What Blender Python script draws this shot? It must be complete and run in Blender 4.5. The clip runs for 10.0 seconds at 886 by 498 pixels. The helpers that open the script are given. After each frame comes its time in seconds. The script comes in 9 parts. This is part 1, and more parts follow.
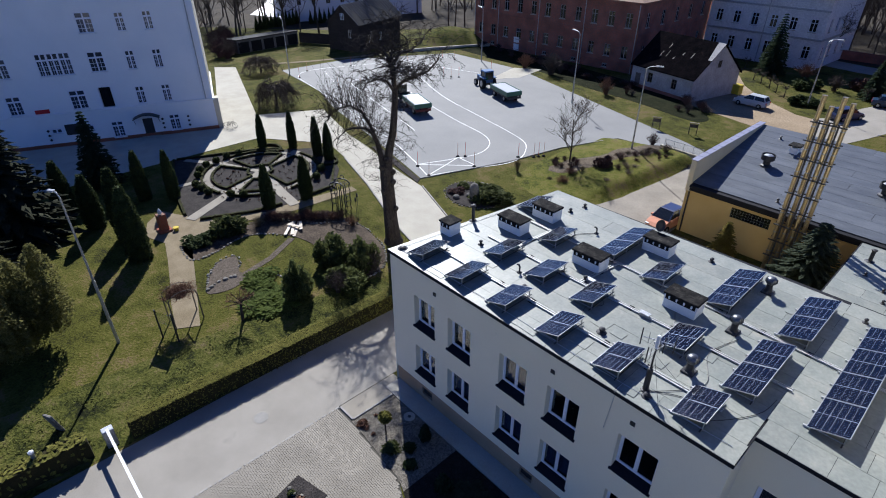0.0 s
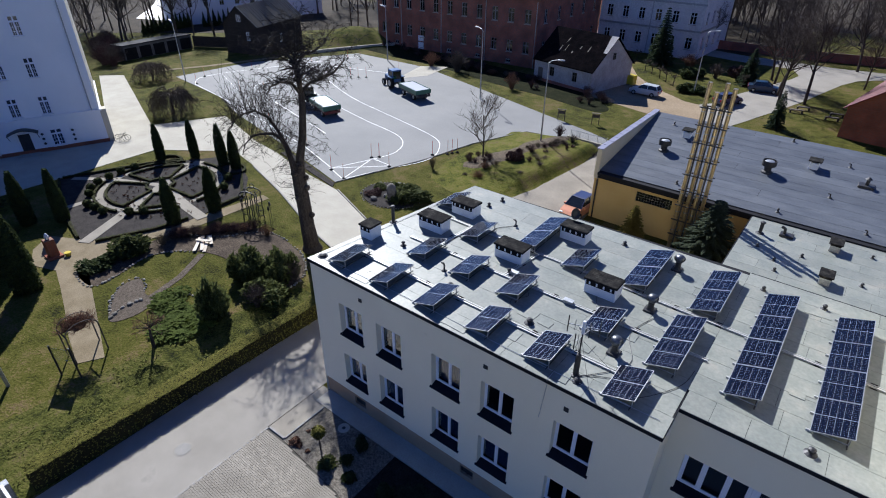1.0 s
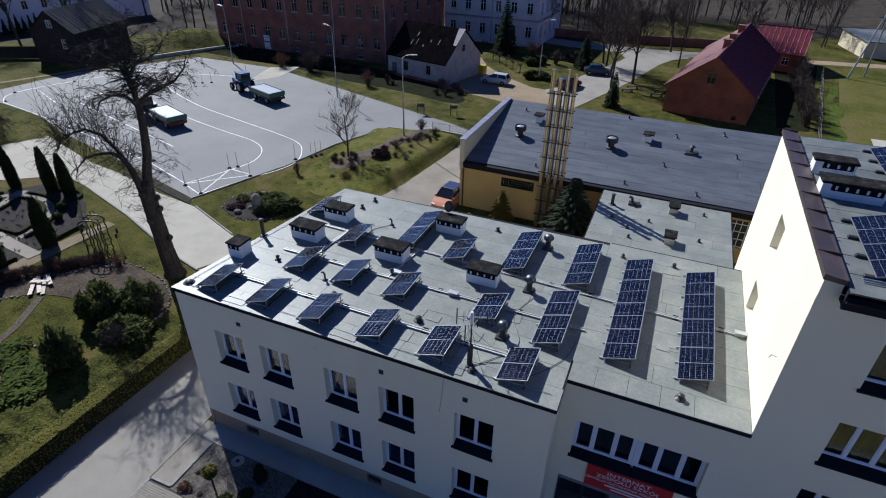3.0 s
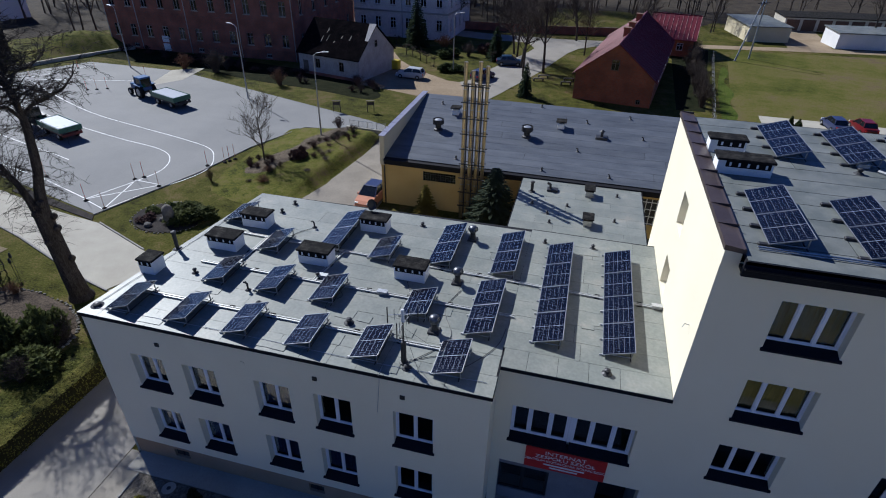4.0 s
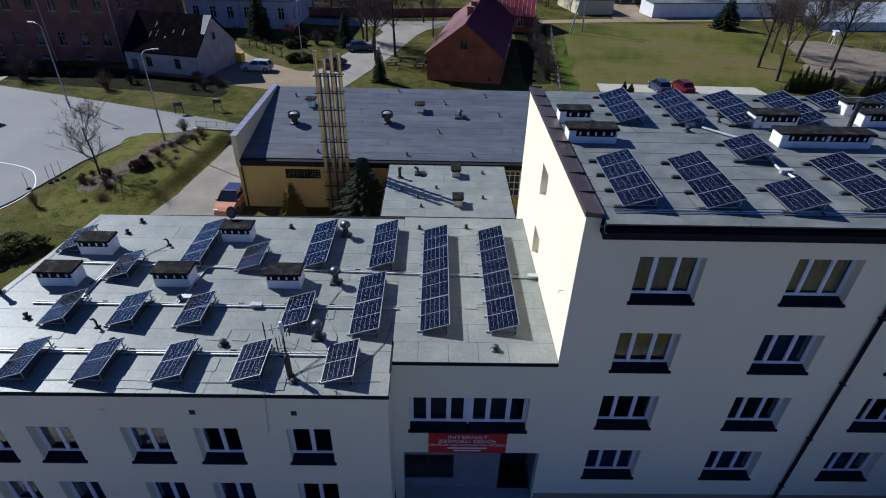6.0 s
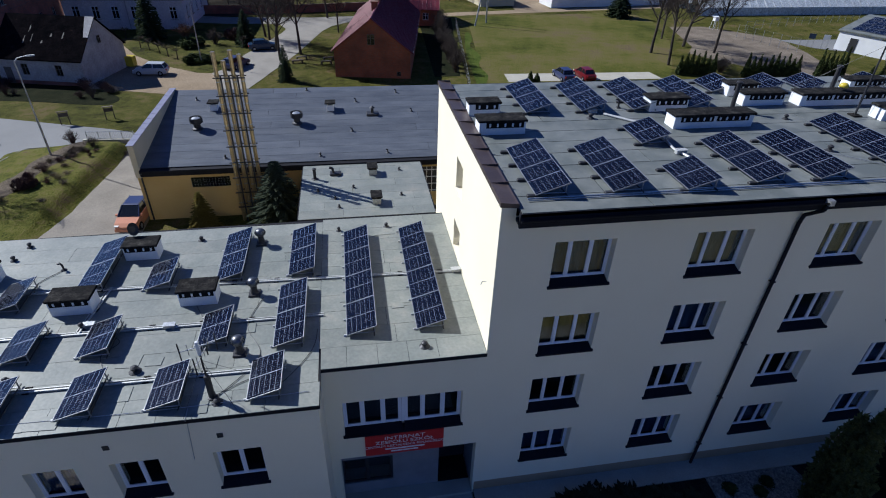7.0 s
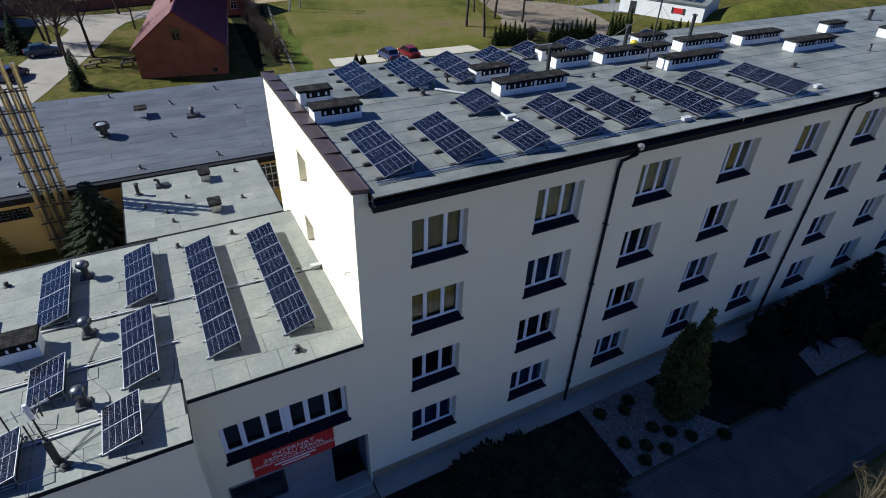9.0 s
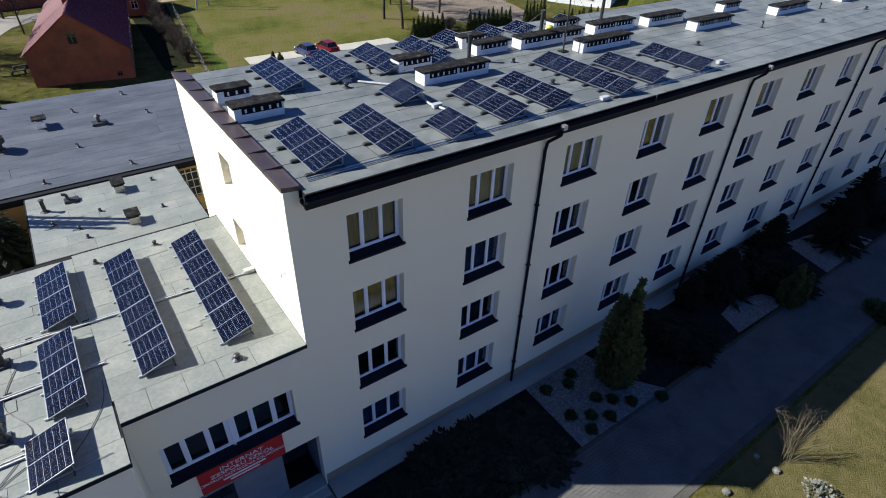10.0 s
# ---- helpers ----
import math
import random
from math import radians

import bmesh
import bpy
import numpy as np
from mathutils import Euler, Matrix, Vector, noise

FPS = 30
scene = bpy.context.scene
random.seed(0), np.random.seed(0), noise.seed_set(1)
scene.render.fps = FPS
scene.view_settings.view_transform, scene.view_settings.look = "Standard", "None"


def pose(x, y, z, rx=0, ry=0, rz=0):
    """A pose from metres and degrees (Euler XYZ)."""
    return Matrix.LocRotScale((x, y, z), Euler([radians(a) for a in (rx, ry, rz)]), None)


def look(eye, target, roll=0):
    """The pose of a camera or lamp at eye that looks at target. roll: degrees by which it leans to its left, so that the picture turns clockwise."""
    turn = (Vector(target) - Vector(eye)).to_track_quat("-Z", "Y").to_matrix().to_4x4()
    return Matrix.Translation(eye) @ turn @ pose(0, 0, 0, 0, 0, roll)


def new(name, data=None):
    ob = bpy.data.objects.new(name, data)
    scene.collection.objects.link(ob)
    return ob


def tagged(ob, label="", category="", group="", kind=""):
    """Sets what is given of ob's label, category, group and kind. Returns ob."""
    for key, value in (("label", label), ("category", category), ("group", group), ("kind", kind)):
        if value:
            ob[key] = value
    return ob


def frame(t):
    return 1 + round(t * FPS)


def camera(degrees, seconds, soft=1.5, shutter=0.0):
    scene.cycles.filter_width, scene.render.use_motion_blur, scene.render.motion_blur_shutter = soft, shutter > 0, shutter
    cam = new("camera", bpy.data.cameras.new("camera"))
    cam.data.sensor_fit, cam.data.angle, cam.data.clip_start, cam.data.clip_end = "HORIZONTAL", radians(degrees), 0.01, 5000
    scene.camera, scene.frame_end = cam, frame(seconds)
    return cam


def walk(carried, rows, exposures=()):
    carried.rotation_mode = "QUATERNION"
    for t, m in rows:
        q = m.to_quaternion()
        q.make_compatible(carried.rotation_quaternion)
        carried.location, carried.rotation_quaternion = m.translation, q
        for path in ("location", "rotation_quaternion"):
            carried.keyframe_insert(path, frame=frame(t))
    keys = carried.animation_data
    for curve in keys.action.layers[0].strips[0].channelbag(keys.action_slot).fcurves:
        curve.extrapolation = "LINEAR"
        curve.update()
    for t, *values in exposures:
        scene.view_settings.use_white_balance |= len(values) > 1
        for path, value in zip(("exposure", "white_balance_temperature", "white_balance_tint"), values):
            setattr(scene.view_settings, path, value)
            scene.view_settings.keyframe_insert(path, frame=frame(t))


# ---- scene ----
cam = camera(77.71, 10.0, soft=1.05)
PATH = [
    (0.0, pose(0.527, -0.837, 21.941, 58.37, 0.05, 47.27)),
    (0.5, pose(0.349, -0.750, 21.862, 58.37, -0.16, 42.82)),
    (1.0, pose(0.220, -0.638, 21.817, 58.34, -0.40, 37.88)),
    (1.5, pose(0.087, -0.606, 21.803, 58.25, -0.62, 33.61)),
    (2.0, pose(-0.025, -0.546, 21.825, 58.18, -0.81, 30.17)),
    (2.5, pose(-0.093, -0.473, 21.866, 58.14, -0.89, 26.97)),
    (4.0, pose(0.036, -0.332, 21.931, 57.69, -1.11, 14.54)),
    (4.5, pose(0.038, -0.184, 21.915, 57.41, -1.13, 10.64)),
    (5.0, pose(0.000, -0.000, 21.873, 57.11, -1.09, 7.42)),
    (6.5, pose(0.163, 0.288, 21.904, 56.36, -1.50, -4.87)),
    (7.0, pose(0.225, 0.352, 21.931, 56.24, -1.69, -9.43)),
    (7.5, pose(0.217, 0.421, 21.931, 55.96, -1.69, -13.43)),
    (8.0, pose(0.227, 0.473, 21.906, 55.72, -1.68, -18.13)),
    (8.5, pose(0.243, 0.499, 21.888, 55.43, -1.71, -22.82)),
    (9.0, pose(0.216, 0.529, 21.850, 55.20, -1.74, -27.28)),
    (9.5, pose(0.185, 0.524, 21.787, 55.02, -1.73, -31.59)),
    (10.0, pose(0.149, 0.519, 21.727, 54.81, -1.70, -35.43)),
]
walk(cam, PATH, [(0, 0.84, 5640, 11.5), (1.0, 0.82, 5620, 11.5), (2.5, 0.51, 5560, 11), (4.5, 0.28, 5470, 11), (6.5, 0.30, 5420, 11), (8.0, 0.50, 5570, 9), (9.0, 0.66, 5750, 7), (10, 0.92, 5900, 9)])

# ---- light ----
SUN_TO = Vector((-0.822 * math.cos(radians(38.5)), 0.569 * math.cos(radians(38.5)), math.sin(radians(38.5))))
sun = new("sun", bpy.data.lights.new("sun", "SUN"))
sun.data.energy, sun.data.angle, sun.data.color = 5.1, radians(0.53), (1.0, 0.94, 0.83)
sun.matrix_world = look((0, 0, 60), tuple(Vector((0, 0, 60)) - SUN_TO))
sky_world = bpy.data.worlds.new("sky")
scene.world = sky_world
sky_world.use_nodes = True
wn = sky_world.node_tree
sky = wn.nodes.new("ShaderNodeTexSky")
sky.sky_type, sky.sun_disc = "NISHITA", False
sky.sun_elevation, sky.sun_rotation = radians(38.5), math.atan2(SUN_TO.x, SUN_TO.y)
sky.ozone_density, sky.dust_density = 7.5, 0.2
deep = wn.nodes.new("ShaderNodeVectorMath")            # clear spring sky, a deeper blue
deep.operation = "MULTIPLY"
deep.inputs[1].default_value = (0.77, 0.865, 1.27)
wn.links.new(sky.outputs[0], deep.inputs[0])
wn.links.new(deep.outputs[0], wn.nodes["Background"].inputs[0])
wn.nodes["Background"].inputs[1].default_value = 0.043


# ---- materials ----
def mat(name, a, b=None, rough=0.8, metal=0.0, scale=0.6, fine=18.0, amount=0.25, bump=0.25, rand=0.0, stretch=(1, 1, 1), mid=(0.35, 0.65), spec=0.4, third=None, leaf=0.0):
    """Two colours mixed by broad patches, darkened and lightened by a fine grain, with relief; rand varies whole objects."""
    m = bpy.data.materials.new(name)
    m.use_nodes = True
    nt = m.node_tree
    n, l = nt.nodes, nt.links
    bsdf = n["Principled BSDF"]
    b = b or tuple(c * 0.8 for c in a)
    spec = min(spec, 0.12) if rough >= 0.9 else spec
    geo = n.new("ShaderNodeNewGeometry")
    mp = n.new("ShaderNodeMapping")
    mp.inputs["Scale"].default_value = stretch
    l.new(geo.outputs["Position"], mp.inputs[0])
    n1 = n.new("ShaderNodeTexNoise")
    n1.inputs["Scale"].default_value, n1.inputs["Detail"].default_value, n1.inputs["Roughness"].default_value = scale, 5, 0.6
    l.new(mp.outputs[0], n1.inputs[0])
    ramp = n.new("ShaderNodeValToRGB")
    e = ramp.color_ramp.elements
    e[0].position, e[1].position = mid
    e[0].color, e[1].color = (*a, 1), (*b, 1)
    if third:
        e3 = e.new(min(0.95, mid[1] + 0.12))
        e3.color = (*third, 1)
    l.new(n1.outputs[0], ramp.inputs[0])
    n2 = n.new("ShaderNodeTexNoise")
    n2.inputs["Scale"].default_value, n2.inputs["Detail"].default_value = fine, 3
    l.new(mp.outputs[0], n2.inputs[0])
    mr = n.new("ShaderNodeMapRange")
    mr.inputs[1].default_value, mr.inputs[2].default_value = 0.3, 0.7
    mr.inputs[3].default_value, mr.inputs[4].default_value = 1 - amount, 1 + amount
    l.new(n2.outputs[0], mr.inputs[0])
    val = mr.outputs[0]
    if rand:
        oi = n.new("ShaderNodeObjectInfo")
        rr = n.new("ShaderNodeMapRange")
        rr.inputs[3].default_value, rr.inputs[4].default_value = 1 - rand, 1 + rand
        l.new(oi.outputs["Random"], rr.inputs[0])
        mu = n.new("ShaderNodeMath")
        mu.operation = "MULTIPLY"
        l.new(val, mu.inputs[0])
        l.new(rr.outputs[0], mu.inputs[1])
        val = mu.outputs[0]
    mix = n.new("ShaderNodeVectorMath")
    mix.operation = "SCALE"
    l.new(ramp.outputs[0], mix.inputs[0])
    l.new(val, mix.inputs["Scale"])
    l.new(mix.outputs[0], bsdf.inputs["Base Color"])
    bsdf.inputs["Roughness"].default_value, bsdf.inputs["Metallic"].default_value = rough, metal
    bsdf.inputs["Specular IOR Level"].default_value = spec
    if leaf:
        tr, mx = n.new("ShaderNodeBsdfTranslucent"), n.new("ShaderNodeMixShader")
        mx.inputs[0].default_value = leaf
        l.new(mix.outputs[0], tr.inputs["Color"])
        l.new(bsdf.outputs[0], mx.inputs[1])
        l.new(tr.outputs[0], mx.inputs[2])
        l.new(mx.outputs[0], n["Material Output"].inputs["Surface"])
    if bump:
        bp = n.new("ShaderNodeBump")
        bp.inputs["Strength"].default_value, bp.inputs["Distance"].default_value = bump, 0.05
        l.new(n2.outputs[0], bp.inputs["Height"])
        l.new(bp.outputs[0], bsdf.inputs["Normal"])
    return m


def brick_mat(name, a, b, mortar, w=0.25, h=0.075, rough=0.9, gap=0.012):
    """Masonry too far off for single bricks: courses along a wall of any direction."""
    m = bpy.data.materials.new(name)
    m.use_nodes = True
    n, l = m.node_tree.nodes, m.node_tree.links
    geo, sep, add, com = n.new("ShaderNodeNewGeometry"), n.new("ShaderNodeSeparateXYZ"), n.new("ShaderNodeMath"), n.new("ShaderNodeCombineXYZ")
    l.new(geo.outputs["Position"], sep.inputs[0])
    l.new(sep.outputs[0], add.inputs[0])
    l.new(sep.outputs[1], add.inputs[1])
    l.new(add.outputs[0], com.inputs[0])
    l.new(sep.outputs[2], com.inputs[1])
    br = n.new("ShaderNodeTexBrick")
    br.inputs["Color1"].default_value, br.inputs["Color2"].default_value, br.inputs["Mortar"].default_value = (*a, 1), (*b, 1), (*mortar, 1)
    br.inputs["Scale"].default_value, br.inputs["Mortar Size"].default_value = 1.0, gap
    br.inputs["Brick Width"].default_value, br.inputs["Row Height"].default_value = w, h
    l.new(com.outputs[0], br.inputs[0])
    n1 = n.new("ShaderNodeTexNoise")
    n1.inputs["Scale"].default_value, n1.inputs["Detail"].default_value = 0.5, 6
    l.new(geo.outputs["Position"], n1.inputs[0])
    mr = n.new("ShaderNodeMapRange")
    mr.inputs[1].default_value, mr.inputs[2].default_value, mr.inputs[3].default_value, mr.inputs[4].default_value = 0.3, 0.7, 0.65, 1.25
    l.new(n1.outputs[0], mr.inputs[0])
    sc = n.new("ShaderNodeVectorMath")
    sc.operation = "SCALE"
    l.new(br.outputs[0], sc.inputs[0])
    l.new(mr.outputs[0], sc.inputs["Scale"])
    l.new(sc.outputs[0], n["Principled BSDF"].inputs["Base Color"])
    n["Principled BSDF"].inputs["Roughness"].default_value = rough
    return m


def glass_mat(name, tint=(0.75, 0.82, 0.85), rough=0.02):
    m = bpy.data.materials.new(name)
    m.use_nodes = True
    b = m.node_tree.nodes["Principled BSDF"]
    b.inputs["Base Color"].default_value = (*tint, 1)
    b.inputs["Roughness"].default_value, b.inputs["Transmission Weight"].default_value, b.inputs["IOR"].default_value = rough, 1.0, 1.8
    return m


def turf_mat(name, colours, broad=0.10, tuft=1.1, blade=9.0, bump=1.0, patch=1.0, span=0.30):
    """Grass: lean, green and straw tones sorted by broad patches, tufts and single blades, with deep relief."""
    m = bpy.data.materials.new(name)
    m.use_nodes = True
    n, l = m.node_tree.nodes, m.node_tree.links
    geo = n.new("ShaderNodeNewGeometry")
    total = None
    for scale, weight, detail in ((broad, patch, 4), (tuft, 0.75, 5), (blade, 0.8, 3)):
        tex = n.new("ShaderNodeTexNoise")
        tex.inputs["Scale"].default_value, tex.inputs["Detail"].default_value, tex.inputs["Roughness"].default_value = scale, detail, 0.62
        l.new(geo.outputs["Position"], tex.inputs[0])
        ma = n.new("ShaderNodeMath")
        ma.operation = "MULTIPLY_ADD"
        ma.inputs[1].default_value = weight
        ma.inputs[2].default_value = 0.0
        l.new(tex.outputs[0], ma.inputs[0])
        if total is not None:
            l.new(total, ma.inputs[2])
        total = ma.outputs[0]
    mr = n.new("ShaderNodeMapRange")
    mr.inputs[1].default_value, mr.inputs[2].default_value = 0.5 * patch + 0.78 - span, 0.5 * patch + 0.78 + span
    l.new(total, mr.inputs[0])
    ramp = n.new("ShaderNodeValToRGB")
    e = ramp.color_ramp.elements
    while len(e) < len(colours):
        e.new(0.5)
    for i, c in enumerate(colours):
        e[i].position, e[i].color = i / (len(colours) - 1), (*c, 1)
    l.new(mr.outputs[0], ramp.inputs[0])
    bs = n["Principled BSDF"]
    l.new(ramp.outputs[0], bs.inputs["Base Color"])
    bs.inputs["Roughness"].default_value, bs.inputs["Specular IOR Level"].default_value = 0.95, 0.08
    bp = n.new("ShaderNodeBump")
    bp.inputs["Strength"].default_value, bp.inputs["Distance"].default_value = bump, 0.12
    l.new(tex.outputs[0], bp.inputs["Height"])
    l.new(bp.outputs[0], bs.inputs["Normal"])
    return m


M_GRASS = turf_mat("lawn_grass", [(0.012, 0.012, 0.004), (0.034, 0.035, 0.006), (0.060, 0.062, 0.009), (0.078, 0.073, 0.014), (0.118, 0.092, 0.036), (0.105, 0.070, 0.040)], 0.16, 0.9, 7.0)
M_DRYLAWN = turf_mat("straw_lawn", [(0.060, 0.055, 0.018), (0.088, 0.080, 0.026), (0.112, 0.096, 0.034), (0.14, 0.115, 0.050), (0.115, 0.09, 0.045)], 0.4, 2.0, 16.0, 0.8)
M_FIELD = turf_mat("meadow_grass", [(0.030, 0.036, 0.007), (0.056, 0.062, 0.010), (0.082, 0.084, 0.016), (0.108, 0.096, 0.028), (0.120, 0.094, 0.046), (0.080, 0.056, 0.040)], 0.055, 0.45, 3.0, 1.0, 2.4, 0.52)
M_VERGE = turf_mat("green_strip", [(0.032, 0.046, 0.007), (0.055, 0.076, 0.010), (0.074, 0.098, 0.014), (0.09, 0.092, 0.026)], 0.3, 1.0, 6.0)
M_ASPHALT = mat("road_asphalt", (0.215, 0.196, 0.165), (0.265, 0.243, 0.208), rough=0.85, scale=0.35, fine=40, amount=0.12, bump=0.2, third=(0.145, 0.132, 0.115))
M_PLAZA = mat("plaza_asphalt", (0.145, 0.145, 0.142), (0.18, 0.178, 0.172), rough=0.8, scale=0.15, fine=30, amount=0.14, bump=0.12)
M_DRIVE = mat("worn_drive_concrete", (0.205, 0.182, 0.150), (0.255, 0.228, 0.188), rough=0.9, scale=0.4, fine=12, amount=0.15, bump=0.2)
M_CONC = mat("pale_concrete", (0.35, 0.325, 0.27), (0.41, 0.385, 0.32), rough=0.9, scale=0.5, fine=25, amount=0.12, bump=0.15)
# darker copy of the grey paver: the footpath's shade is in its colour
M_PAVER2 = mat("shade_toned_paver", (0.105, 0.10, 0.094), (0.145, 0.138, 0.127), rough=0.9, scale=0.7, fine=30, amount=0.2, bump=0.2, rand=0.15)
M_PAVER = mat("grey_concrete_paver", (0.225, 0.203, 0.168), (0.275, 0.25, 0.208), rough=0.9, scale=0.7, fine=30, amount=0.15, bump=0.2, rand=0.12)
M_JOINT = mat("sand_joint", (0.07, 0.064, 0.054), (0.095, 0.088, 0.072), rough=0.95)
# porch walls toned grey-blue: the porch's shade is in this colour
M_PORCH = mat("porch_render_shade_toned", (0.20, 0.20, 0.215), (0.25, 0.25, 0.265), rough=0.9, scale=0.8, fine=20, amount=0.1, bump=0.1)
# garage walls with the trees' shade in their grey; also dark bed stones
M_GREYWALL = mat("wall_shade_and_stone_grey", (0.09, 0.085, 0.08), (0.14, 0.132, 0.122), rough=0.95, scale=0.8, fine=8, amount=0.25)
M_KERB = mat("kerb_concrete", (0.24, 0.23, 0.21), (0.30, 0.285, 0.26), rough=0.9, scale=1.2, fine=30, rand=0.08)
M_SAND = mat("sandy_path", (0.165, 0.132, 0.082), (0.215, 0.175, 0.115), rough=0.95, scale=0.8, fine=20, amount=0.2, bump=0.4)
M_DIRT = mat("sandy_yard", (0.22, 0.165, 0.105), (0.29, 0.225, 0.15), rough=0.95, scale=0.2, fine=6, amount=0.3, bump=0.4)
# bed soil, darkened so that its colour holds the dormitory's shade
M_BEDSHADE = mat("bed_soil_shade_toned", (0.013, 0.011, 0.010), (0.024, 0.020, 0.017), rough=0.95, scale=1.5, fine=16, amount=0.5, bump=0.9)
M_SOIL = mat("dark_soil", (0.026, 0.023, 0.022), (0.045, 0.039, 0.036), rough=0.95, scale=1.5, fine=16, amount=0.5, bump=0.9)
M_MULCH = mat("shrub_litter", (0.050, 0.038, 0.028), (0.088, 0.068, 0.050), rough=0.95, scale=1.0, fine=10, amount=0.5, bump=0.9)
M_LITTER = mat("woodland_litter", (0.030, 0.024, 0.017), (0.055, 0.044, 0.030), rough=0.95, scale=0.3, fine=3, amount=0.4, bump=0.8)
# ground cover with the shade beside the houses put into its colour
M_COVERSHADE = mat("border_ground_shade", (0.010, 0.013, 0.006), (0.020, 0.021, 0.010), rough=1.0, scale=0.8, fine=7, amount=0.5, bump=0.9, spec=0.03)
M_COVER = mat("ground_ivy", (0.055, 0.064, 0.012), (0.095, 0.095, 0.022), rough=0.95, scale=1.2, fine=10, amount=0.5, bump=0.9, third=(0.11, 0.085, 0.045))
M_SCREE = mat("brown_scree", (0.070, 0.056, 0.043), (0.125, 0.102, 0.080), rough=0.95, scale=5, fine=22, amount=0.5, bump=1.0)
# track brown, darkened to take in the tree shade lying on it
M_TRACK = mat("brown_track", (0.13, 0.105, 0.078), (0.20, 0.165, 0.125), rough=0.95, scale=0.4, fine=5, amount=0.35, bump=0.5)
# near-white and streaked: the far patch's sun glitter is put into the colour
M_GLITTERPATCH = mat("bright_glitter_ground", (0.62, 0.60, 0.55), (0.75, 0.72, 0.66), rough=0.6, scale=0.5, fine=3, amount=0.5, bump=0.5, third=(0.30, 0.30, 0.28))
M_BARKBED = mat("reddish_bark_litter", (0.075, 0.058, 0.042), (0.115, 0.092, 0.066), rough=0.95, scale=1.6, fine=9, amount=0.6, bump=1.0, spec=0.1, third=(0.055, 0.055, 0.022))
M_BANK = turf_mat("bank_grass", [(0.026, 0.029, 0.007), (0.060, 0.066, 0.011), (0.100, 0.102, 0.016), (0.128, 0.110, 0.034), (0.100, 0.070, 0.040)], 0.3, 1.3, 7.0)
M_GRAVELBROWN = mat("brown_bed_gravel", (0.085, 0.074, 0.060), (0.20, 0.18, 0.15), rough=0.95, scale=9, fine=30, amount=0.5, bump=1.0)
M_ROUGH = turf_mat("rough_tussock", [(0.010, 0.012, 0.004), (0.030, 0.034, 0.007), (0.062, 0.066, 0.012), (0.088, 0.082, 0.022), (0.10, 0.078, 0.038)], 0.3, 1.2, 7.0)
M_GRAVEL = mat("bed_gravel", (0.12, 0.115, 0.105), (0.27, 0.26, 0.24), rough=0.9, scale=9, fine=30, amount=0.5, bump=1.0)
M_STONE = mat("field_stone", (0.13, 0.122, 0.106), (0.25, 0.232, 0.20), rough=0.9, scale=2, fine=20, rand=0.3)
M_WHITELINE = mat("road_paint", (0.72, 0.72, 0.70), (0.62, 0.62, 0.60), rough=0.7, scale=2, fine=15, amount=0.12, bump=0)
M_RENDER = mat("cream_render", (0.81, 0.735, 0.545), (0.84, 0.77, 0.58), rough=0.9, scale=0.25, fine=60, amount=0.04, bump=0.12)
M_PLINTH = mat("brown_plinth_render", (0.36, 0.25, 0.155), (0.41, 0.29, 0.185), rough=0.9, scale=0.8, fine=50, amount=0.12, bump=0.2)
M_FELT = mat("grey_roof_felt", (0.190, 0.202, 0.180), (0.236, 0.242, 0.212), rough=0.46, scale=0.9, fine=9, amount=0.10, bump=0.10, rand=0.08, mid=(0.38, 0.60), third=(0.275, 0.265, 0.225), spec=0.30)
M_FELT2 = mat("blue_grey_roof_felt", (0.112, 0.123, 0.116), (0.168, 0.176, 0.164), rough=0.46, mid=(0.40, 0.60), scale=0.9, fine=22, amount=0.07, bump=0.05, rand=0.08, spec=0.22)
M_FELT3 = mat("slate_blue_roof_felt", (0.072, 0.080, 0.096), (0.108, 0.116, 0.132), rough=0.50, scale=0.9, fine=16, amount=0.12, bump=0.06, stretch=(0.5, 1.6, 1), rand=0.10, spec=0.22)
M_FASCIA = mat("black_sheet_edge", (0.010, 0.010, 0.013), (0.016, 0.016, 0.020), rough=0.75, bump=0, spec=0.15)
M_COPING = mat("brown_coping_sheet", (0.075, 0.055, 0.05), (0.10, 0.075, 0.065), rough=0.4, metal=0.3, scale=1.2, fine=20, amount=0.15, bump=0.05, rand=0.12)
M_FRAME = mat("white_upvc", (0.76, 0.78, 0.85), (0.72, 0.74, 0.80), rough=0.25, bump=0, amount=0.02)
M_SILL = mat("dark_sill_sheet", (0.009, 0.009, 0.014), (0.014, 0.013, 0.019), rough=0.7, bump=0, spec=0.15)
M_GLASS = glass_mat("window_glass")
# near-black plaster: the unlit rooms' shade is put into the colour
M_ROOM = mat("room_plaster_shade_toned", (0.022, 0.025, 0.032), (0.034, 0.037, 0.044), rough=0.95)
# net curtain whose dark blue also carries the panes' sky tint
M_CURTAIN = mat("sky_tinted_net_curtain", (0.060, 0.088, 0.18), (0.028, 0.042, 0.095), rough=0.9, scale=6, stretch=(6, 6, 0.3), bump=0.3)
M_TEAL = mat("teal_net_curtain", (0.075, 0.125, 0.165), (0.035, 0.06, 0.08), rough=0.9, scale=3, stretch=(5, 5, 0.4), bump=0.2)
M_BLIND = mat("beige_blind", (0.24, 0.245, 0.205), (0.15, 0.155, 0.13), rough=0.9, scale=3, stretch=(5, 5, 0.3), bump=0.2)
M_MUSTARD = mat("mustard_curtain", (0.16, 0.12, 0.03), (0.09, 0.07, 0.02), rough=0.9, scale=4, stretch=(5, 5, 0.3), bump=0.3)
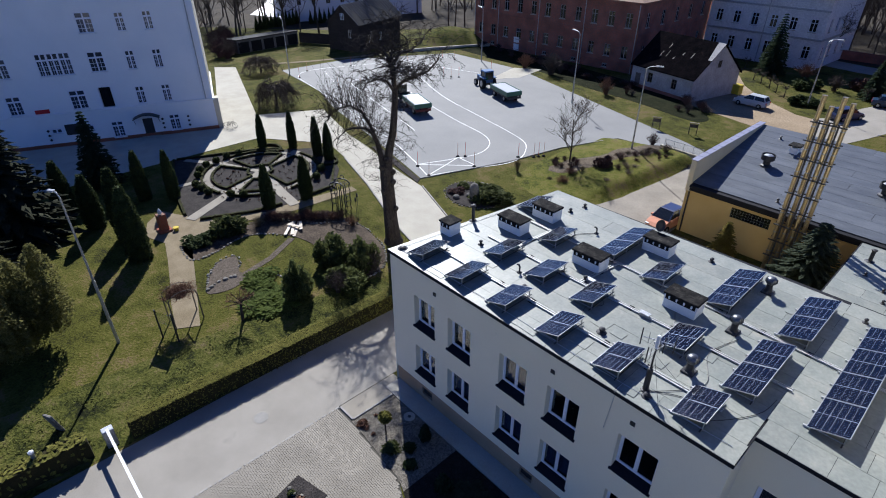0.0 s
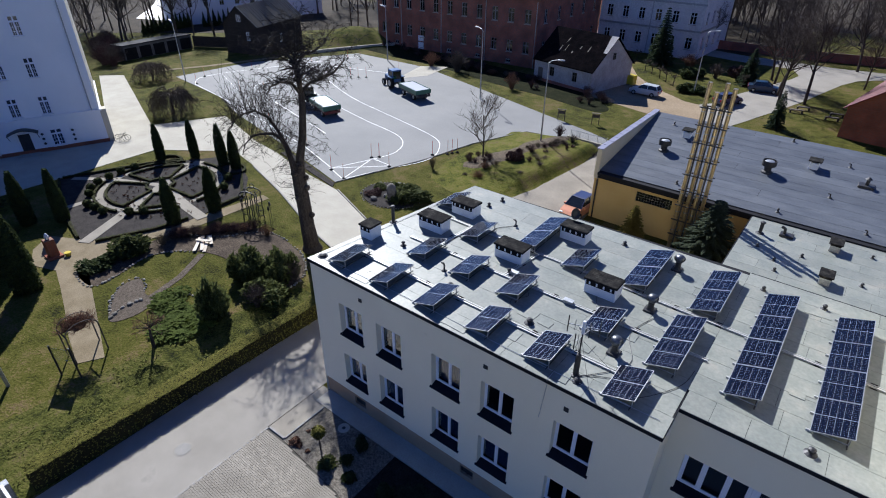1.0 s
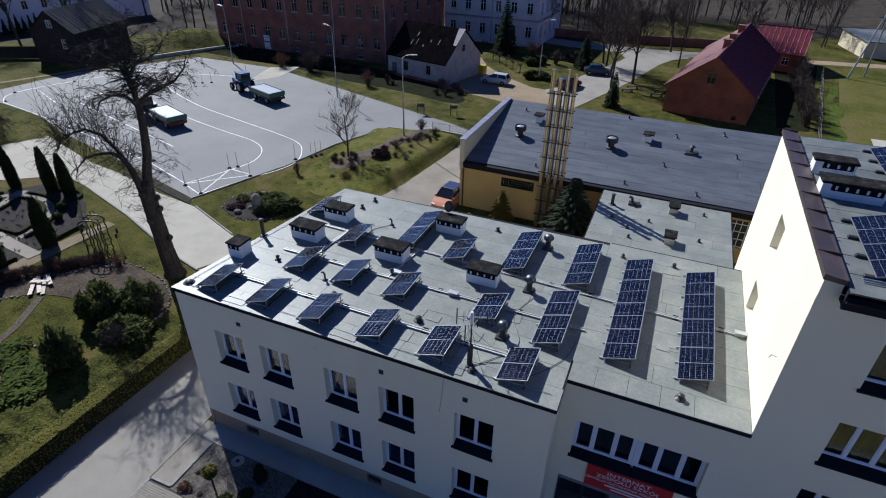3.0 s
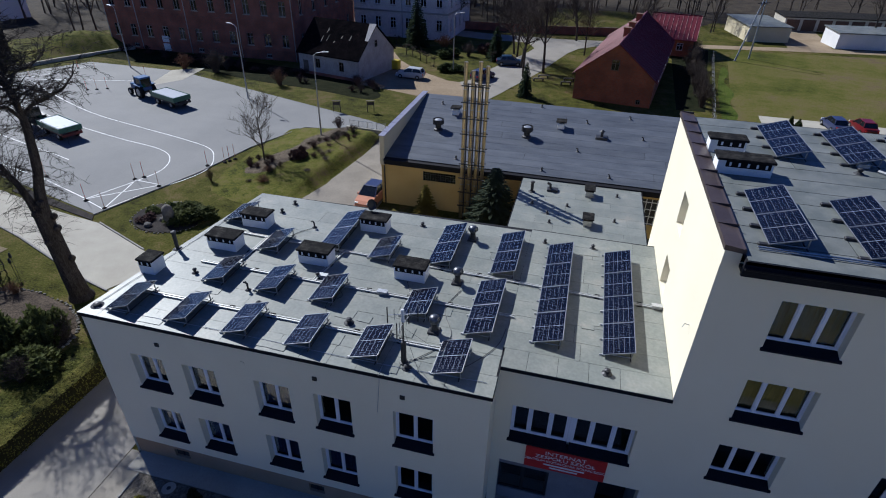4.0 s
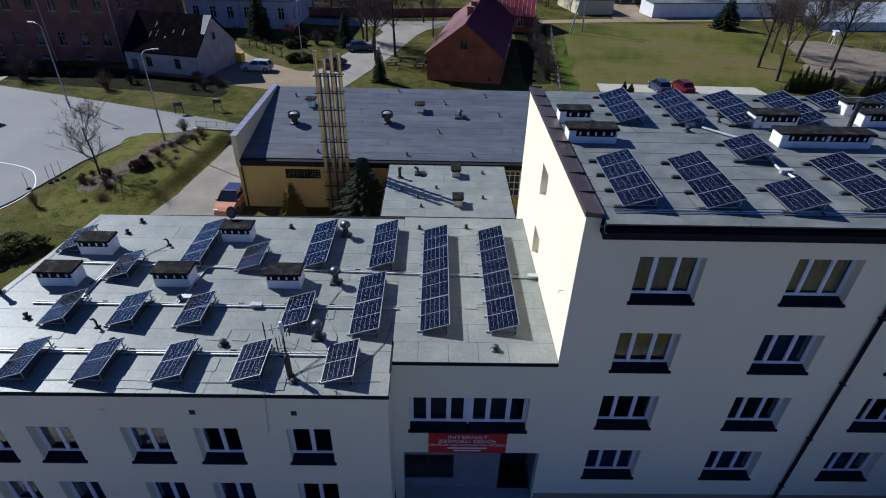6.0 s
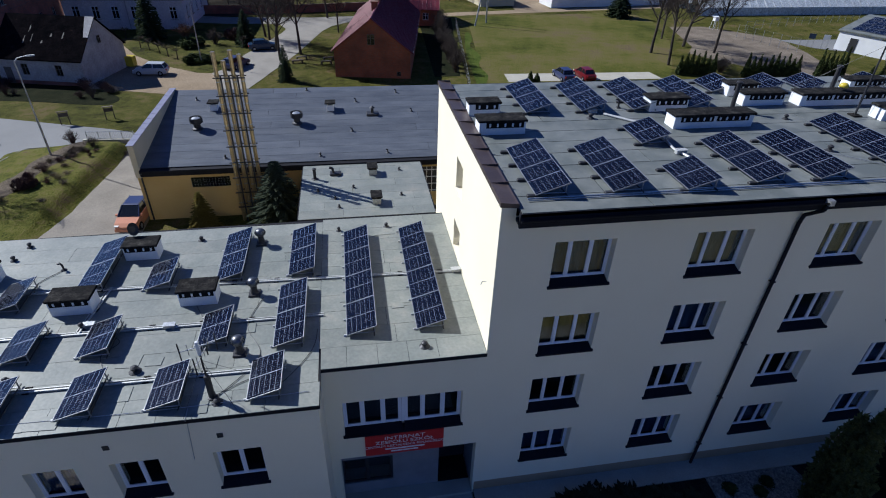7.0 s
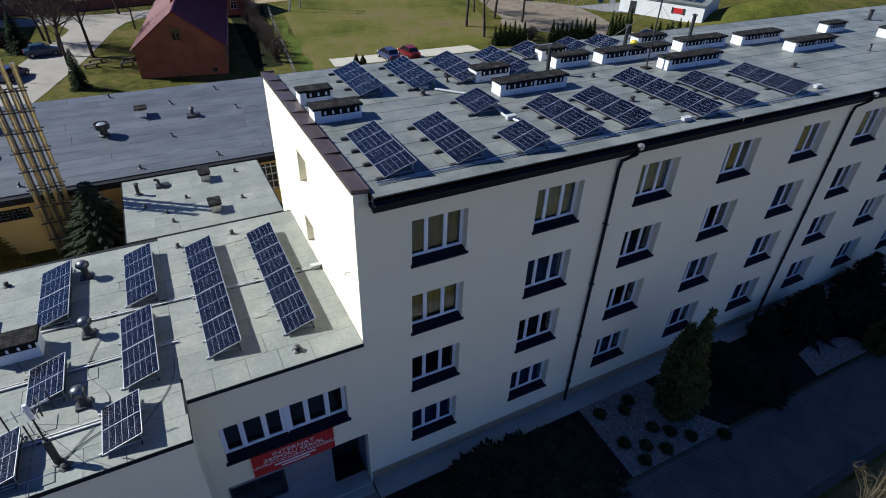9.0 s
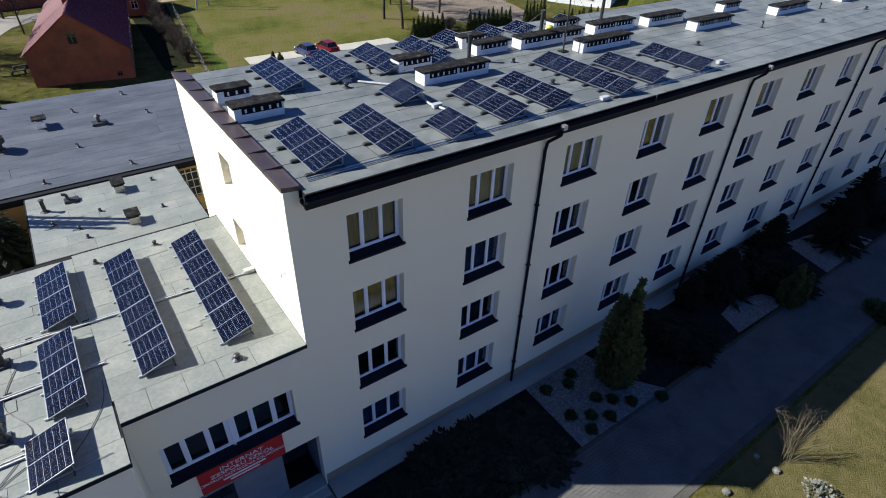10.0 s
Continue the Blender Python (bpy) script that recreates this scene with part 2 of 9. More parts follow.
M_WHITE = mat("white_chimney_render", (0.82, 0.82, 0.81), (0.76, 0.76, 0.74), rough=0.9, scale=2.0, fine=30, amount=0.06, bump=0.15)
M_CAP = mat("weathered_concrete_cap", (0.010, 0.0095, 0.0095), (0.030, 0.028, 0.025), rough=0.95, scale=3.0, fine=14, amount=0.5, bump=0.6, spec=0.1, third=(0.075, 0.07, 0.06), mid=(0.45, 0.62))
# flat black that stands for the shade inside openings and recesses
M_HOLE = mat("recess_shade", (0.01, 0.01, 0.01), (0.015, 0.014, 0.013), rough=0.95, bump=0)
M_CELL = mat("solar_cell", (0.0026, 0.0038, 0.009), (0.0038, 0.0054, 0.013), rough=0.13, scale=0.8, fine=5, amount=0.1, bump=0, rand=0.15, spec=0.32)
M_BACK = mat("white_backsheet", (0.19, 0.20, 0.23), (0.17, 0.18, 0.21), rough=0.35, bump=0)
M_ALU = mat("aluminium", (0.36, 0.37, 0.39), (0.30, 0.31, 0.33), rough=0.5, metal=0.9, scale=3, bump=0.03)
M_MODFRAME = mat("module_frame", (0.25, 0.255, 0.27), (0.21, 0.215, 0.23), rough=0.45, metal=0.6, bump=0)
M_STEEL = mat("dull_steel_pipe", (0.40, 0.31, 0.18), (0.52, 0.41, 0.25), rough=0.34, metal=0.85, scale=1.5, stretch=(3, 3, 0.6), bump=0.03)
M_DARKMETAL = mat("dark_painted_metal", (0.03, 0.03, 0.033), (0.045, 0.044, 0.045), rough=0.5, metal=0.3, bump=0.05)
M_TURBINE = mat("dull_turbine_metal", (0.11, 0.115, 0.125), (0.17, 0.175, 0.185), rough=0.38, metal=0.8, scale=5, bump=0.05)
M_GALV = mat("galvanised_steel", (0.33, 0.34, 0.35), (0.42, 0.43, 0.44), rough=0.45, metal=0.7, scale=4, bump=0.05)
M_CONDUIT = mat("pale_cable_tray", (0.52, 0.52, 0.50), (0.44, 0.44, 0.42), rough=0.5, metal=0.3, bump=0.05)
M_YELLOW = mat("ochre_yellow_render", (0.50, 0.345, 0.125), (0.54, 0.38, 0.15), rough=0.9, scale=0.5, fine=50, amount=0.06, bump=0.12)
M_PALEYEL = mat("pale_yellow_render", (0.56, 0.49, 0.33), (0.60, 0.53, 0.37), rough=0.9, scale=0.5, fine=50, amount=0.06, bump=0.12)
M_SIDE = mat("cream_side_render", (0.46, 0.43, 0.35), (0.52, 0.49, 0.40), rough=0.9, scale=0.4, fine=30, amount=0.06)
M_MANSION = mat("pale_stained_render", (0.56, 0.55, 0.55), (0.64, 0.63, 0.62), rough=0.95, scale=0.5, fine=4, amount=0.14, bump=0.15, third=(0.42, 0.40, 0.40))
M_SCHOOL = mat("white_school_render", (0.76, 0.77, 0.78), (0.82, 0.82, 0.82), rough=0.9, scale=0.3, fine=40, amount=0.04, bump=0.08)
M_OLDWHITE = mat("stained_pale_render", (0.34, 0.32, 0.30), (0.45, 0.43, 0.41), rough=0.95, scale=0.7, fine=6, amount=0.18, bump=0.2, third=(0.30, 0.26, 0.23))
M_BRICK = brick_mat("dark_red_brick", (0.265, 0.088, 0.054), (0.325, 0.112, 0.068), (0.15, 0.10, 0.08))
M_BRICK2 = brick_mat("orange_red_brick", (0.25, 0.062, 0.026), (0.31, 0.085, 0.036), (0.18, 0.10, 0.065))
M_REDROOF = mat("cherry_red_sheet_roof", (0.105, 0.013, 0.021), (0.155, 0.022, 0.030), third=(0.20, 0.07, 0.07), rough=0.45, metal=0.1, scale=0.8, fine=6, amount=0.3, bump=0.05, rand=0.1)
M_OLDROOF = mat("rusty_dark_roofing", (0.005, 0.005, 0.006), (0.012, 0.010, 0.011), spec=0.1, third=(0.05, 0.032, 0.027), rough=0.9, scale=0.9, fine=6, amount=0.4, bump=0.3, rand=0.35, stretch=(1, 1, 1))
M_OLDROOF.node_tree.nodes["Principled BSDF"].inputs["Specular IOR Level"].default_value = 0.0
M_BROWNROOF = mat("brown_tile_roof", (0.16, 0.09, 0.06), (0.21, 0.125, 0.085), rough=0.85, scale=1.0, fine=8, amount=0.25, bump=0.3)
M_WOOD = mat("weathered_boards", (0.10, 0.085, 0.07), (0.155, 0.13, 0.105), rough=0.9, scale=2.0, fine=14, stretch=(1, 1, 5), rand=0.25)
M_PALEWOOD = mat("pale_sawn_board", (0.55, 0.47, 0.36), (0.64, 0.56, 0.45), rough=0.8, scale=3.0, fine=20, rand=0.15)
M_BARK = mat("grey_brown_bark", (0.045, 0.037, 0.030), (0.080, 0.066, 0.054), rough=0.95, scale=3, fine=16, amount=0.4, bump=0.8, stretch=(1, 1, 0.4))
M_TWIG = mat("bare_twigs", (0.06, 0.048, 0.040), (0.095, 0.076, 0.062), rough=0.95, bump=0)
M_FEATHER = mat("feathery_olive_foliage", (0.095, 0.095, 0.032), (0.15, 0.14, 0.052), rough=0.9, scale=2, fine=14, amount=0.4, bump=0, rand=0.2, spec=0.2, leaf=0.55)
M_LIMETWIG = mat("dark_lime_twigs", (0.030, 0.025, 0.022), (0.050, 0.042, 0.036), rough=0.95, bump=0, spec=0.1)
M_REDTWIG = mat("russet_twigs", (0.13, 0.07, 0.045), (0.18, 0.10, 0.06), rough=0.95, bump=0)
M_HEATHER = mat("purple_heather", (0.050, 0.030, 0.028), (0.085, 0.052, 0.046), rough=0.95, bump=0, spec=0.1)
M_PALETWIG = mat("straw_twigs", (0.085, 0.070, 0.042), (0.13, 0.105, 0.065), rough=0.95, bump=0)
M_SILVER = mat("silver_leaf", (0.17, 0.175, 0.14), (0.24, 0.245, 0.20), rough=0.8, scale=3, fine=20, bump=0, leaf=0.2)
M_THUJA = mat("thuja_foliage", (0.030, 0.042, 0.014), (0.052, 0.066, 0.022), rough=0.9, scale=2, fine=14, amount=0.4, bump=0, rand=0.2, spec=0.2, leaf=0.2)
M_SPRUCE = mat("spruce_needles", (0.03, 0.045, 0.025), (0.05, 0.068, 0.035), rough=0.9, scale=2, fine=14, amount=0.4, bump=0, rand=0.2, spec=0.2, leaf=0.4)
M_OLIVE = mat("olive_foliage", (0.062, 0.076, 0.026), (0.105, 0.118, 0.042), rough=0.9, scale=2, fine=14, amount=0.4, bump=0, rand=0.2, spec=0.2, leaf=0.4)
M_BOX = mat("box_hedge_leaves", (0.04, 0.05, 0.018), (0.07, 0.078, 0.026), rough=0.9, scale=3, fine=14, amount=0.4, bump=0, spec=0.2, leaf=0.2)
M_HEDGE = mat("clipped_hedge_leaves", (0.082, 0.080, 0.015), (0.125, 0.115, 0.026), rough=0.9, scale=2, fine=12, amount=0.4, bump=0, spec=0.1)
M_JUNIPER = mat("ground_juniper", (0.066, 0.092, 0.018), (0.105, 0.135, 0.028), rough=0.9, scale=2, fine=14, amount=0.4, bump=0, rand=0.15, spec=0.2, leaf=0.4)
M_FRESH = mat("light_olive_foliage", (0.085, 0.095, 0.032), (0.14, 0.145, 0.052), rough=0.9, scale=2, fine=14, amount=0.4, bump=0, rand=0.2, spec=0.2, leaf=0.4)
M_GREYSPRUCE = mat("grey_green_needles", (0.040, 0.052, 0.033), (0.062, 0.075, 0.048), rough=0.9, scale=2, fine=14, amount=0.4, bump=0, spec=0.2, leaf=0.4)
M_GOLDCONIFER = mat("yellowed_needles", (0.12, 0.098, 0.022), (0.17, 0.135, 0.035), rough=0.9, scale=2, fine=14, amount=0.4, bump=0, spec=0.2, leaf=0.4)
# bare hedge inside, near black so that it also holds the sides' shade
M_HEDGECORE = mat("hedge_inside_and_shade", (0.020, 0.019, 0.008), (0.034, 0.030, 0.012), rough=1.0, bump=0)
M_RED = mat("red_banner", (0.48, 0.02, 0.022), (0.44, 0.018, 0.02), rough=0.55, bump=0)
M_LETTER = mat("white_lettering", (0.78, 0.78, 0.76), (0.74, 0.74, 0.72), rough=0.6, bump=0)
M_TYRE = mat("tyre_rubber", (0.015, 0.015, 0.015), (0.022, 0.022, 0.022), rough=0.9)
# pane colour raised to blue-grey to hold the sky's reflection
M_SKYGLASS = mat("sky_tinted_pane", (0.035, 0.045, 0.065), (0.06, 0.07, 0.095), rough=0.08, bump=0, spec=0.8, rand=0.4)
M_CARGLASS = mat("dark_car_glass", (0.01, 0.012, 0.014), (0.012, 0.014, 0.016), rough=0.08, bump=0, spec=0.6)


def paint(name, c, rough=0.3):
    return mat(name, c, tuple(x * 0.92 for x in c), rough=rough, bump=0, amount=0.02, spec=0.5)


P_SILVER, P_BLUE, P_ORANGE, P_RED, P_NAVY, P_GREEN, P_TEAL = (paint(k, c) for k, c in (
    ("silver_car_paint", (0.42, 0.44, 0.47)), ("blue_car_paint", (0.015, 0.040, 0.085)), ("orange_car_paint", (0.52, 0.22, 0.12)), ("red_car_paint", (0.12, 0.008, 0.012)),
    ("navy_car_paint", (0.03, 0.04, 0.10)), ("green_trailer_paint", (0.03, 0.13, 0.085)), ("tractor_blue_paint", (0.03, 0.10, 0.24))))
# bed plants' shade put into the leaf colour; also the dark garden-edge spruces
M_DARKFOL = mat("dark_shade_toned_foliage", (0.016, 0.018, 0.011), (0.030, 0.032, 0.018), rough=0.95, scale=2, fine=14, amount=0.4, bump=0, rand=0.2, spec=0.1)
P_YELLOW, P_WHITE = paint("yellow_bin_plastic", (0.55, 0.42, 0.03)), paint("white_gloss_paint", (0.75, 0.75, 0.74))
P_PURPLE = paint("grey_lilac_coping_sheet", (0.26, 0.25, 0.30))


# ---- mesh tools ----
class Geo:
    """Collects vertices and faces of one mesh."""

    def __init__(self):
        self.v, self.f = [], []

    def add(self, vs, fs):
        k = len(self.v)
        self.v += [tuple(p) for p in vs]
        self.f += [tuple(i + k for i in q) for q in fs]
        return self

    def box(self, x0, y0, z0, x1, y1, z1, bev=0.0):
        if bev:
            b = bev
            ring = lambda xa, ya, xb, yb, z, c: [(xa + c, ya, z), (xb - c, ya, z), (xb, ya + c, z), (xb, yb - c, z), (xb - c, yb, z), (xa + c, yb, z), (xa, yb - c, z), (xa, ya + c, z)]
            vs = ring(x0, y0, x1, y1, z0, b) + ring(x0, y0, x1, y1, z1 - b, b) + ring(x0 + b, y0 + b, x1 - b, y1 - b, z1, b * 0.6)
            fs = [tuple(range(7, -1, -1)), tuple(range(16, 24))]
            fs += [(r * 8 + i, r * 8 + (i + 1) % 8, r * 8 + 8 + (i + 1) % 8, r * 8 + 8 + i) for r in (0, 1) for i in range(8)]
            return self.add(vs, fs)
        return self.add([(x0, y0, z0), (x1, y0, z0), (x1, y1, z0), (x0, y1, z0), (x0, y0, z1), (x1, y0, z1), (x1, y1, z1), (x0, y1, z1)],
                        [(3, 2, 1, 0), (4, 5, 6, 7), (0, 1, 5, 4), (1, 2, 6, 5), (2, 3, 7, 6), (3, 0, 4, 7)])

    def prism(self, poly, z0, z1):
        n = len(poly)
        area = sum(poly[i][0] * poly[(i + 1) % n][1] - poly[(i + 1) % n][0] * poly[i][1] for i in range(n))
        if area < 0:
            poly = poly[::-1]
        return self.add([(x, y, z0) for x, y in poly] + [(x, y, z1) for x, y in poly],
                        [tuple(range(n - 1, -1, -1)), tuple(range(n, 2 * n))] + [(i, (i + 1) % n, n + (i + 1) % n, n + i) for i in range(n)])

    def cyl(self, p, q, r0, r1=None, n=8, caps=True):
        r1 = r0 if r1 is None else r1
        p, q = Vector(p), Vector(q)
        d = (q - p).normalized()
        a = d.cross(Vector((0, 0, 1)) if abs(d.z) < 0.9 else Vector((1, 0, 0))).normalized()
        b = d.cross(a)
        vs = [p + (a * math.cos(t) + b * math.sin(t)) * r0 for t in (2 * math.pi * i / n for i in range(n))]
        vs += [q + (a * math.cos(t) + b * math.sin(t)) * r1 for t in (2 * math.pi * i / n for i in range(n))]
        fs = [(i, i + n, (i + 1) % n + n, (i + 1) % n) for i in range(n)]
        if caps:
            fs += [tuple(range(n)), tuple(range(2 * n - 1, n - 1, -1))]
        return self.add(vs, fs)

    def tube(self, pts, r, n=8):
        for p, q in zip(pts, pts[1:]):
            self.cyl(p, q, r, r, n)
        return self

    def hose(self, pts, r, n=6):
        """One unbroken round cord through points."""
        pts = [Vector(p) for p in pts]
        vs, k = [], len(pts)
        for i, p in enumerate(pts):
            d = (pts[min(k - 1, i + 1)] - pts[max(0, i - 1)]).normalized()
            a = d.cross(Vector((0, 0, 1)) if abs(d.z) < 0.9 else Vector((1, 0, 0))).normalized()
            b = d.cross(a)
            vs += [p + (a * math.cos(6.28319 * j / n) + b * math.sin(6.28319 * j / n)) * r for j in range(n)]
        fs = [(i * n + j, i * n + n + j, i * n + n + (j + 1) % n, i * n + (j + 1) % n) for i in range(k - 1) for j in range(n)]
        return self.add(vs, fs + [tuple(range(n)), tuple(range(k * n - 1, k * n - n - 1, -1))])

    def lathe(self, prof, n=14, c=(0, 0, 0)):
        """Profile of (radius, z), turned about the vertical through c."""
        vs = [(c[0] + r * math.cos(2 * math.pi * i / n), c[1] + r * math.sin(2 * math.pi * i / n), c[2] + z) for r, z in prof for i in range(n)]
        fs = [(k * n + i, k * n + (i + 1) % n, k * n + n + (i + 1) % n, k * n + n + i) for k in range(len(prof) - 1) for i in range(n)]
        fs += [tuple(range(n - 1, -1, -1)), tuple(range((len(prof) - 1) * n, len(prof) * n))]
        return self.add(vs, fs)

    def strip(self, pts, w, z0, z1, closed=False):
        """A band of width w along a line on the ground."""
        pts = [Vector(p[:2]) for p in pts]
        n = len(pts)
        left, right = [], []
        for i, p in enumerate(pts):
            a = pts[(i - 1) % n] if closed or i else p
            b = pts[(i + 1) % n] if closed or i < n - 1 else p
            d = (b - a).normalized()
            s = Vector((-d.y, d.x)) * w / 2
            left.append(p + s)
            right.append(p - s)
        k = n if closed else n - 1
        vs = [(*q, z) for l, r in zip(left, right) for q, z in ((l, z0), (l, z1), (r, z1), (r, z0))]
        fs = [(4 * i + c, 4 * ((i + 1) % n) + c, 4 * ((i + 1) % n) + (c + 1) % 4, 4 * i + (c + 1) % 4) for i in range(k) for c in range(4)]
        if not closed:
            fs += [(0, 1, 2, 3), (4 * n - 1, 4 * n - 2, 4 * n - 3, 4 * n - 4)]
        return self.add(vs, fs)

    def weld(self):
        seen, to = {}, []
        for p in self.v:
            k = tuple(round(c, 4) for c in p)
            to.append(seen.setdefault(k, len(seen)))
        self.v = list(seen)
        self.f = [tuple(to[i] for i in q) for q in self.f]
        return self

    def mesh(self, name, smooth=False):
        me = bpy.data.meshes.new(name)
        me.from_pydata(self.v, [], self.f)
        if smooth:
            me.polygons.foreach_set("use_smooth", [True] * len(me.polygons))
        me.update()
        return me


recoloured = {}


def part(name, g, material, parent=None, label="", m=None, smooth=False):
    """One mesh object, from a Geo or a mesh that is shared, under its thing."""
    me = g.mesh(name, smooth) if isinstance(g, Geo) else g
    if material:
        if not me.materials:
            me.materials.append(material)
        elif me.materials[0] != material and len(me.materials) == 1:
            key = (me.name, material.name)
            if key not in recoloured:
                recoloured[key] = me.copy()
                recoloured[key].materials.clear()
                recoloured[key].materials.append(material)
            me = recoloured[key]
    ob = new(name, me)
    if m is not None:
        ob.matrix_basis = m
    if parent:
        ob.parent = parent
    if label:
        ob["label"] = label
    return ob


def thing(name, label, category, at=None, group="", kind=""):
    ob = new(name)
    ob.empty_display_size = 0.3
    if at is not None:
        ob.matrix_basis = at if isinstance(at, Matrix) else pose(*at)
    return tagged(ob, label, category, group, kind)


def solid(name, g, material, label, category="", group="", kind="", m=None, smooth=False):
    return tagged(part(name, g, material, None, "", m, smooth), label, category, group, kind)


def smooth_line(pts, n=6, closed=False):
    """Catmull-Rom through points on the ground."""
    out, k = [], len(pts)
    for i in range(k if closed else k - 1):
        p = [Vector(pts[j % k] if closed else pts[max(0, min(k - 1, j))]) for j in (i - 1, i, i + 1, i + 2)]
        for s in range(n):
            t = s / n
            out.append(tuple(0.5 * ((2 * p[1]) + (p[2] - p[0]) * t + (2 * p[0] - 5 * p[1] + 4 * p[2] - p[3]) * t * t + (3 * p[1] - p[0] - 3 * p[2] + p[3]) * t ** 3)))
    if not closed:
        out.append(tuple(pts[-1]))
    return out


# ---- ground, roads and paving ----
g = Geo()
n_side, half = 60, 420.0
for i in range(n_side + 1):
    for j in range(n_side + 1):
        x, y = -half + 2 * half * i / n_side, -half + 2 * half * j / n_side
        g.v.append((x, y, 0.0))
g.f = [(i * (n_side + 1) + j, (i + 1) * (n_side + 1) + j, (i + 1) * (n_side + 1) + j + 1, i * (n_side + 1) + j + 1) for i in range(n_side) for j in range(n_side)]
solid("ground", g, M_GRASS, "short spring lawn, part green and part straw coloured", "lawn", kind="structure")


def slab(name, poly, z, material, label, category):
    return solid(name, Geo().prism(poly, -0.05, z), material, label, category, kind="structure")


slab("road", [(-22.5, -60), (-17.85, -60), (-17.85, 11.4), (-17.9, 18), (-17.6, 24), (-17.6, 29), (-24.0, 30.5), (-25.8, 26.2), (-28.0, 22.3), (-22.6, 18.5)], 0.03, M_ASPHALT, "pale grey worn asphalt road beside a clipped hedge", "road")
slab("road_to_school", [(-28.2, 22.3), (-31.3, 23.2), (-39.2, 26.1), (-45.8, 28.1), (-50.5, 29.2), (-57.4, 24.2), (-57.4, 15.0), (-57.6, -25), (-83, -25), (-70.3, 6.4), (-63.7, 22.6), (-64.4, 22.7), (-93, 34.4), (-90.5, 36.9), (-65.2, 27.9), (-61.4, 35.3), (-51.1, 32.3), (-46.9, 31.7), (-40, 30.1), (-35.2, 29.4), (-29.2, 27), (-26.0, 26.4)], 0.035, M_CONC, "pale concrete drive running past the school front", "driveway")
slab("plaza", [(-36.6, 30.5), (-33.6, 39.7), (-32.3, 46.8), (-29.8, 53.6), (-22.6, 54.3), (-19.4, 53.2), (-19.4, 56.2), (-23.6, 58.2), (-57.3, 69.7), (-60.5, 70.0), (-73.8, 70.2), (-82.8, 54.1), (-83.5, 41.4), (-69.3, 39.6), (-61.4, 36.8), (-46.2, 33.1)], 0.04, M_PLAZA, "smooth grey asphalt manoeuvring yard with white lane lines", "yard")
slab("workshop_drive", [(-17.5, 23.8), (-15.2, 24.5), (-15.2, 53.6), (-20.7, 54.6), (-21.2, 41), (-23.8, 30.8), (-17.6, 29.2)], 0.034, M_DRIVE, "worn pale concrete drive beside the workshop", "driveway")
slab("farm_drive", [(-57.0, 61.8), (-59.2, 70), (-55.4, 72.5), (-54.5, 66)], 0.05, M_CONC, "short pale concrete drive off the yard", "driveway")
slab("sandy_yard", [(-30.5, 72.0), (-23.0, 69.8), (-17.0, 68.0), (-14.5, 68.9), (-16.0, 74.5), (-17.2, 77.4), (-19.1, 77.7), (-22.8, 80.4), (-25.6, 82.7), (-29.1, 86.7), (-32.9, 93.4), (-36.0, 100), (-38.5, 98), (-35, 91), (-30.5, 84)], 0.02, M_DIRT, "sandy yard and track beside the cottage", "yard")
slab("village_road", [(-14.5, 68.9), (-11.8, 70.5), (-10.6, 74.1), (-9.7, 77.2), (-8.8, 80.0), (-6.7, 87.1), (-4.6, 96.1), (-3.4, 101.1), (-1.75, 105.2), (1.1, 108.2), (20, 111), (20, 114.5), (4, 114), (-5, 112.5), (-20, 113), (-60, 122), (-60, 117), (-20, 107.5), (-11, 107.3), (-9.4, 103), (-10.0, 100), (-11.8, 94), (-13.4, 89), (-14.3, 86.3), (-15.4, 80), (-17.2, 77.4), (-16.0, 74.5)], 0.03, M_ASPHALT, "pale asphalt village road with parked cars", "road")
slab("far_lane", [(16, 112.6), (35, 116.2), (70, 121.5), (120, 126), (120, 129.5), (70, 124.5), (44, 121), (46, 140), (38, 141), (36, 119.5), (16, 115.8)], 0.02, M_DIRT, "pale gravel lane in front of the garages", "lane")
slab("meadow", [(17.0, 55), (19.5, 80), (23.3, 106), (26, 113), (60, 117), (61, 108), (56, 92), (50, 80), (45, 71.2), (22, 70.5), (20, 55)], 0.012, M_FIELD, "open meadow of mixed green and straw grass", "field")
slab("meadow_edge", smooth_line([(16.4, 62), (17.7, 62), (18.3, 66), (18.2, 70), (19.4, 74), (19.2, 79), (20.6, 84), (20.2, 90), (21.6, 95), (21.9, 99), (21.2, 99), (19.4, 90), (18.0, 80), (17.0, 70)], 3, True), 0.02, M_VERGE, "bright green strip of grass along the fence", "grass strip")
slab("parking_strip", [(21.5, 71.0), (43.6, 71.0), (43.2, 74.2), (21.8, 74.6)], 0.03, M_CONC, "pale concrete parking strip behind the dormitory", "parking")
slab("sand_track", [(58, 88), (62, 103), (69, 103), (78, 93), (76, 83), (73, 74), (75, 62), (63, 62), (61, 74), (55, 84)], 0.02, M_TRACK, "bare sandy track with tree shadows", "track")
slab("sports_court", [(77, 92), (100, 92), (100, 84), (83, 84), (80, 86)], 0.025, M_PLAZA, "grey asphalt sports court beyond the fence", "court")
slab("paved_forecourt", [(-17.85, -40), (-12, -40), (-12, 3.2), (-9.0, 6.6), (-12.4, 8.35), (-16.6, 8.7), (-17.75, 8.75)], 0.025, M_JOINT, "sand bed under grey block paving", "paving")
slab("apron", [(-17.8, 8.8), (-16.62, 8.8), (-16.62, 11.35), (-17.4, 12.3), (-17.8, 12.3)], 0.045, M_PAVER, "pale concrete apron at the building corner", "paving")
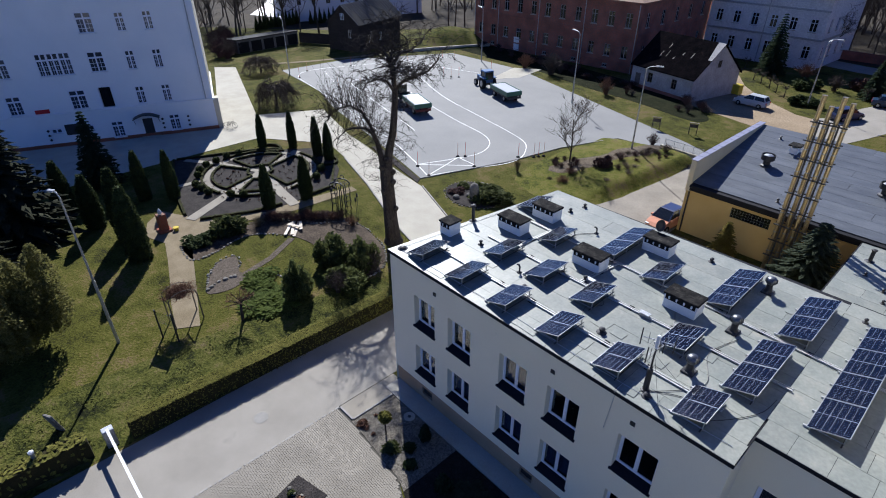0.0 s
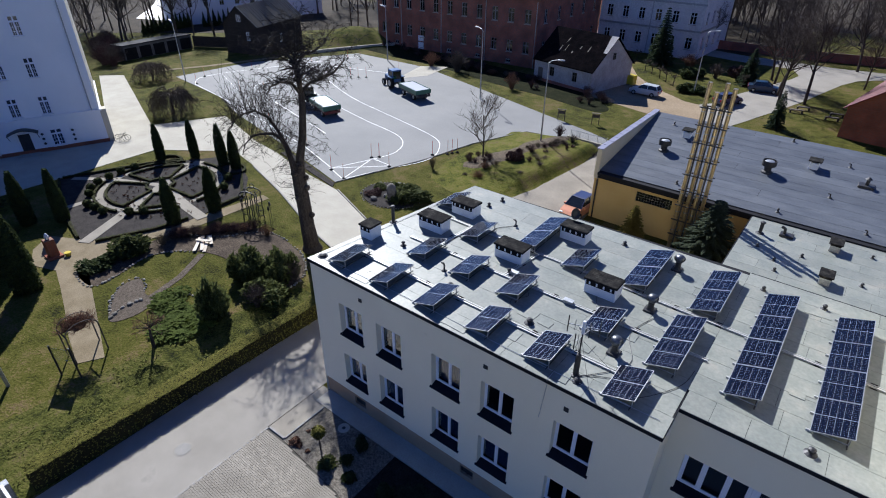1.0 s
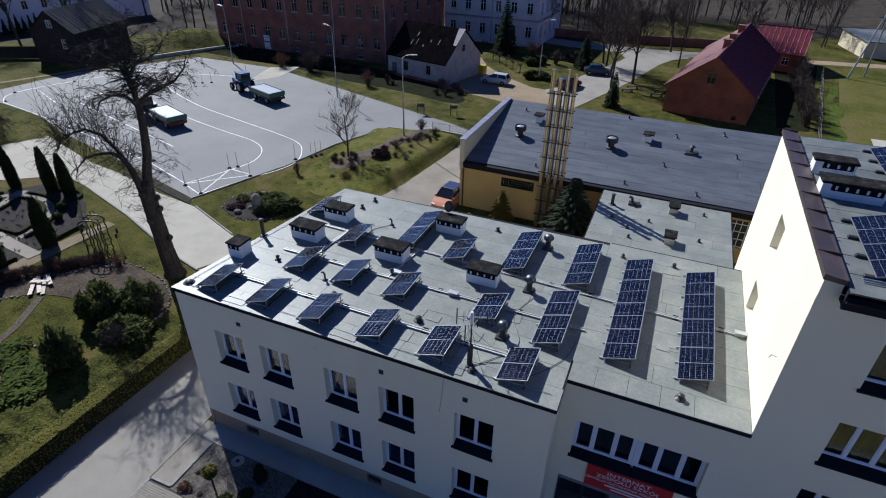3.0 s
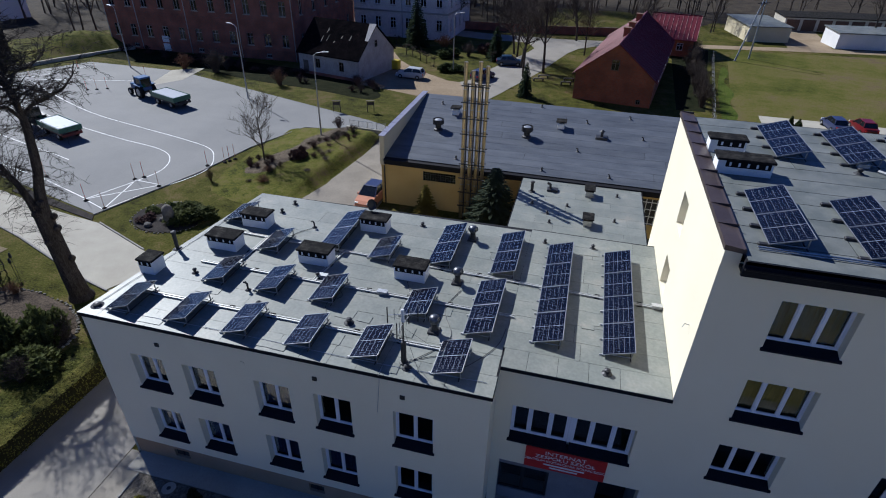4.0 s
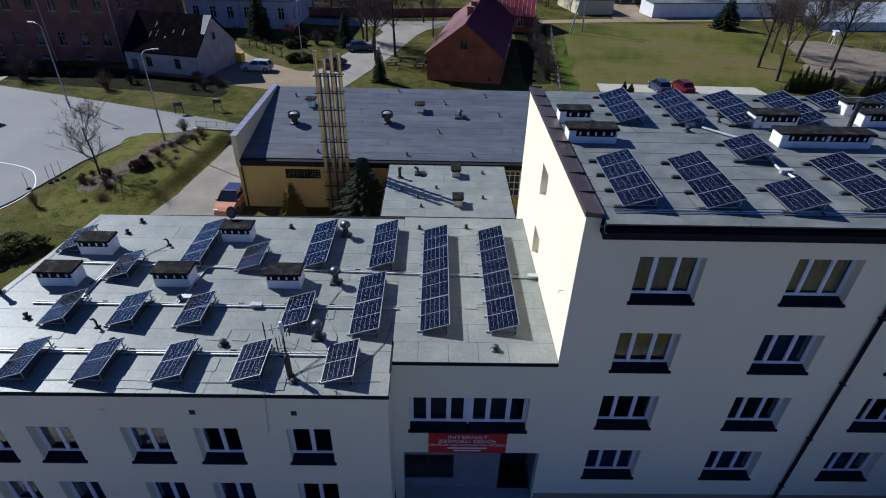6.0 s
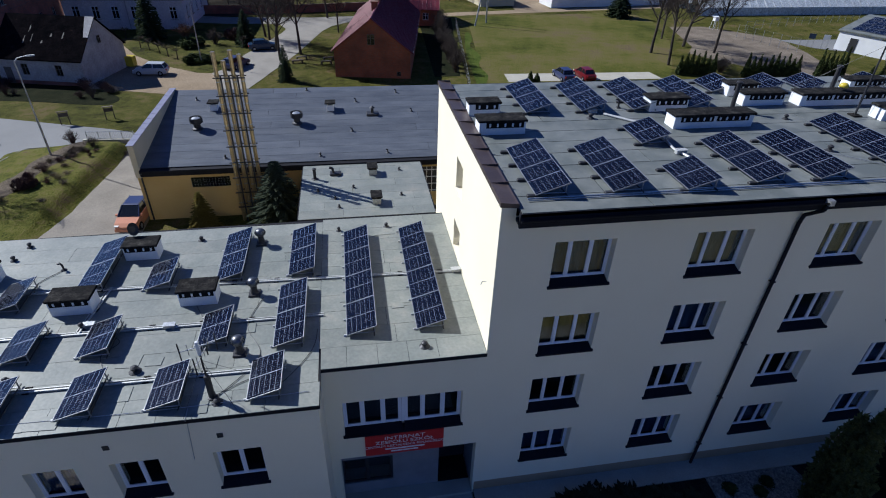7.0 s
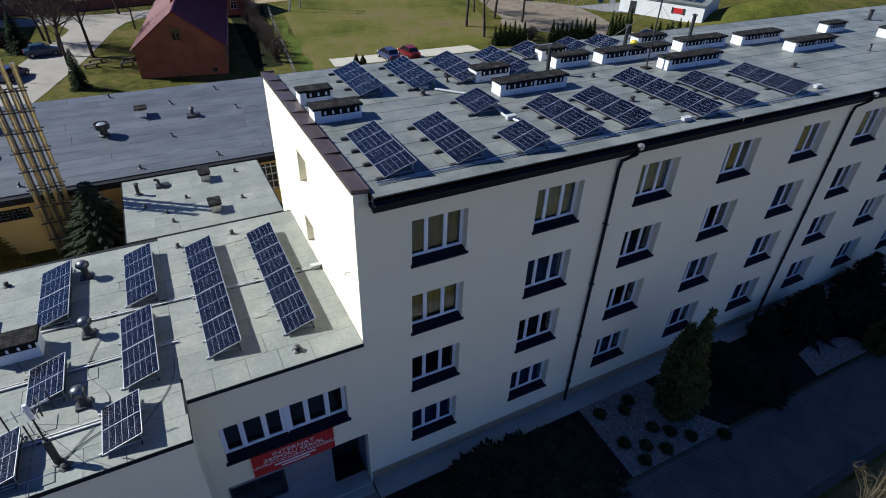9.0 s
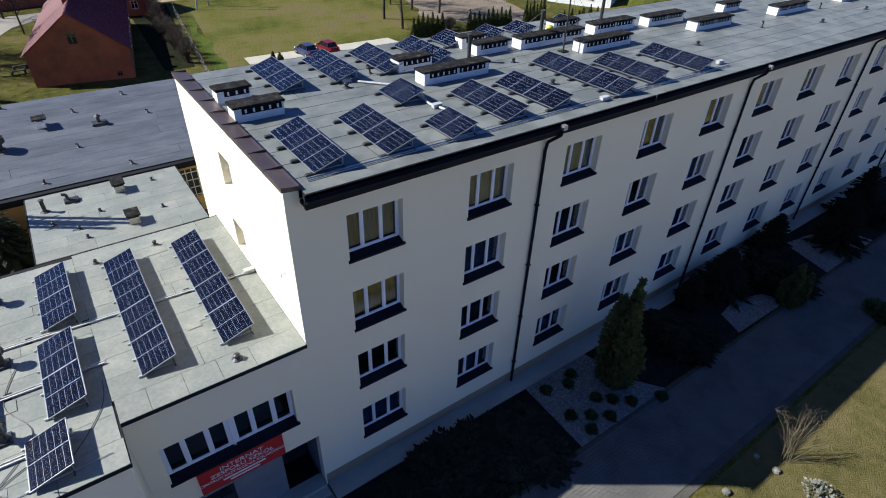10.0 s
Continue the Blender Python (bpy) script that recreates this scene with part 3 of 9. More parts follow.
slab("wall_strip", [(-17.3, 11.35), (-1.4, 11.35), (-1.4, 12.6), (-17.3, 12.6)], 0.06, M_CONC, "concrete splash strip along the low wing", "paving")
slab("wall_strip_long", [(4.45, 12.95), (66, 12.95), (66, 14.1), (4.45, 14.1)], 0.06, M_CONC, "concrete splash strip along the dormitory wall", "paving")
slab("planting_bed_low", [(-11.75, 11.33), (-1.6, 11.33), (-1.6, 6.2), (-9.0, 6.6), (-11.75, 8.1)], 0.03, M_BEDSHADE, "dark planting bed in front of the low wing", "flower bed")
slab("gravel_bed_low", [(-16.6, 8.7), (-16.6, 11.33), (-11.75, 11.33), (-11.75, 8.1), (-12.4, 8.35)], 0.05, M_GRAVELBROWN, "brown gravel bed with small dwarf conifers", "flower bed")
slab("entrance_paving", [(-1.6, 4.6), (4.4, 4.6), (4.4, 15.3), (-1.3, 15.3)], 0.04, M_PAVER, "grey paving before the entrance", "paving")
slab("front_lawn", [(4.5, 4.4), (66, 4.8), (140, 0), (140, -140), (-12.1, -140), (-11.9, -3.2), (4.3, 4.2)], 0.012, M_DRYLAWN, "dry straw-coloured lawn before the dormitory", "lawn")
# unseen pale ground, added to throw sunlight back onto the facade
slab("front_paving", [(-11.8, -8), (150, -8), (150, -130), (-11.8, -130)], 0.03, M_CONC, "unseen pale ground added to bounce light onto the dormitory", "paving")
slab("planting_bed_long", [(4.6, 12.93), (66, 12.93), (66, 9.0), (4.6, 9.0)], 0.02, M_BEDSHADE, "dark planting bed along the dormitory wall", "flower bed")
slab("gravel_bed", [(14.9, 12.93), (14.75, 8.95), (20.9, 8.92), (19.9, 10.3), (19.2, 12.93)], 0.05, M_GRAVEL, "pale gravel bed dotted with round dwarf shrubs", "flower bed")
slab("gravel_bed_far", [(28.6, 10.6), (28.0, 9.1), (33.2, 9.0), (32.6, 10.2), (30.6, 10.9)], 0.05, M_GRAVEL, "pale gravel bed between low conifers", "flower bed")
slab("gravel_bed_end", [(39.5, 12.4), (38.5, 9.0), (45.5, 9.0), (45, 11.5)], 0.05, M_GRAVEL, "pale gravel bed between low conifers", "flower bed")
slab("footpath", [(4.5, 8.9), (66, 8.9), (66, 5.0), (4.5, 4.6)], 0.03, M_JOINT, "sand bed under herringbone block paving", "path")
slab("garden_path", [(-29.2, 6.1), (-29.9, 4.9), (-32.7, 5.6), (-35.25, 6.45), (-38.2, 7.35), (-40.9, 8.1), (-43.0, 7.3), (-45.2, 8.2), (-46.6, 9.8), (-44.2, 11.0), (-42.2, 13.9), (-40.6, 17), (-39.6, 24.6), (-38.6, 24.5), (-39.0, 16.8), (-40.4, 13.4), (-40.6, 11.2), (-39.5, 9.65), (-36.5, 8.6), (-34.0, 7.75), (-31.5, 6.9)], 0.03, M_SAND, "sandy brown garden path", "path")
slab("parterre_bed", [(-57.1, 14.8), (-54, 22), (-49.6, 28.4), (-43.8, 26), (-40.6, 23.4), (-40.3, 16.4), (-43.6, 11.0), (-49.6, 12.0)], 0.05, M_SOIL, "dark soil beds of a formal garden", "flower bed")
slab("rockery", smooth_line([(-39.6, 9.2), (-38.4, 8.7), (-36.9, 8.9), (-36.9, 10.4), (-37.6, 12.6), (-37.1, 14.3), (-35.3, 15.8), (-32.6, 16.4), (-29.4, 15.4), (-27.0, 15.2), (-26.4, 17.4), (-28.2, 19.8), (-32.6, 20.9), (-35.0, 20.6), (-37.4, 18.2), (-39.0, 16.0), (-39.9, 12.4)], 5, True), 0.03, M_MULCH, "shrub bed with dry litter edged by field stones", "flower bed")
slab("scree", smooth_line([(-32.2, 7.8), (-33.8, 8.6), (-35.4, 9.9), (-35.4, 11.2), (-34.3, 11.0), (-33.4, 10.6), (-32.2, 10.6), (-31.6, 9.2)], 5, True), 0.035, M_SCREE, "brown scree bed edged by field stones", "flower bed")
solid("gravel_path", Geo().strip([(-32.6, 10.4), (-33.4, 13.1), (-34.9, 15.7)], 0.5, 0.0, 0.03), M_SCREE, "narrow gravel path across the garden lawn", "path", kind="structure")
slab("hedge_foot", [(-31.2, -30), (-23.0, -30), (-22.6, 17.6), (-26.0, 17.4), (-27.6, 10)], 0.008, M_ROUGH, "rough ground cover under the hedge", "ground cover")
slab("round_bed", [(-30.6 + 2.9 * math.cos(a), 31.8 + 2.4 * math.sin(a)) for a in (k * math.pi / 12 for k in range(24))], 0.06, M_SOIL, "round planting bed with a low juniper", "flower bed")


def bank_z(x, y):
    """Height of the bank: a slow rise from the yard, a steep fall to the drive."""
    edge = -22.5 + 0.11 * (y - 41)
    rise = max(0.0, min(1.0, (x + 32.0) / 8.0)) * max(0.0, min(1.0, (edge + 1.4 - x) / 1.6)) * max(0.0, min(1.0, (y - 35.0) / 8.0, (54.6 - y) / 2.0))
    return 0.92 * rise * rise * (3 - 2 * rise) + 0.10 * rise * noise.noise(Vector((x * 0.9, y * 0.9, 5))) - 0.01 + 0.03 * rise


g = Geo()
nx, ny = 46, 56
for i in range(nx + 1):
    for j in range(ny + 1):
        x, y = -32.0 + 11.6 * i / nx, 35.0 + 19.6 * j / ny
        g.v.append((x, y, bank_z(x, y)))
g.f = [(i * (ny + 1) + j, (i + 1) * (ny + 1) + j, (i + 1) * (ny + 1) + j + 1, i * (ny + 1) + j + 1) for i in range(nx) for j in range(ny)]
solid("bank", g, M_BANK, "grassy bank with low shrubs falling steeply to the drive", "bank", kind="structure", smooth=True)
g = Geo()
nx, ny = 10, 40
for j in range(ny + 1):
    y = 40.6 + 12.6 * j / ny
    mid = -28.7 + 0.36 * (y - 40.6)
    half = (1.5 + 0.4 * math.sin(y * 1.3) + (0.6 if y < 44.5 else 0)) * min(1.0, (j + 1) / 5, (ny + 1 - j) / 5)
    for i in range(nx + 1):
        x = mid + half * (2 * i / nx - 1) + 0.25 * noise.noise(Vector((i, y * 1.6, 2)))
        g.v.append((x, y, bank_z(x, y) + (0.03 if 0 < i < nx and 0 < j < ny else -0.03)))
g.f = [(j * (nx + 1) + i, j * (nx + 1) + i + 1, (j + 1) * (nx + 1) + i + 1, (j + 1) * (nx + 1) + i) for j in range(ny) for i in range(nx)]
solid("bank_bed", g, M_BARKBED, "brown bark litter bed along the bank's crest", "flower bed", kind="structure", smooth=True)
slab("yard_border", [(-46.4, 31.9), (-36.0, 29.6), (-36.5, 30.3), (-46.3, 32.8)], 0.07, M_SOIL, "narrow dark border between drive and yard", "flower bed")
# both strips carry building shade in their ground colour
slab("shrub_border", smooth_line([(-82, 74.5), (-57, 71.6), (-45, 69.0), (-35, 67.6), (-27.5, 65.8), (-25.6, 67.2), (-27, 69.6), (-30, 71.6), (-41, 76.5), (-81, 81)], 4, True), 0.015, M_COVERSHADE, "unkempt shrub border below the brick building", "border")
slab("fence_row", [(12.0, 74), (15.5, 74), (21, 112), (14.5, 112)], 0.015, M_COVERSHADE, "overgrown strip beside the red-roofed house", "border")

solid("yard_path", Geo().strip([(-90.0, 38.5), (-88.6, 42.7), (-86.0, 48.1), (-83.2, 56.5), (-81.0, 62.8)], 0.9, 0.0, 0.03), M_SAND, "worn sandy footpath along the yard", "path", kind="structure")
slab("park_lawn", [(-14, 126), (12, 124), (16, 150), (-14, 150)], 0.02, M_GRASS, "open lawn behind the brick wall", "lawn")
# kerbs, in stones of one metre
kerb_mesh = Geo().box(-0.49, -0.06, -0.1, 0.49, 0.06, 0.1, 0.015).mesh("kerb_stone")


def kerb(line, label="row of grey concrete kerb stones", step=1.0, z=0.0):
    t = thing("kerb", label, "kerb", kind="structure")
    for (xa, ya), (xb, yb) in zip(line, line[1:]):
        length = math.hypot(xb - xa, yb - ya)
        k = max(1, int(length / step))
        for i in range(k):
            s = (i + 0.5) / k
            part("kerb_stone", kerb_mesh, M_KERB, t, m=pose(xa + (xb - xa) * s, ya + (yb - ya) * s, z, 0, 0, math.degrees(math.atan2(yb - ya, xb - xa))) @ Matrix.Diagonal((length / k, 1, 1, 1)))


kerb([(-17.82, -8), (-17.8, 8.75)], z=-0.042)
kerb([(-17.75, 8.78), (-16.62, 8.8), (-16.62, 11.3)])
kerb([(-36.6, 30.4), (-33.6, 39.7), (-32.3, 46.8), (-29.8, 53.6)])
kerb([(-28.0, 22.2), (-31.3, 23.1), (-39.2, 26.0), (-45.8, 28.0)])
kerb([(-29.2, 27.1), (-35.2, 29.5)])
kerb([(-29.8, 53.8), (-22.8, 54.6)])

# white lines on the yard
lines = thing("lane_marking", "white painted lanes of a driving course", "road marking", kind="structure")


def line(pts, w=0.09, dash=None):
    if dash:
        for a, b in zip(pts, pts[1:]):
            d = math.hypot(b[0] - a[0], b[1] - a[1])
            for i in range(int(d / dash / 2)):
                s, e = 2 * i * dash / d, (2 * i + 1) * dash / d
                part("dash", Geo().strip([(a[0] + (b[0] - a[0]) * s, a[1] + (b[1] - a[1]) * s), (a[0] + (b[0] - a[0]) * e, a[1] + (b[1] - a[1]) * e)], w, 0.04, 0.046), M_WHITELINE, lines)
    else:
        part("line", Geo().strip(pts, w, 0.04, 0.046), M_WHITELINE, lines)


line(smooth_line([(-74, 59.5), (-62.2, 53.6), (-54.5, 50.4), (-47.0, 48.4), (-40.2, 46.7), (-36.2, 45.3), (-34.3, 43.3), (-33.3, 41.0), (-33.6, 38.7), (-35.0, 35.6), (-36.5, 31.4)], 6))
line(smooth_line([(-57.7, 47.9), (-52.6, 46.4), (-46.2, 44.8), (-41.3, 43.8), (-38.8, 42.5), (-37.4, 40.3), (-37.4, 37.8), (-39.4, 32.3)], 6))
line([(-39.4, 32.4), (-35.2, 36.5)])
line([(-36.6, 31.5), (-37.9, 36.8)])
line([(-37.9, 36.8), (-35.3, 36.6)])
line([(-39.3, 32.4), (-36.6, 31.4)])
line([(-77.4, 40.9), (-63.5, 38.6), (-46, 34.7), (-39.6, 32.6)])
line(smooth_line([(-77.4, 40.9), (-80.0, 43.0), (-80.1, 46.5), (-78.6, 51), (-74.6, 61.3), (-71.8, 69)], 5))
line([(-80, 46.8), (-68.8, 42.5)], dash=0.8)
line(smooth_line([(-57.7, 47.9), (-66, 50.5), (-70, 49.0), (-69.8, 45.5), (-64, 43.5), (-50, 39.6), (-47.2, 38.8)], 6))
line([(-73.5, 60), (-60, 63.6), (-58, 62)])


# ---- dormitory: low wing, entrance link and long four-storey block ----
def facade(g, p0, p1, z0, z1, holes=(), depth=0.40):
    """A wall seen from outside from p0 on the left to p1 on the right, with openings (u0, z0, u1, z1) and their reveals."""
    p0, p1 = Vector(p0), Vector(p1)
    length = (p1 - p0).length
    d = (p1 - p0) / length
    inn = Vector((-d.y, d.x))
    P = lambda u, v, w=0.0: (p0.x + d.x * u + inn.x * w, p0.y + d.y * u + inn.y * w, v)
    us = sorted({0.0, length, *[h[0] for h in holes], *[h[2] for h in holes]})
    vs = sorted({z0, z1, *[h[1] for h in holes], *[h[3] for h in holes]})
    for ua, ub in zip(us, us[1:]):
        for va, vb in zip(vs, vs[1:]):
            cu, cv = (ua + ub) / 2, (va + vb) / 2
            if not any(h[0] < cu < h[2] and h[1] < cv < h[3] for h in holes):
                g.add([P(ua, va), P(ub, va), P(ub, vb), P(ua, vb)], [(0, 1, 2, 3)])
    for a, b, c, e in holes:
        g.add([P(a, b), P(c, b), P(c, e), P(a, e), P(a, b, depth), P(c, b, depth), P(c, e, depth), P(a, e, depth)],
              [(1, 0, 4, 5), (2, 1, 5, 6), (3, 2, 6, 7), (0, 3, 7, 4)])
    return g.weld()


window_kinds = {}


def window(parent, m, w, h, panes, curtain=0.0, sill=True, transom=0.0, sill_out=0.07, depth=0.40, frame_mat=None, glass=None, bar=0.07, cloth=None):
    """A framed window, set back in its opening; m stands at the lower left outer corner of the opening, y pointing in."""
    fm = frame_mat or M_FRAME
    key = (round(w, 2), round(h, 2), tuple(panes), transom, sill_out, depth, fm.name, bar)
    if key not in window_kinds:
        y0, y1, f = depth - 0.10, depth - 0.02, bar
        fr = Geo().box(0, y0, 0, w, y1, f).box(0, y0, h - f, w, y1, h).box(0, y0, f, f, y1, h - f).box(w - f, y0, f, w, y1, h - f)
        cells, mull, tot, u = [], [], sum(panes), f
        for i, p in enumerate(panes):
            wid = (w - 2 * f) * p / tot
            a, b = u + (f * 0.5 if i else 0), u + wid - (f * 0.5 if i < len(panes) - 1 else 0)
            cells.append((a, b))
            if i < len(panes) - 1:
                mull.append(Geo().box(b, y0, f, b + f, y1, h - f).mesh("mullion"))
            u += wid
        # sashes, a step behind the outer frame
        sash = []
        for a, b in cells:
            q = f * 0.55
            sash.append(Geo().box(a, y0 + 0.02, f, a + q, y1 - 0.01, h - f).box(b - q, y0 + 0.02, f, b, y1 - 0.01, h - f).box(a + q, y0 + 0.02, f, b - q, y1 - 0.01, f + q).box(a + q, y0 + 0.02, h - f - q, b - q, y1 - 0.01, h - f).weld().mesh("sash"))
        pane = [Geo().box(a + f * 0.5, y0 + 0.04, f * 1.5, b - f * 0.5, y0 + 0.048, h - f * 1.5).mesh("pane") for a, b in cells]
        # folded sheet: a sloping tray from the frame to a drip edge in front of the wall
        so, dz, lip = sill_out, -0.10, 0.07
        tray = [(-0.005, y0, 0.02), (w + 0.005, y0, 0.02), (w + 0.005, 0.0, -0.075), (w + 0.06, -0.004, -0.077), (w + 0.06, -so, dz), (-0.06, -so, dz), (-0.06, -0.004, -0.077), (-0.005, 0.0, -0.075)]
        si = Geo().add(tray + [(x, y, z - 0.03 if y > -so + 0.001 else z - lip) for x, y, z in tray], [(0, 7, 6, 5, 4, 3, 2, 1), (8, 9, 10, 11, 12, 13, 14, 15)] + [(i, (i + 1) % 8, (i + 1) % 8 + 8, i + 8) for i in range(8)])
        cu = Geo()
        k = 14
        for i in range(k):
            ua, ub = f + (w - 2 * f) * i / k, f + (w - 2 * f) * (i + 1) / k
            ya, yb = y1 + 0.10 + 0.03 * (i % 2), y1 + 0.10 + 0.03 * ((i + 1) % 2)
            cu.add([(ua, ya, 0), (ub, yb, 0), (ub, yb, 1), (ua, ya, 1)], [(0, 1, 2, 3)])
        window_kinds[key] = (fr.weld().mesh("window"), mull, sash, pane, si.mesh("sill"), cu.mesh("curtain"))
    fr, mull, sash, pane, si, cu = window_kinds[key]
    wob = part("window", fr, fm, parent, m=m)
    for q in mull:
        part("mullion", q, fm, wob)
    for q in sash:
        part("sash", q, fm, wob)
    for p in pane:
        po = part("pane", p, glass or M_GLASS, wob)
        po.visible_shadow = False
    if sill:
        part("sill", si, M_SILL, wob, "black sheet-metal sill")
    if curtain:
        part("curtain", cu, cloth or M_CURTAIN, wob, "net curtain", m=Matrix.Translation((0, 0, h * (1 - curtain))) @ Matrix.Diagonal((1, 1, h * curtain, 1)))
    return wob


LX0, LX1, LY0, LY1, LZ = -17.41, -1.33, 12.29, 23.45, 8.36       # low wing
LXB, LYB = -15.90, 23.18                                          # its skewed back corner
BX0, BX1, BY0, BY1, BZ = 4.42, 66.0, 13.80, 25.30, 14.10         # long block
dorm = thing("dormitory_building", "cream-rendered dormitory with a low wing and a four-storey block", "building")
rng = random.Random(5)

# low wing
low_cols = [(-15.72, -14.28), (-13.40, -11.97), (-10.30, -8.86), (-7.86, -6.40), (-4.78, -3.28)]
holes = [(a - LX0, v - 0.13, b - LX0, v + 1.70) for a, b in low_cols for v in (4.90, 1.86)]
LOW_CLOTH = {(0, 4.90): M_BLIND, (1, 4.90): M_BLIND, (3, 4.90): None, (4, 4.90): None, (4, 1.86): None}
part("wall", facade(Geo(), (LX0, LY0), (LX1, LY0), 1.10, LZ - 0.14, holes), M_RENDER, dorm, "smooth cream render")
for k, (a, b) in enumerate(low_cols):
    for v in (4.90, 1.86):
        cloth = LOW_CLOTH.get((k, v), M_CURTAIN)
        window(dorm, pose(a, LY0, v), b - a, 1.70, (1, 1), curtain=(0.62 if cloth is M_BLIND else 0.96 if cloth else 0.0), cloth=cloth)
part("wall", facade(Geo(), (LXB, LYB), (LX0, LY0), 0.0, LZ - 0.14), M_RENDER, dorm)
part("wall", facade(Geo(), (BX0, LY1), (LXB, LYB), 0.0, LZ - 0.14), M_RENDER, dorm)
part("wall", facade(Geo(), (LX1, LY0), (LX1, BY0), 1.10, LZ - 0.14), M_RENDER, dorm)
ph = [(2.0, 0.36, 2.75, 0.86), (8.6, 0.36, 9.3, 0.86)]
part("plinth", facade(Geo(), (LX0 + 0.06, LY0 + 0.06), (LX1 - 0.1, LY0 + 0.06), 0.0, 1.11, ph, 0.2), M_PLINTH, dorm, "brown basement plinth")
part("plinth", facade(Geo(), (LX1 - 0.1, LY0 + 0.06), (LX1 - 0.1, BY0 + 0.1), 0.0, 1.11), M_PLINTH, dorm)
part("soffit", Geo().add([(LX0, LY0, 1.10), (LX1, LY0, 1.10), (LX1, LY0 + 0.10, 1.10), (LX0, LY0 + 0.10, 1.10)], [(3, 2, 1, 0)]), M_RENDER, dorm)
for u in (2.0, 8.6):
    part("cellar_window", Geo().box(0, 0.12, 0, 0.72, 0.16, 0.46).box(0.33, 0.08, 0, 0.37, 0.12, 0.46), M_DARKMETAL, dorm, "small dark cellar window", m=pose(LX0 + 0.06 + u, LY0 + 0.06, 0.38))
for x in (-14.25, -7.7, -4.4):
    part("wall_vent", Geo().box(-0.09, -0.03, -0.09, 0.09, 0.02, 0.09).box(-0.07, -0.04, -0.07, 0.07, -0.03, -0.03).box(-0.07, -0.04, 0.0, 0.07, -0.03, 0.04), M_DARKMETAL, dorm, m=pose(x, LY0, 7.4))
part("wall_vent", Geo().box(-0.08, -0.025, -0.08, 0.08, 0.02, 0.08), M_RENDER, dorm, m=pose(-10.6, LY0, 7.4))

# entrance link: window band, banner below, deep porch
holes = [(0.62, 4.69, 5.00, 6.50), (0.35, 0.0, 5.68, 3.38)]
part("wall", facade(Geo(), (LX1, BY0), (BX0, BY0), 0.0, LZ - 0.14, holes), M_RENDER, dorm)
window(dorm, pose(LX1 + 0.62, BY0, 4.82), 2.14, 1.68, (1.0, 1.25, 1.0), bar=0.085, sill_out=0.09)
window(dorm, pose(LX1 + 2.86, BY0, 4.82), 2.14, 1.68, (1.0, 1.25, 1.0), bar=0.085, sill_out=0.09)
part("window_post", Geo().box(LX1 + 2.765, BY0 + 0.28, 4.82, LX1 + 2.855, BY0 + 0.39, 6.50), M_FRAME, dorm, "white post between the windows")
part("sill", Geo().box(LX1 + 2.76, BY0 - 0.088, 4.655, LX1 + 2.86, BY0 + 0.28, 4.72), M_SILL, dorm)
porch_y = BY0 + 2.3
porch_w = BY0 + 0.5                                      # the left half stands forward, the door lies in a recess
part("porch_wall", facade(Geo(), (LX1 + 0.2, porch_w), (2.95, porch_w), 0.0, 3.42, [(0.10, 0.97, 2.18, 2.55)], 0.15), M_PORCH, dorm)
part("porch_wall", Geo().box(2.87, porch_w + 0.001, 0, 2.95, porch_y, 3.38), M_PORCH, dorm)
part("porch_wall", facade(Geo(), (2.9, porch_y), (BX0 - 0.1, porch_y), 0.0, 3.42, [(0.1, 0.3, 1.35, 2.6)], 0.15), M_PORCH, dorm)
part("porch_ceiling", Geo().box(LX1 + 0.1, BY0 + 0.40, 3.38, BX0 - 0.02, porch_y + 0.1, 3.50), M_PORCH, dorm)
part("porch_side", Geo().box(LX1 + 0.28, BY0 + 0.40, 0, LX1 + 0.36, porch_y, 3.38), M_PORCH, dorm)
part("porch_side", Geo().box(BX0 - 0.07, BY0 + 0.40, 0, BX0 - 0.02, porch_y, 3.38), M_PORCH, dorm)
part("porch_step", Geo().box(LX1 + 0.37, BY0 - 0.5, 0.02, BX0 - 0.1, porch_y, 0.17).box(LX1 + 0.37, BY0 - 0.15, 0.17, BX0 - 0.1, porch_y, 0.32), M_CONC, dorm)
window(dorm, pose(LX1 + 0.30, porch_w, 0.97), 2.08, 1.58, (1, 1), sill=False, depth=0.15, frame_mat=M_DARKMETAL)
door = part("door", Geo().box(0, 0.06, 0, 0.09, 0.12, 2.3).box(1.16, 0.06, 0, 1.25, 0.12, 2.3).box(0.09, 0.06, 2.2, 1.16, 0.12, 2.3).box(0.09, 0.06, 0, 1.16, 0.12, 0.35), M_DARKMETAL, dorm, "dark framed glazed entrance door", m=pose(3.0, porch_y, 0.3))
part("pane", Geo().box(0.09, 0.085, 0.35, 1.16, 0.093, 2.2), M_GLASS, door)
part("handle", Geo().cyl((0.2, 0.03, 0.9), (0.2, 0.03, 1.4), 0.015), M_ALU, door, "straight metal handle")
# added sheet: the recess floor's shade as a black surface
part("door_grate", Geo().box(2.97, porch_w, 0.32, BX0 - 0.12, porch_y - 0.05, 0.335), M_HOLE, dorm, "added black sheet holding the door recess's shade")

# long block
cols = [6.28 + 4.83 * k for k in range(12)]
rows = (1.98, 5.06, 8.08, 11.12)
holes = [(x - BX0, v - 0.13, x + 2.04 - BX0, v + 1.63) for x in cols for v in rows]
part("wall", facade(Geo(), (BX0, BY0), (BX1, BY0), 0.74, BZ - 0.3, holes), M_RENDER, dorm, "smooth cream render")
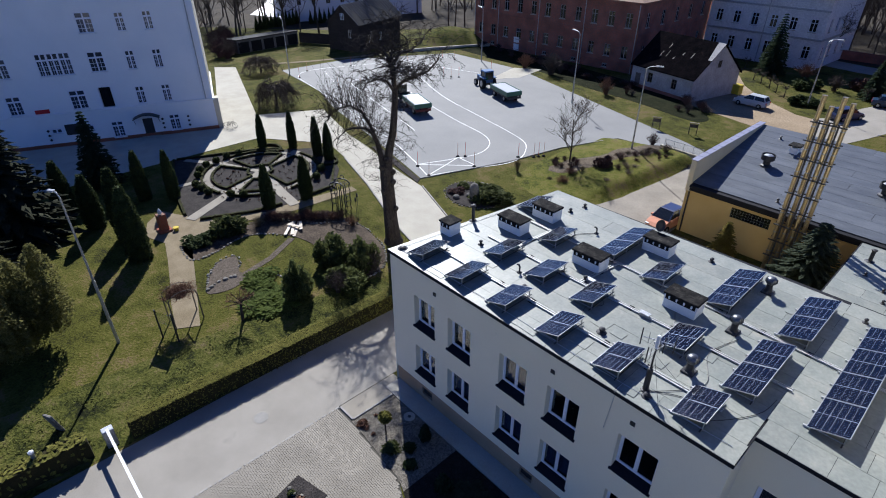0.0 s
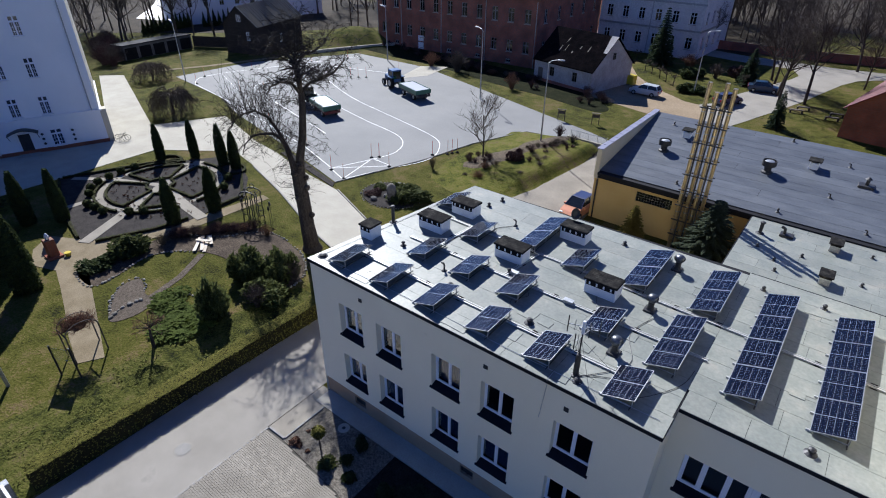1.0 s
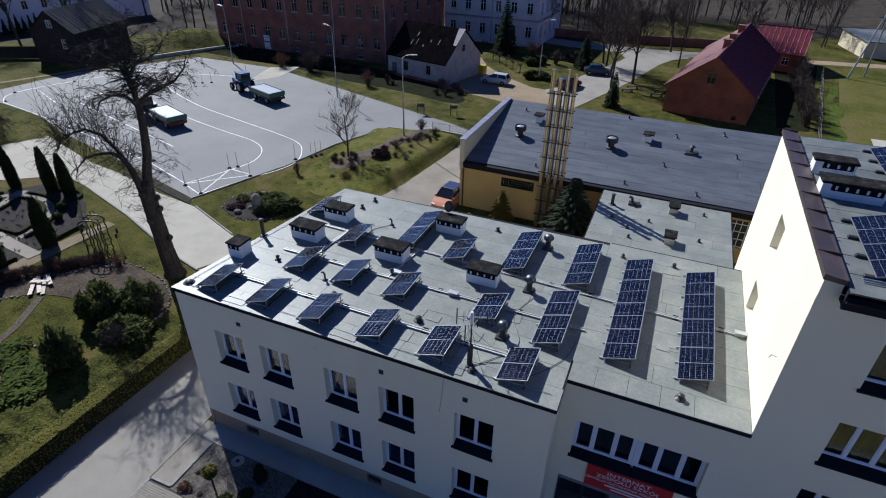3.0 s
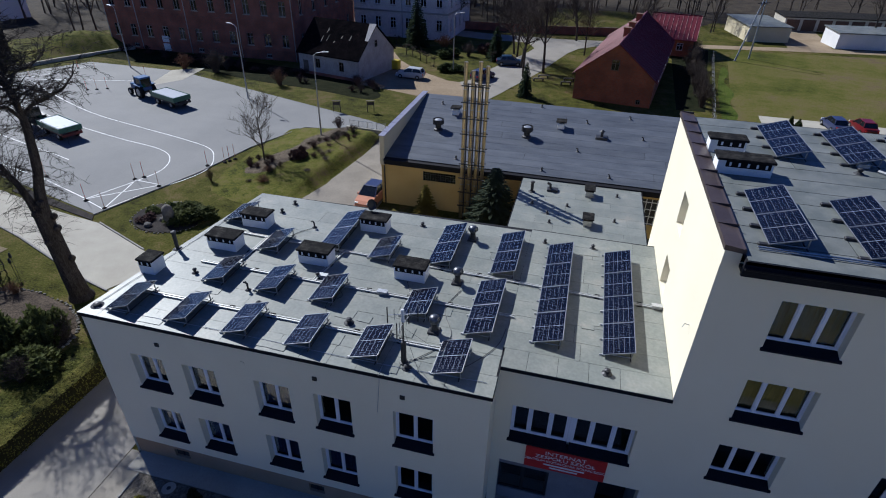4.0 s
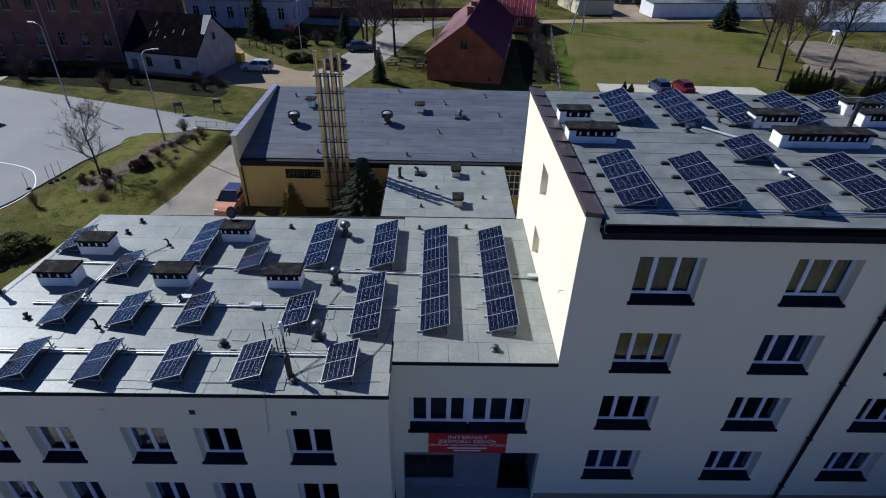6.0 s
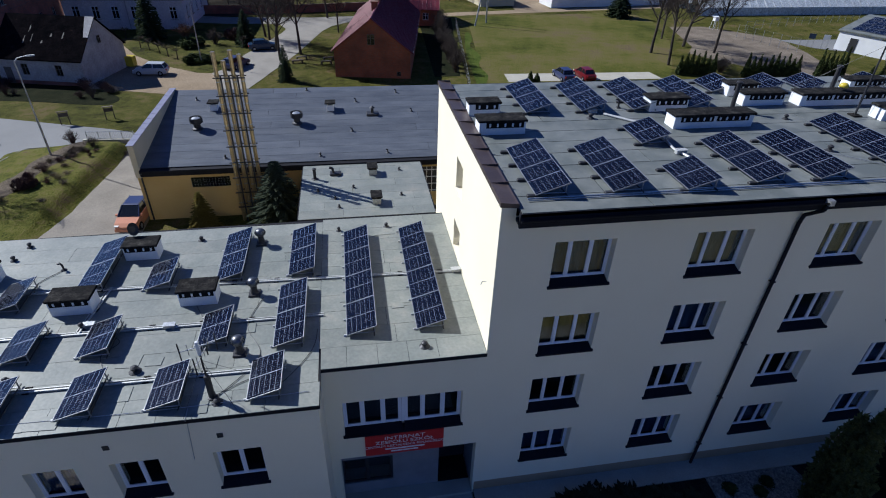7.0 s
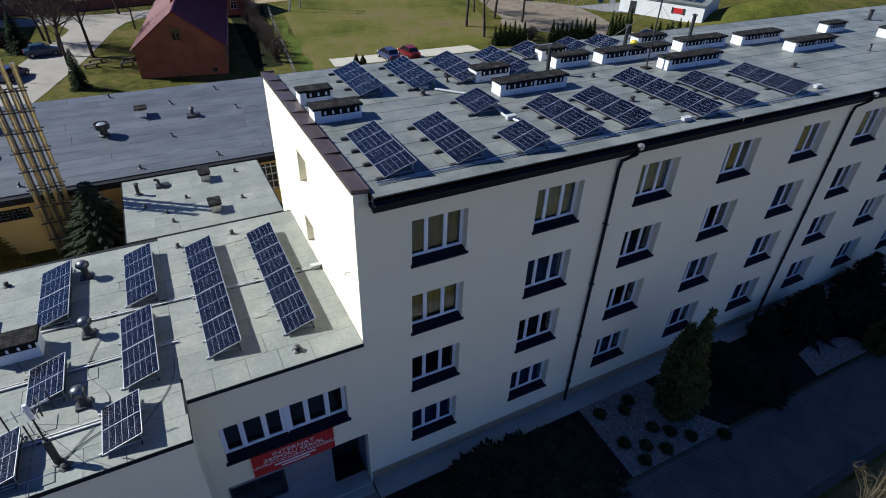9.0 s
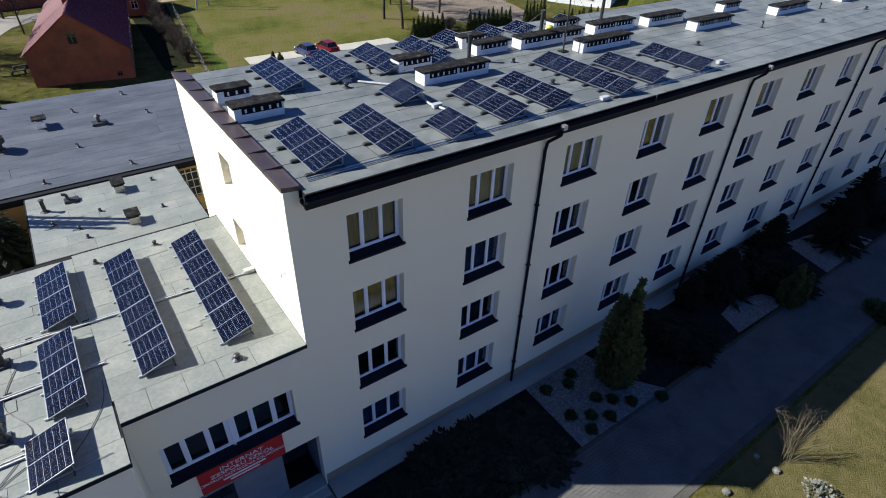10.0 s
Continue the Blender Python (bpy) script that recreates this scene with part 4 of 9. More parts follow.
for k, x in enumerate(cols):
    for r, v in enumerate(rows):
        drawn = rng.random()
        cloth = M_MUSTARD if (k, r) == (0, 2) else M_TEAL if (k, r) == (0, 3) else M_BLIND if r == 3 and k < 3 else M_CURTAIN if r == 0 or drawn < 0.3 else None
        window(dorm, pose(x, BY0, v), 2.04, 1.63, (0.92, 1.12, 0.95), curtain=0.97 if cloth else 0.0, cloth=cloth)
part("plinth", facade(Geo(), (BX0, BY0 + 0.08), (BX1, BY0 + 0.08), 0.0, 0.75), M_PLINTH, dorm)
part("soffit", Geo().add([(BX0, BY0, 0.74), (BX1, BY0, 0.74), (BX1, BY0 + 0.1, 0.74), (BX0, BY0 + 0.1, 0.74)], [(3, 2, 1, 0)]), M_RENDER, dorm)
gable_holes = [(BY1 - 20.45, 11.35, BY1 - 19.2, 12.75), (BY1 - 20.45, 8.5, BY1 - 19.2, 9.85)]
part("wall", facade(Geo(), (BX0, BY1), (BX0, BY0), 0.0, BZ + 0.02, gable_holes, 0.5), M_RENDER, dorm, "sunlit cream gable wall")
for h in gable_holes:
    window(dorm, pose(BX0, 20.45, h[1], 0, 0, -90), 1.25, h[3] - h[1], (1,), depth=0.5, sill=False)
part("wall", facade(Geo(), (BX1, BY0), (BX1, BY1), 0.0, BZ), M_RENDER, dorm)
part("wall", facade(Geo(), (BX1, BY1), (BX0, BY1), 0.0, BZ), M_RENDER, dorm)
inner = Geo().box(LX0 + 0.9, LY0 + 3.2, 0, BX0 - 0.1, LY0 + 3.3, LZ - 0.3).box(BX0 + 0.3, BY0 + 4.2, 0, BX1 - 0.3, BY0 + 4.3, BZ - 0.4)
part("inner_wall", inner, M_ROOM, dorm, "unseen corridor wall, room shade in its colour")
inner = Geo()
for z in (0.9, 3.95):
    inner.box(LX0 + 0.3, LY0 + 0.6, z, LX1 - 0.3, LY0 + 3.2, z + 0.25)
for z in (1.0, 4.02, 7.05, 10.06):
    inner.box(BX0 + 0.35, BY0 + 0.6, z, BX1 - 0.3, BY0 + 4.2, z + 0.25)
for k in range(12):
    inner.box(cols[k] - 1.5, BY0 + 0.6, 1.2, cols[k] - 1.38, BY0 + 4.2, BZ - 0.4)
part("inner_floor", inner, M_ROOM, dorm, "unseen room floors and partitions, shade in their colour")

# roof decks, edges and felt
deck = Geo().prism([(LX0 - 0.06, LY0 - 0.1), (LX1 + 0.06, LY0 - 0.1), (LX1 + 0.06, LY1 + 0.06), (LXB - 0.06, LYB + 0.1)], LZ - 0.16, LZ - 0.02).box(LX1 + 0.06, BY0 - 0.1, LZ - 0.16, BX0 - 0.002, LY1 + 0.1, LZ - 0.02)
low_roof = part("roof", deck, M_FASCIA, dorm, "flat felt roof with a black sheet edge")
deck = Geo().box(BX0 + 0.50, BY0 - 0.42, BZ - 0.12, BX1 + 0.2, BY1 + 0.2, BZ - 0.02)
high_roof = part("roof", deck, M_FASCIA, dorm, "flat felt roof of the long block")
fas = Geo().box(BX0 + 0.46, BY0 - 0.42, BZ - 0.50, BX1 + 0.2, BY0 - 0.30, BZ - 0.03).box(BX0 + 0.46, BY0 - 0.30, BZ - 0.44, BX1 + 0.2, BY0 - 0.002, BZ - 0.34)
fascia = part("fascia", fas, M_FASCIA, dorm, "black sheet-metal fascia")
gut = Geo()
for k in range(6):
    a0, a1 = math.pi + math.pi * k / 6, math.pi + math.pi * (k + 1) / 6
    yc, zc, r = BY0 - 0.52, BZ - 0.14, 0.10
    gut.add([(BX0 + 0.46, yc + r * math.cos(a0), zc + r * math.sin(a0)), (BX1 + 0.2, yc + r * math.cos(a0), zc + r * math.sin(a0)), (BX1 + 0.2, yc + r * math.cos(a1), zc + r * math.sin(a1)), (BX0 + 0.46, yc + r * math.cos(a1), zc + r * math.sin(a1))], [(0, 1, 2, 3)])
part("gutter", gut, M_FASCIA, dorm, "black half-round gutter")
for x in (14.6, 28.95, 43.25, 57.6):
    dp = Geo().tube([(x + 0.32, BY0 - 0.52, BZ - 0.22), (x + 0.28, BY0 - 0.50, BZ - 0.48), (x + 0.04, BY0 - 0.12, BZ - 0.85), (x, BY0 - 0.09, BZ - 1.2), (x, BY0 - 0.09, 0.12)], 0.065, 8)
    dpo = part("downpipe", dp, M_FASCIA, dorm, "black downpipe", smooth=False)
    part("hopper", Geo().box(x + 0.24, BY0 - 0.64, BZ - 0.26, x + 0.42, BY0 - 0.44, BZ - 0.08), M_GALV, dpo, "bare metal outlet")
    for z in (1.5, 4.5, 7.5, 10.5):
        part("bracket", Geo().box(x - 0.09, BY0 - 0.17, z, x + 0.09, BY0 + 0.01, z + 0.04), M_FASCIA, dpo)
# gable parapet with its coping of folded sheets
part("parapet", Geo().box(BX0, BY0 - 0.02, BZ - 0.5, BX0 + 0.46, BY0 + 0.001, BZ + 0.12).box(BX0, BY0 + 0.002, BZ + 0.02, BX0 + 0.40, BY1 + 0.05, BZ + 0.12), M_RENDER, dorm)
coping = part("coping", Geo().box(BX0 - 0.03, BY0 - 0.06, BZ + 0.12, BX0 + 0.50, BY1 + 0.06, BZ + 0.135), M_COPING, dorm, "brown sheet-metal coping")
k = 9
for i in range(k):
    ya, yb = BY0 - 0.08 + (BY1 - BY0 + 0.16) * i / k, BY0 - 0.08 + (BY1 - BY0 + 0.16) * (i + 1) / k
    cg = Geo()
    cg.add([(BX0 - 0.05, ya + 0.01, BZ + 0.20), (BX0 + 0.52, ya + 0.01, BZ + 0.12), (BX0 + 0.52, yb - 0.01, BZ + 0.12), (BX0 - 0.05, yb - 0.01, BZ + 0.20), (BX0 - 0.05, ya + 0.01, BZ + 0.04), (BX0 + 0.52, ya + 0.01, BZ - 0.02), (BX0 + 0.52, yb - 0.01, BZ - 0.02), (BX0 - 0.05, yb - 0.01, BZ + 0.04)],
           [(0, 1, 2, 3), (0, 3, 7, 4), (1, 5, 6, 2), (0, 4, 5, 1), (3, 2, 6, 7)])
    cg.box(BX0 - 0.055, yb - 0.012, BZ + 0.04, BX0 + 0.525, yb + 0.012, BZ + 0.21)
    part("coping_sheet", cg, M_COPING, coping)
part("wall_hook", Geo().tube([(BX0 - 0.02, 14.6, 10.8), (BX0 - 0.16, 14.6, 10.83), (BX0 - 0.2, 14.6, 10.7)], 0.012, 6), M_ALU, dorm, "small metal aerial bracket")
lr = thing("lightning_wire", "thin lightning conductor wire along the eaves", "lightning conductor")
part("wire", Geo().tube([(16.5, 17.2, BZ + 0.05), (20.3, 13.6, BZ + 0.06), (20.4, BY0 - 0.45, BZ + 0.02), (20.4, BY0 - 0.45, BZ - 0.3)], 0.012, 5), M_GALV, lr)
part("wire", Geo().tube([(-5.2, 12.6, LZ + 0.04), (-5.2, LY0 - 0.12, LZ), (-5.2, LY0 - 0.03, LZ - 0.2), (-5.35, LY0 - 0.03, 6.4)], 0.01, 5), M_GALV, lr)

# banner over the porch
banner = thing("entrance_banner", "red banner with white lettering over the porch", "sign", pose(0.0, BY0 - 0.075, 3.46))
part("panel", Geo().box(0, 0, 0, 3.0, 0.06, 1.14), M_RED, banner)


def words(text, x, z, size, parent, width=None):
    cu = bpy.data.curves.new("lettering", "FONT")
    cu.body, cu.size, cu.align_x, cu.extrude = text, size, "CENTER", 0.004
    ob = new("lettering", cu)
    ob.data.materials.append(M_LETTER)
    ob.parent = parent
    ob.matrix_basis = pose(x, -0.012, z, 90, 0, 0) @ Matrix.Diagonal((width or 1, 1, 1, 1))
    return ob


words("INTERNAT", 1.5, 0.86, 0.26, banner, 1.25)
words("ZESPOŁU SZKÓŁ", 1.5, 0.625, 0.25, banner, 1.2)
words("CENTRUM KSZTAŁCENIA ROLNICZEGO", 1.5, 0.43, 0.17, banner, 1.0)
part("lettering", Geo().box(0.74, -0.012, 0.265, 2.26, -0.004, 0.34).box(0.97, -0.012, 0.12, 2.02, -0.004, 0.19), M_LETTER, banner, "two lines of small lettering")


# ---- things on the roofs ----
TILT = 18.0
MW, ML = 1.134, 1.722      # one module: slope width, length
fr_g = Geo()
for x0, y0, x1, y1 in ((0, 0, MW, 0.011), (0, ML - 0.011, MW, ML), (0, 0.011, 0.011, ML - 0.011), (MW - 0.011, 0.011, MW, ML - 0.011)):
    fr_g.box(x0, y0, -0.035, x1, y1, 0.0)
module_mesh = fr_g.mesh("module")
back_mesh = Geo().box(0.014, 0.014, -0.02, MW - 0.014, ML - 0.014, -0.008).mesh("backsheet")
def cell_grid():
    """One laminate sheet: cells and the pale gaps between them share its grid of edges."""
    xs, ys = [0.011], [0.011]
    cw, ch = (MW - 0.038) / 6, (ML - 0.056) / 18
    for i in range(6):
        xs += [0.019 + cw * i + 0.0030, 0.019 + cw * (i + 1) - 0.0030]
    for j in range(18):
        o = 0.018 + (0.020 if j > 8 else 0)
        ys += [o + ch * j + 0.0011, o + ch * (j + 1) - 0.0011]
    xs.append(MW - 0.011)
    ys.append(ML - 0.011)
    g = Geo()
    g.v = [(x, y, -0.005) for x in xs for y in ys]
    n = len(ys)
    idx = []
    for i in range(len(xs) - 1):
        for j in range(n - 1):
            g.f.append((i * n + j, i * n + n + j, i * n + n + j + 1, i * n + j + 1))
            idx.append(0 if i % 2 and j % 2 else 1)
    me = g.mesh("cell_sheet")
    me.materials.append(M_CELL)
    me.materials.append(M_BACK)
    me.polygons.foreach_set("material_index", idx)
    return me


cell_mesh = cell_grid()
foot_mesh = Geo().box(-0.20, -0.07, 0.0, 0.10, 0.07, 0.085, 0.015).mesh("ballast_foot")
clip_mesh = Geo().box(-0.08, -0.028, 0.0, 0.06, 0.028, 0.075, 0.010).mesh("rail_end")
leg_g = Geo()
leg_g.tube([(0.02, 0, 0.10), (MW * math.cos(radians(TILT)) - 0.06, 0, 0.10 + 0.0)], 0.02, 6).cyl((MW * math.cos(radians(TILT)) - 0.08, 0, 0.02), (MW * math.cos(radians(TILT)) - 0.08, 0, 0.12 + MW * math.sin(radians(TILT)) - 0.06), 0.022, 0.022, 6)
leg_mesh = leg_g.mesh("support_frame")


def solar(cx, cy, n, roof_z, name_note, group):
    """n modules in a row along y, tilted to face -x, with feet under the low edge."""
    L = n * ML + (n - 1) * 0.02
    w = MW * math.cos(radians(TILT))
    t = thing("solar_array", name_note, "solar panel", pose(cx - w / 2, cy - L / 2, roof_z), group)
    for k in range(n):
        y = k * (ML + 0.02)
        mo = part("module", module_mesh, M_MODFRAME, t, "dark blue framed solar module", m=pose(0, y, 0.135, 0, -TILT, 0))
        part("backsheet", back_mesh, M_BACK, mo)
        part("cell_sheet", cell_mesh, M_CELL, mo, "dark blue half-cut cells")
    feet = 2 * n + (1 if n > 2 else 0)
    for k in range(feet):
        y = 0.12 + (L - 0.24) * k / (feet - 1)
        part(*(("ballast_foot", foot_mesh, M_DARKMETAL) if roof_z > 10 else ("rail_end", clip_mesh, M_CONDUIT)), t, m=pose(-0.02, y, 0.0))
        part("support_frame", leg_mesh, M_ALU, t, m=pose(0, y, 0.0))
    rail = Geo().tube([(w - 0.10, -0.05, 0.08), (w - 0.10, L + 0.05, 0.08)], 0.025, 6)
    part("rear_rail", rail, M_DARKMETAL, t, "thin rail along the high edge")
    return t


LOW = "dark blue solar modules tilted on the felt roof"
for cx, cy, n in ((-15.91, 13.42, 1), (-13.38, 13.40, 1), (-10.92, 13.38, 1), (-8.40, 13.42, 1), (-5.90, 13.45, 1), (-2.95, 13.46, 1),
                  (-13.55, 16.05, 1), (-11.12, 16.02, 1), (-8.70, 16.03, 1), (-4.92, 16.09, 1),
                  (-12.60, 18.80, 1), (-7.55, 19.55, 1), (-15.55, 20.75, 1), (-4.90, 20.70, 2), (-2.10, 20.72, 2), (-10.05, 20.60, 2), (-2.35, 16.60, 2), (0.16, 18.58, 4), (2.66, 18.60, 4)):
    solar(cx, cy, n, LZ, LOW, "modules on the low roof")
HIGH = "dark blue solar modules tilted on the high roof"
for cx, cy, n in ((6.10, 15.95, 2), (8.56, 15.90, 2), (10.97, 14.90, 1), (11.20, 18.50, 1), (13.54, 16.02, 2), (15.84, 16.02, 2), (19.25, 16.55, 3), (21.75, 15.95, 2), (25.1, 15.92, 2),
                  (7.86, 22.85, 2), (10.25, 22.85, 2), (12.55, 22.85, 2), (15.1, 22.9, 2), (17.4, 24.0, 1), (19.95, 23.9, 1), (22.1, 23.8, 1), (25.5, 23.75, 1)):
    solar(cx, cy, n, BZ, HIGH, "modules on the high roof")


def chimney(x0, x1, y, depth, z, h=0.72, label="white-rendered chimney stack with a mossy concrete cap"):
    t = thing("chimney", label, "chimney", pose((x0 + x1) / 2, y + depth / 2, z), "roof chimneys")
    w, d = (x1 - x0) / 2, depth / 2
    part("body", Geo().box(-w, -d, 0, w, d, h, 0.012), M_WHITE, t)
    part("cap", Geo().box(-w - 0.05, -d - 0.06, h, w + 0.05, d + 0.06, h + 0.08, 0.02), M_CAP, t, "dark weathered concrete cap")
    # louvred openings under the cap, front and back, in groups with plain render between
    groups = 1 if w < 1.2 else 2 if w < 1.9 else 3
    span = (2 * w - (0.34 if w > 0.6 and z > 10 else 0.12)) / groups
    for gi in range(groups):
        ga = -w + (0.26 if w > 0.6 and z > 10 else 0.06) + span * gi
        gb = ga + span - (0.14 if groups > 1 else 0.0)
        for s in (-1, 1):
            # the opening's shade is a black panel on the stack
            fo = part("flue_opening", Geo().box(ga, s * d - 0.012, h - 0.235, gb, s * d + 0.012, h - 0.015), M_HOLE, t, "black panel holding a louvred opening's shade")
            k = max(2, int((gb - ga) / 0.26))
            for i in range(k):
                x = ga + (gb - ga) * (i + 0.5) / k
                part("pier", Geo().box(x - 0.035, s * d - 0.022, h - 0.19, x + 0.035, s * d + 0.022, h - 0.06), M_WHITE, fo)
    return t


for x0, x1, y, d in ((-16.95, -16.25, 15.10, 0.72), (-15.40, -13.98, 17.62, 0.75), (-15.02, -13.68, 19.85, 0.72), (-10.92, -9.50, 17.66, 0.75), (-9.36, -8.05, 21.02, 0.72), (-6.50, -5.16, 17.66, 0.75)):
    chimney(x0, x1, y, d, LZ, 0.64)
for x0, x1, y, d in ((4.98, 6.25, 21.22, 0.6), (4.95, 6.73, 19.22, 0.7), (12.72, 14.46, 21.12, 0.7), (12.74, 16.16, 19.15, 0.7), (17.42, 18.90, 22.78, 0.6), (17.30, 19.30, 21.45, 0.65), (19.92, 24.40, 21.2, 0.7), (23.95, 25.9, 23.0, 0.6),
                     (22.25, 25.92, 19.2, 0.7), (25.58, 28.95, 21.42, 0.7), (29.92, 33.33, 21.12, 0.7), (31.57, 35.2, 19.03, 0.7), (37.82, 39.68, 21.2, 0.6), (40.32, 44.25, 18.9, 0.7), (46.8, 49.6, 21.2, 0.65), (49.8, 53.4, 19.0, 0.7)):
    chimney(x0, x1, y, d, BZ, 0.50)


def turbine(x, y, z):
    t = thing("turbine_vent", "galvanised rotary turbine vent with a round finned head", "roof vent", pose(x, y, z), "turbine vents")
    part("base", Geo().box(-0.22, -0.22, 0, 0.22, 0.22, 0.08, 0.02).lathe([(0.17, 0.08), (0.13, 0.16), (0.12, 0.42)], 12), M_DARKMETAL, t)
    part("head", Geo().lathe([(0.10, 0.42), (0.17, 0.46), (0.215, 0.55), (0.215, 0.63), (0.16, 0.72), (0.05, 0.76)], 16), M_TURBINE, t, "rounded metal turbine head", smooth=True)
    for i in range(14):
        a = 2 * math.pi * i / 14
        c, s = math.cos(a), math.sin(a)
        fin = Geo().add([(0.17 * c, 0.17 * s, 0.46), (0.235 * c - 0.02 * s, 0.235 * s + 0.02 * c, 0.55), (0.235 * c - 0.02 * s, 0.235 * s + 0.02 * c, 0.63), (0.16 * c, 0.16 * s, 0.72)], [(0, 1, 2, 3)])
        part("fin", fin, M_DARKMETAL, t)


for x, y in ((-3.95, 21.7), (-3.85, 18.1), (-3.97, 14.85)):
    turbine(x, y, LZ)


def pipe_vent(x, y, z, h=0.25, r=0.06, bent=False, label="short black soil-pipe vent on the felt"):
    t = thing("pipe_vent", label, "roof vent", pose(x, y, z), "pipe vents")
    part("collar", Geo().lathe([(r * 2.6, 0), (r * 2.2, 0.02), (r * 1.3, 0.06)], 10), M_DARKMETAL, t)
    if bent:
        part("pipe", Geo().tube([(0, 0, 0.02), (0, 0, h), (-0.06, 0, h + 0.08), (-0.16, 0, h + 0.06)], r * 0.8, 8), M_DARKMETAL, t)
    else:
        part("pipe", Geo().lathe([(r, 0.02), (r, h), (r * 1.5, h), (r * 1.5, h + 0.05), (r * 0.6, h + 0.09)], 10), M_DARKMETAL, t)


for x, y, h, r, b in ((-16.67, 17.14, 0.85, 0.085, False), (-7.2, 14.44, 0.14, 0.08, False), (-11.6, 20.65, 0.25, 0.05, True), (-14.75, 15.72, 0.16, 0.06, False), (-13.63, 22.58, 0.14, 0.06, False), (-13.84, 21.59, 0.14, 0.06, False),
                      (-9.61, 16.83, 0.18, 0.06, False), (-11.08, 14.56, 0.05, 0.06, False), (-4.37, 12.75, 0.08, 0.07, False), (2.3, 14.35, 0.13, 0.075, False), (-11.95, 15.25, 0.3, 0.05, True), (-6.6, 22.3, 0.12, 0.06, False), (1.6, 22.5, 0.14, 0.06, False), (-0.6, 22.4, 0.12, 0.05, False), (-17.0, 12.75, 0.05, 0.1, False)):
    pipe_vent(x, y, LZ, h, r, b)
for x, y, h, r, b in ((9.9, 20.6, 0.13, 0.07, False), (11.6, 21.7, 0.3, 0.05, True), (16.4, 20.9, 1.2, 0.09, False), (22.6, 22.6, 1.3, 0.1, False), (28.6, 23.6, 1.2, 0.1, False), (29.0, 17.2, 0.14, 0.07, False), (36.2, 17.6, 0.3, 0.05, True), (35.6, 20.1, 0.16, 0.07, False),
                      (41.2, 16.4, 0.14, 0.07, False), (45.6, 18.6, 0.3, 0.05, True), (18.2, 19.8, 0.12, 0.06, False), (17.6, 16.6, 0.14, 0.07, False), (48.5, 16.8, 0.14, 0.07, False), (44.8, 22.6, 0.6, 0.12, False)):
    pipe_vent(x, y, BZ, h, r, b)

# cable trays between the rows of modules
for pts, z in (([(-16.3, 13.95), (-2.4, 13.90)], LZ), ([(-15.0, 16.5), (-1.2, 16.45)], LZ), ([(-15.5, 19.2), (4.36, 18.55)], LZ), ([(-9.62, 16.5), (-9.3, 19.15)], LZ), ([(-13.4, 16.5), (-13.2, 19.15)], LZ)):
    t = thing("cable_tray", "pale sheet-metal cable tray on the felt", "cable tray")
    (xa, ya), (xb, yb) = pts
    d = Vector((xb - xa, yb - ya)).normalized()
    sx, sy = -d.y, d.x
    for o, h, w in ((0.0, 0.075, 0.026), (0.13, 0.045, 0.014)):
        part("tray", Geo().strip([(xa + sx * o, ya + sy * o), (xb + sx * o, yb + sy * o)], w * 2, z + 0.02, z + h), M_CONDUIT, t)
    k = int(math.hypot(xb - xa, yb - ya) / 1.6)
    for i in range(k):
        s = (i + 0.5) / k
        part("support_block", Geo().box(-0.10, -0.06, 0, 0.10, 0.24, 0.03), M_CAP, t, m=pose(xa + (xb - xa) * s, ya + (yb - ya) * s, z, 0, 0, math.degrees(math.atan2(d.y, d.x))))
t = thing("cable_run", "thin cable conduit along the modules", "cable tray")
part("conduit", Geo().tube([(4.9 + 0.4, 14.15, BZ + 0.05), (27, 14.15, BZ + 0.05)], 0.03, 6).tube([(5.3, 14.05, BZ + 0.04), (27, 14.05, BZ + 0.04)], 0.02, 6), M_GALV, t)
part("conduit", Geo().tube([(10.6, 20.9, BZ + 0.06), (12.0, 19.4, BZ + 0.06), (11.7, 17.2, BZ + 0.06), (12.1, 15.6, BZ + 0.06)], 0.05, 6), M_CONDUIT, t, "pale cable duct")
for x, y, z in ((-6.6, 16.5, LZ), (4.2, 18.6, LZ), (-9.4, 16.9, LZ), (11.8, 16.9, BZ), (18.0, 14.1, BZ), (26.9, 14.6, BZ), (10.2, 21.2, BZ)):
    t = thing("junction_box", "small grey junction box beside the cable tray", "junction box", pose(x, y, z), "junction boxes")
    part("box", Geo().box(-0.2, -0.1, 0.02, 0.2, 0.1, 0.15, 0.02), M_GALV if z < 10 and x < 4 else M_CONDUIT, t)
    part("lid", Geo().box(-0.21, -0.11, 0.15, 0.21, 0.11, 0.17), M_GALV if z < 10 and x < 4 else M_CONDUIT, t)

# aerial mast
t = thing("antenna_mast", "thin roof mast with dipole aerials and guy wires", "antenna", pose(-4.55, 12.98, LZ))
part("base", Geo().lathe([(0.16, 0.0), (0.15, 0.04), (0.10, 0.06), (0.10, 0.85), (0.08, 0.95), (0.03, 0.98)], 10), M_DARKMETAL, t, "thick dark foot tube")
part("pole", Geo().cyl((0, 0, 0.95), (0, 0, 2.3), 0.03, 0.025, 8), M_DARKMETAL, t)
part("aerial_box", Geo().box(-0.05, -0.05, 1.85, 0.05, 0.05, 2.35, 0.015), P_WHITE, t, "white aerial amplifier box")
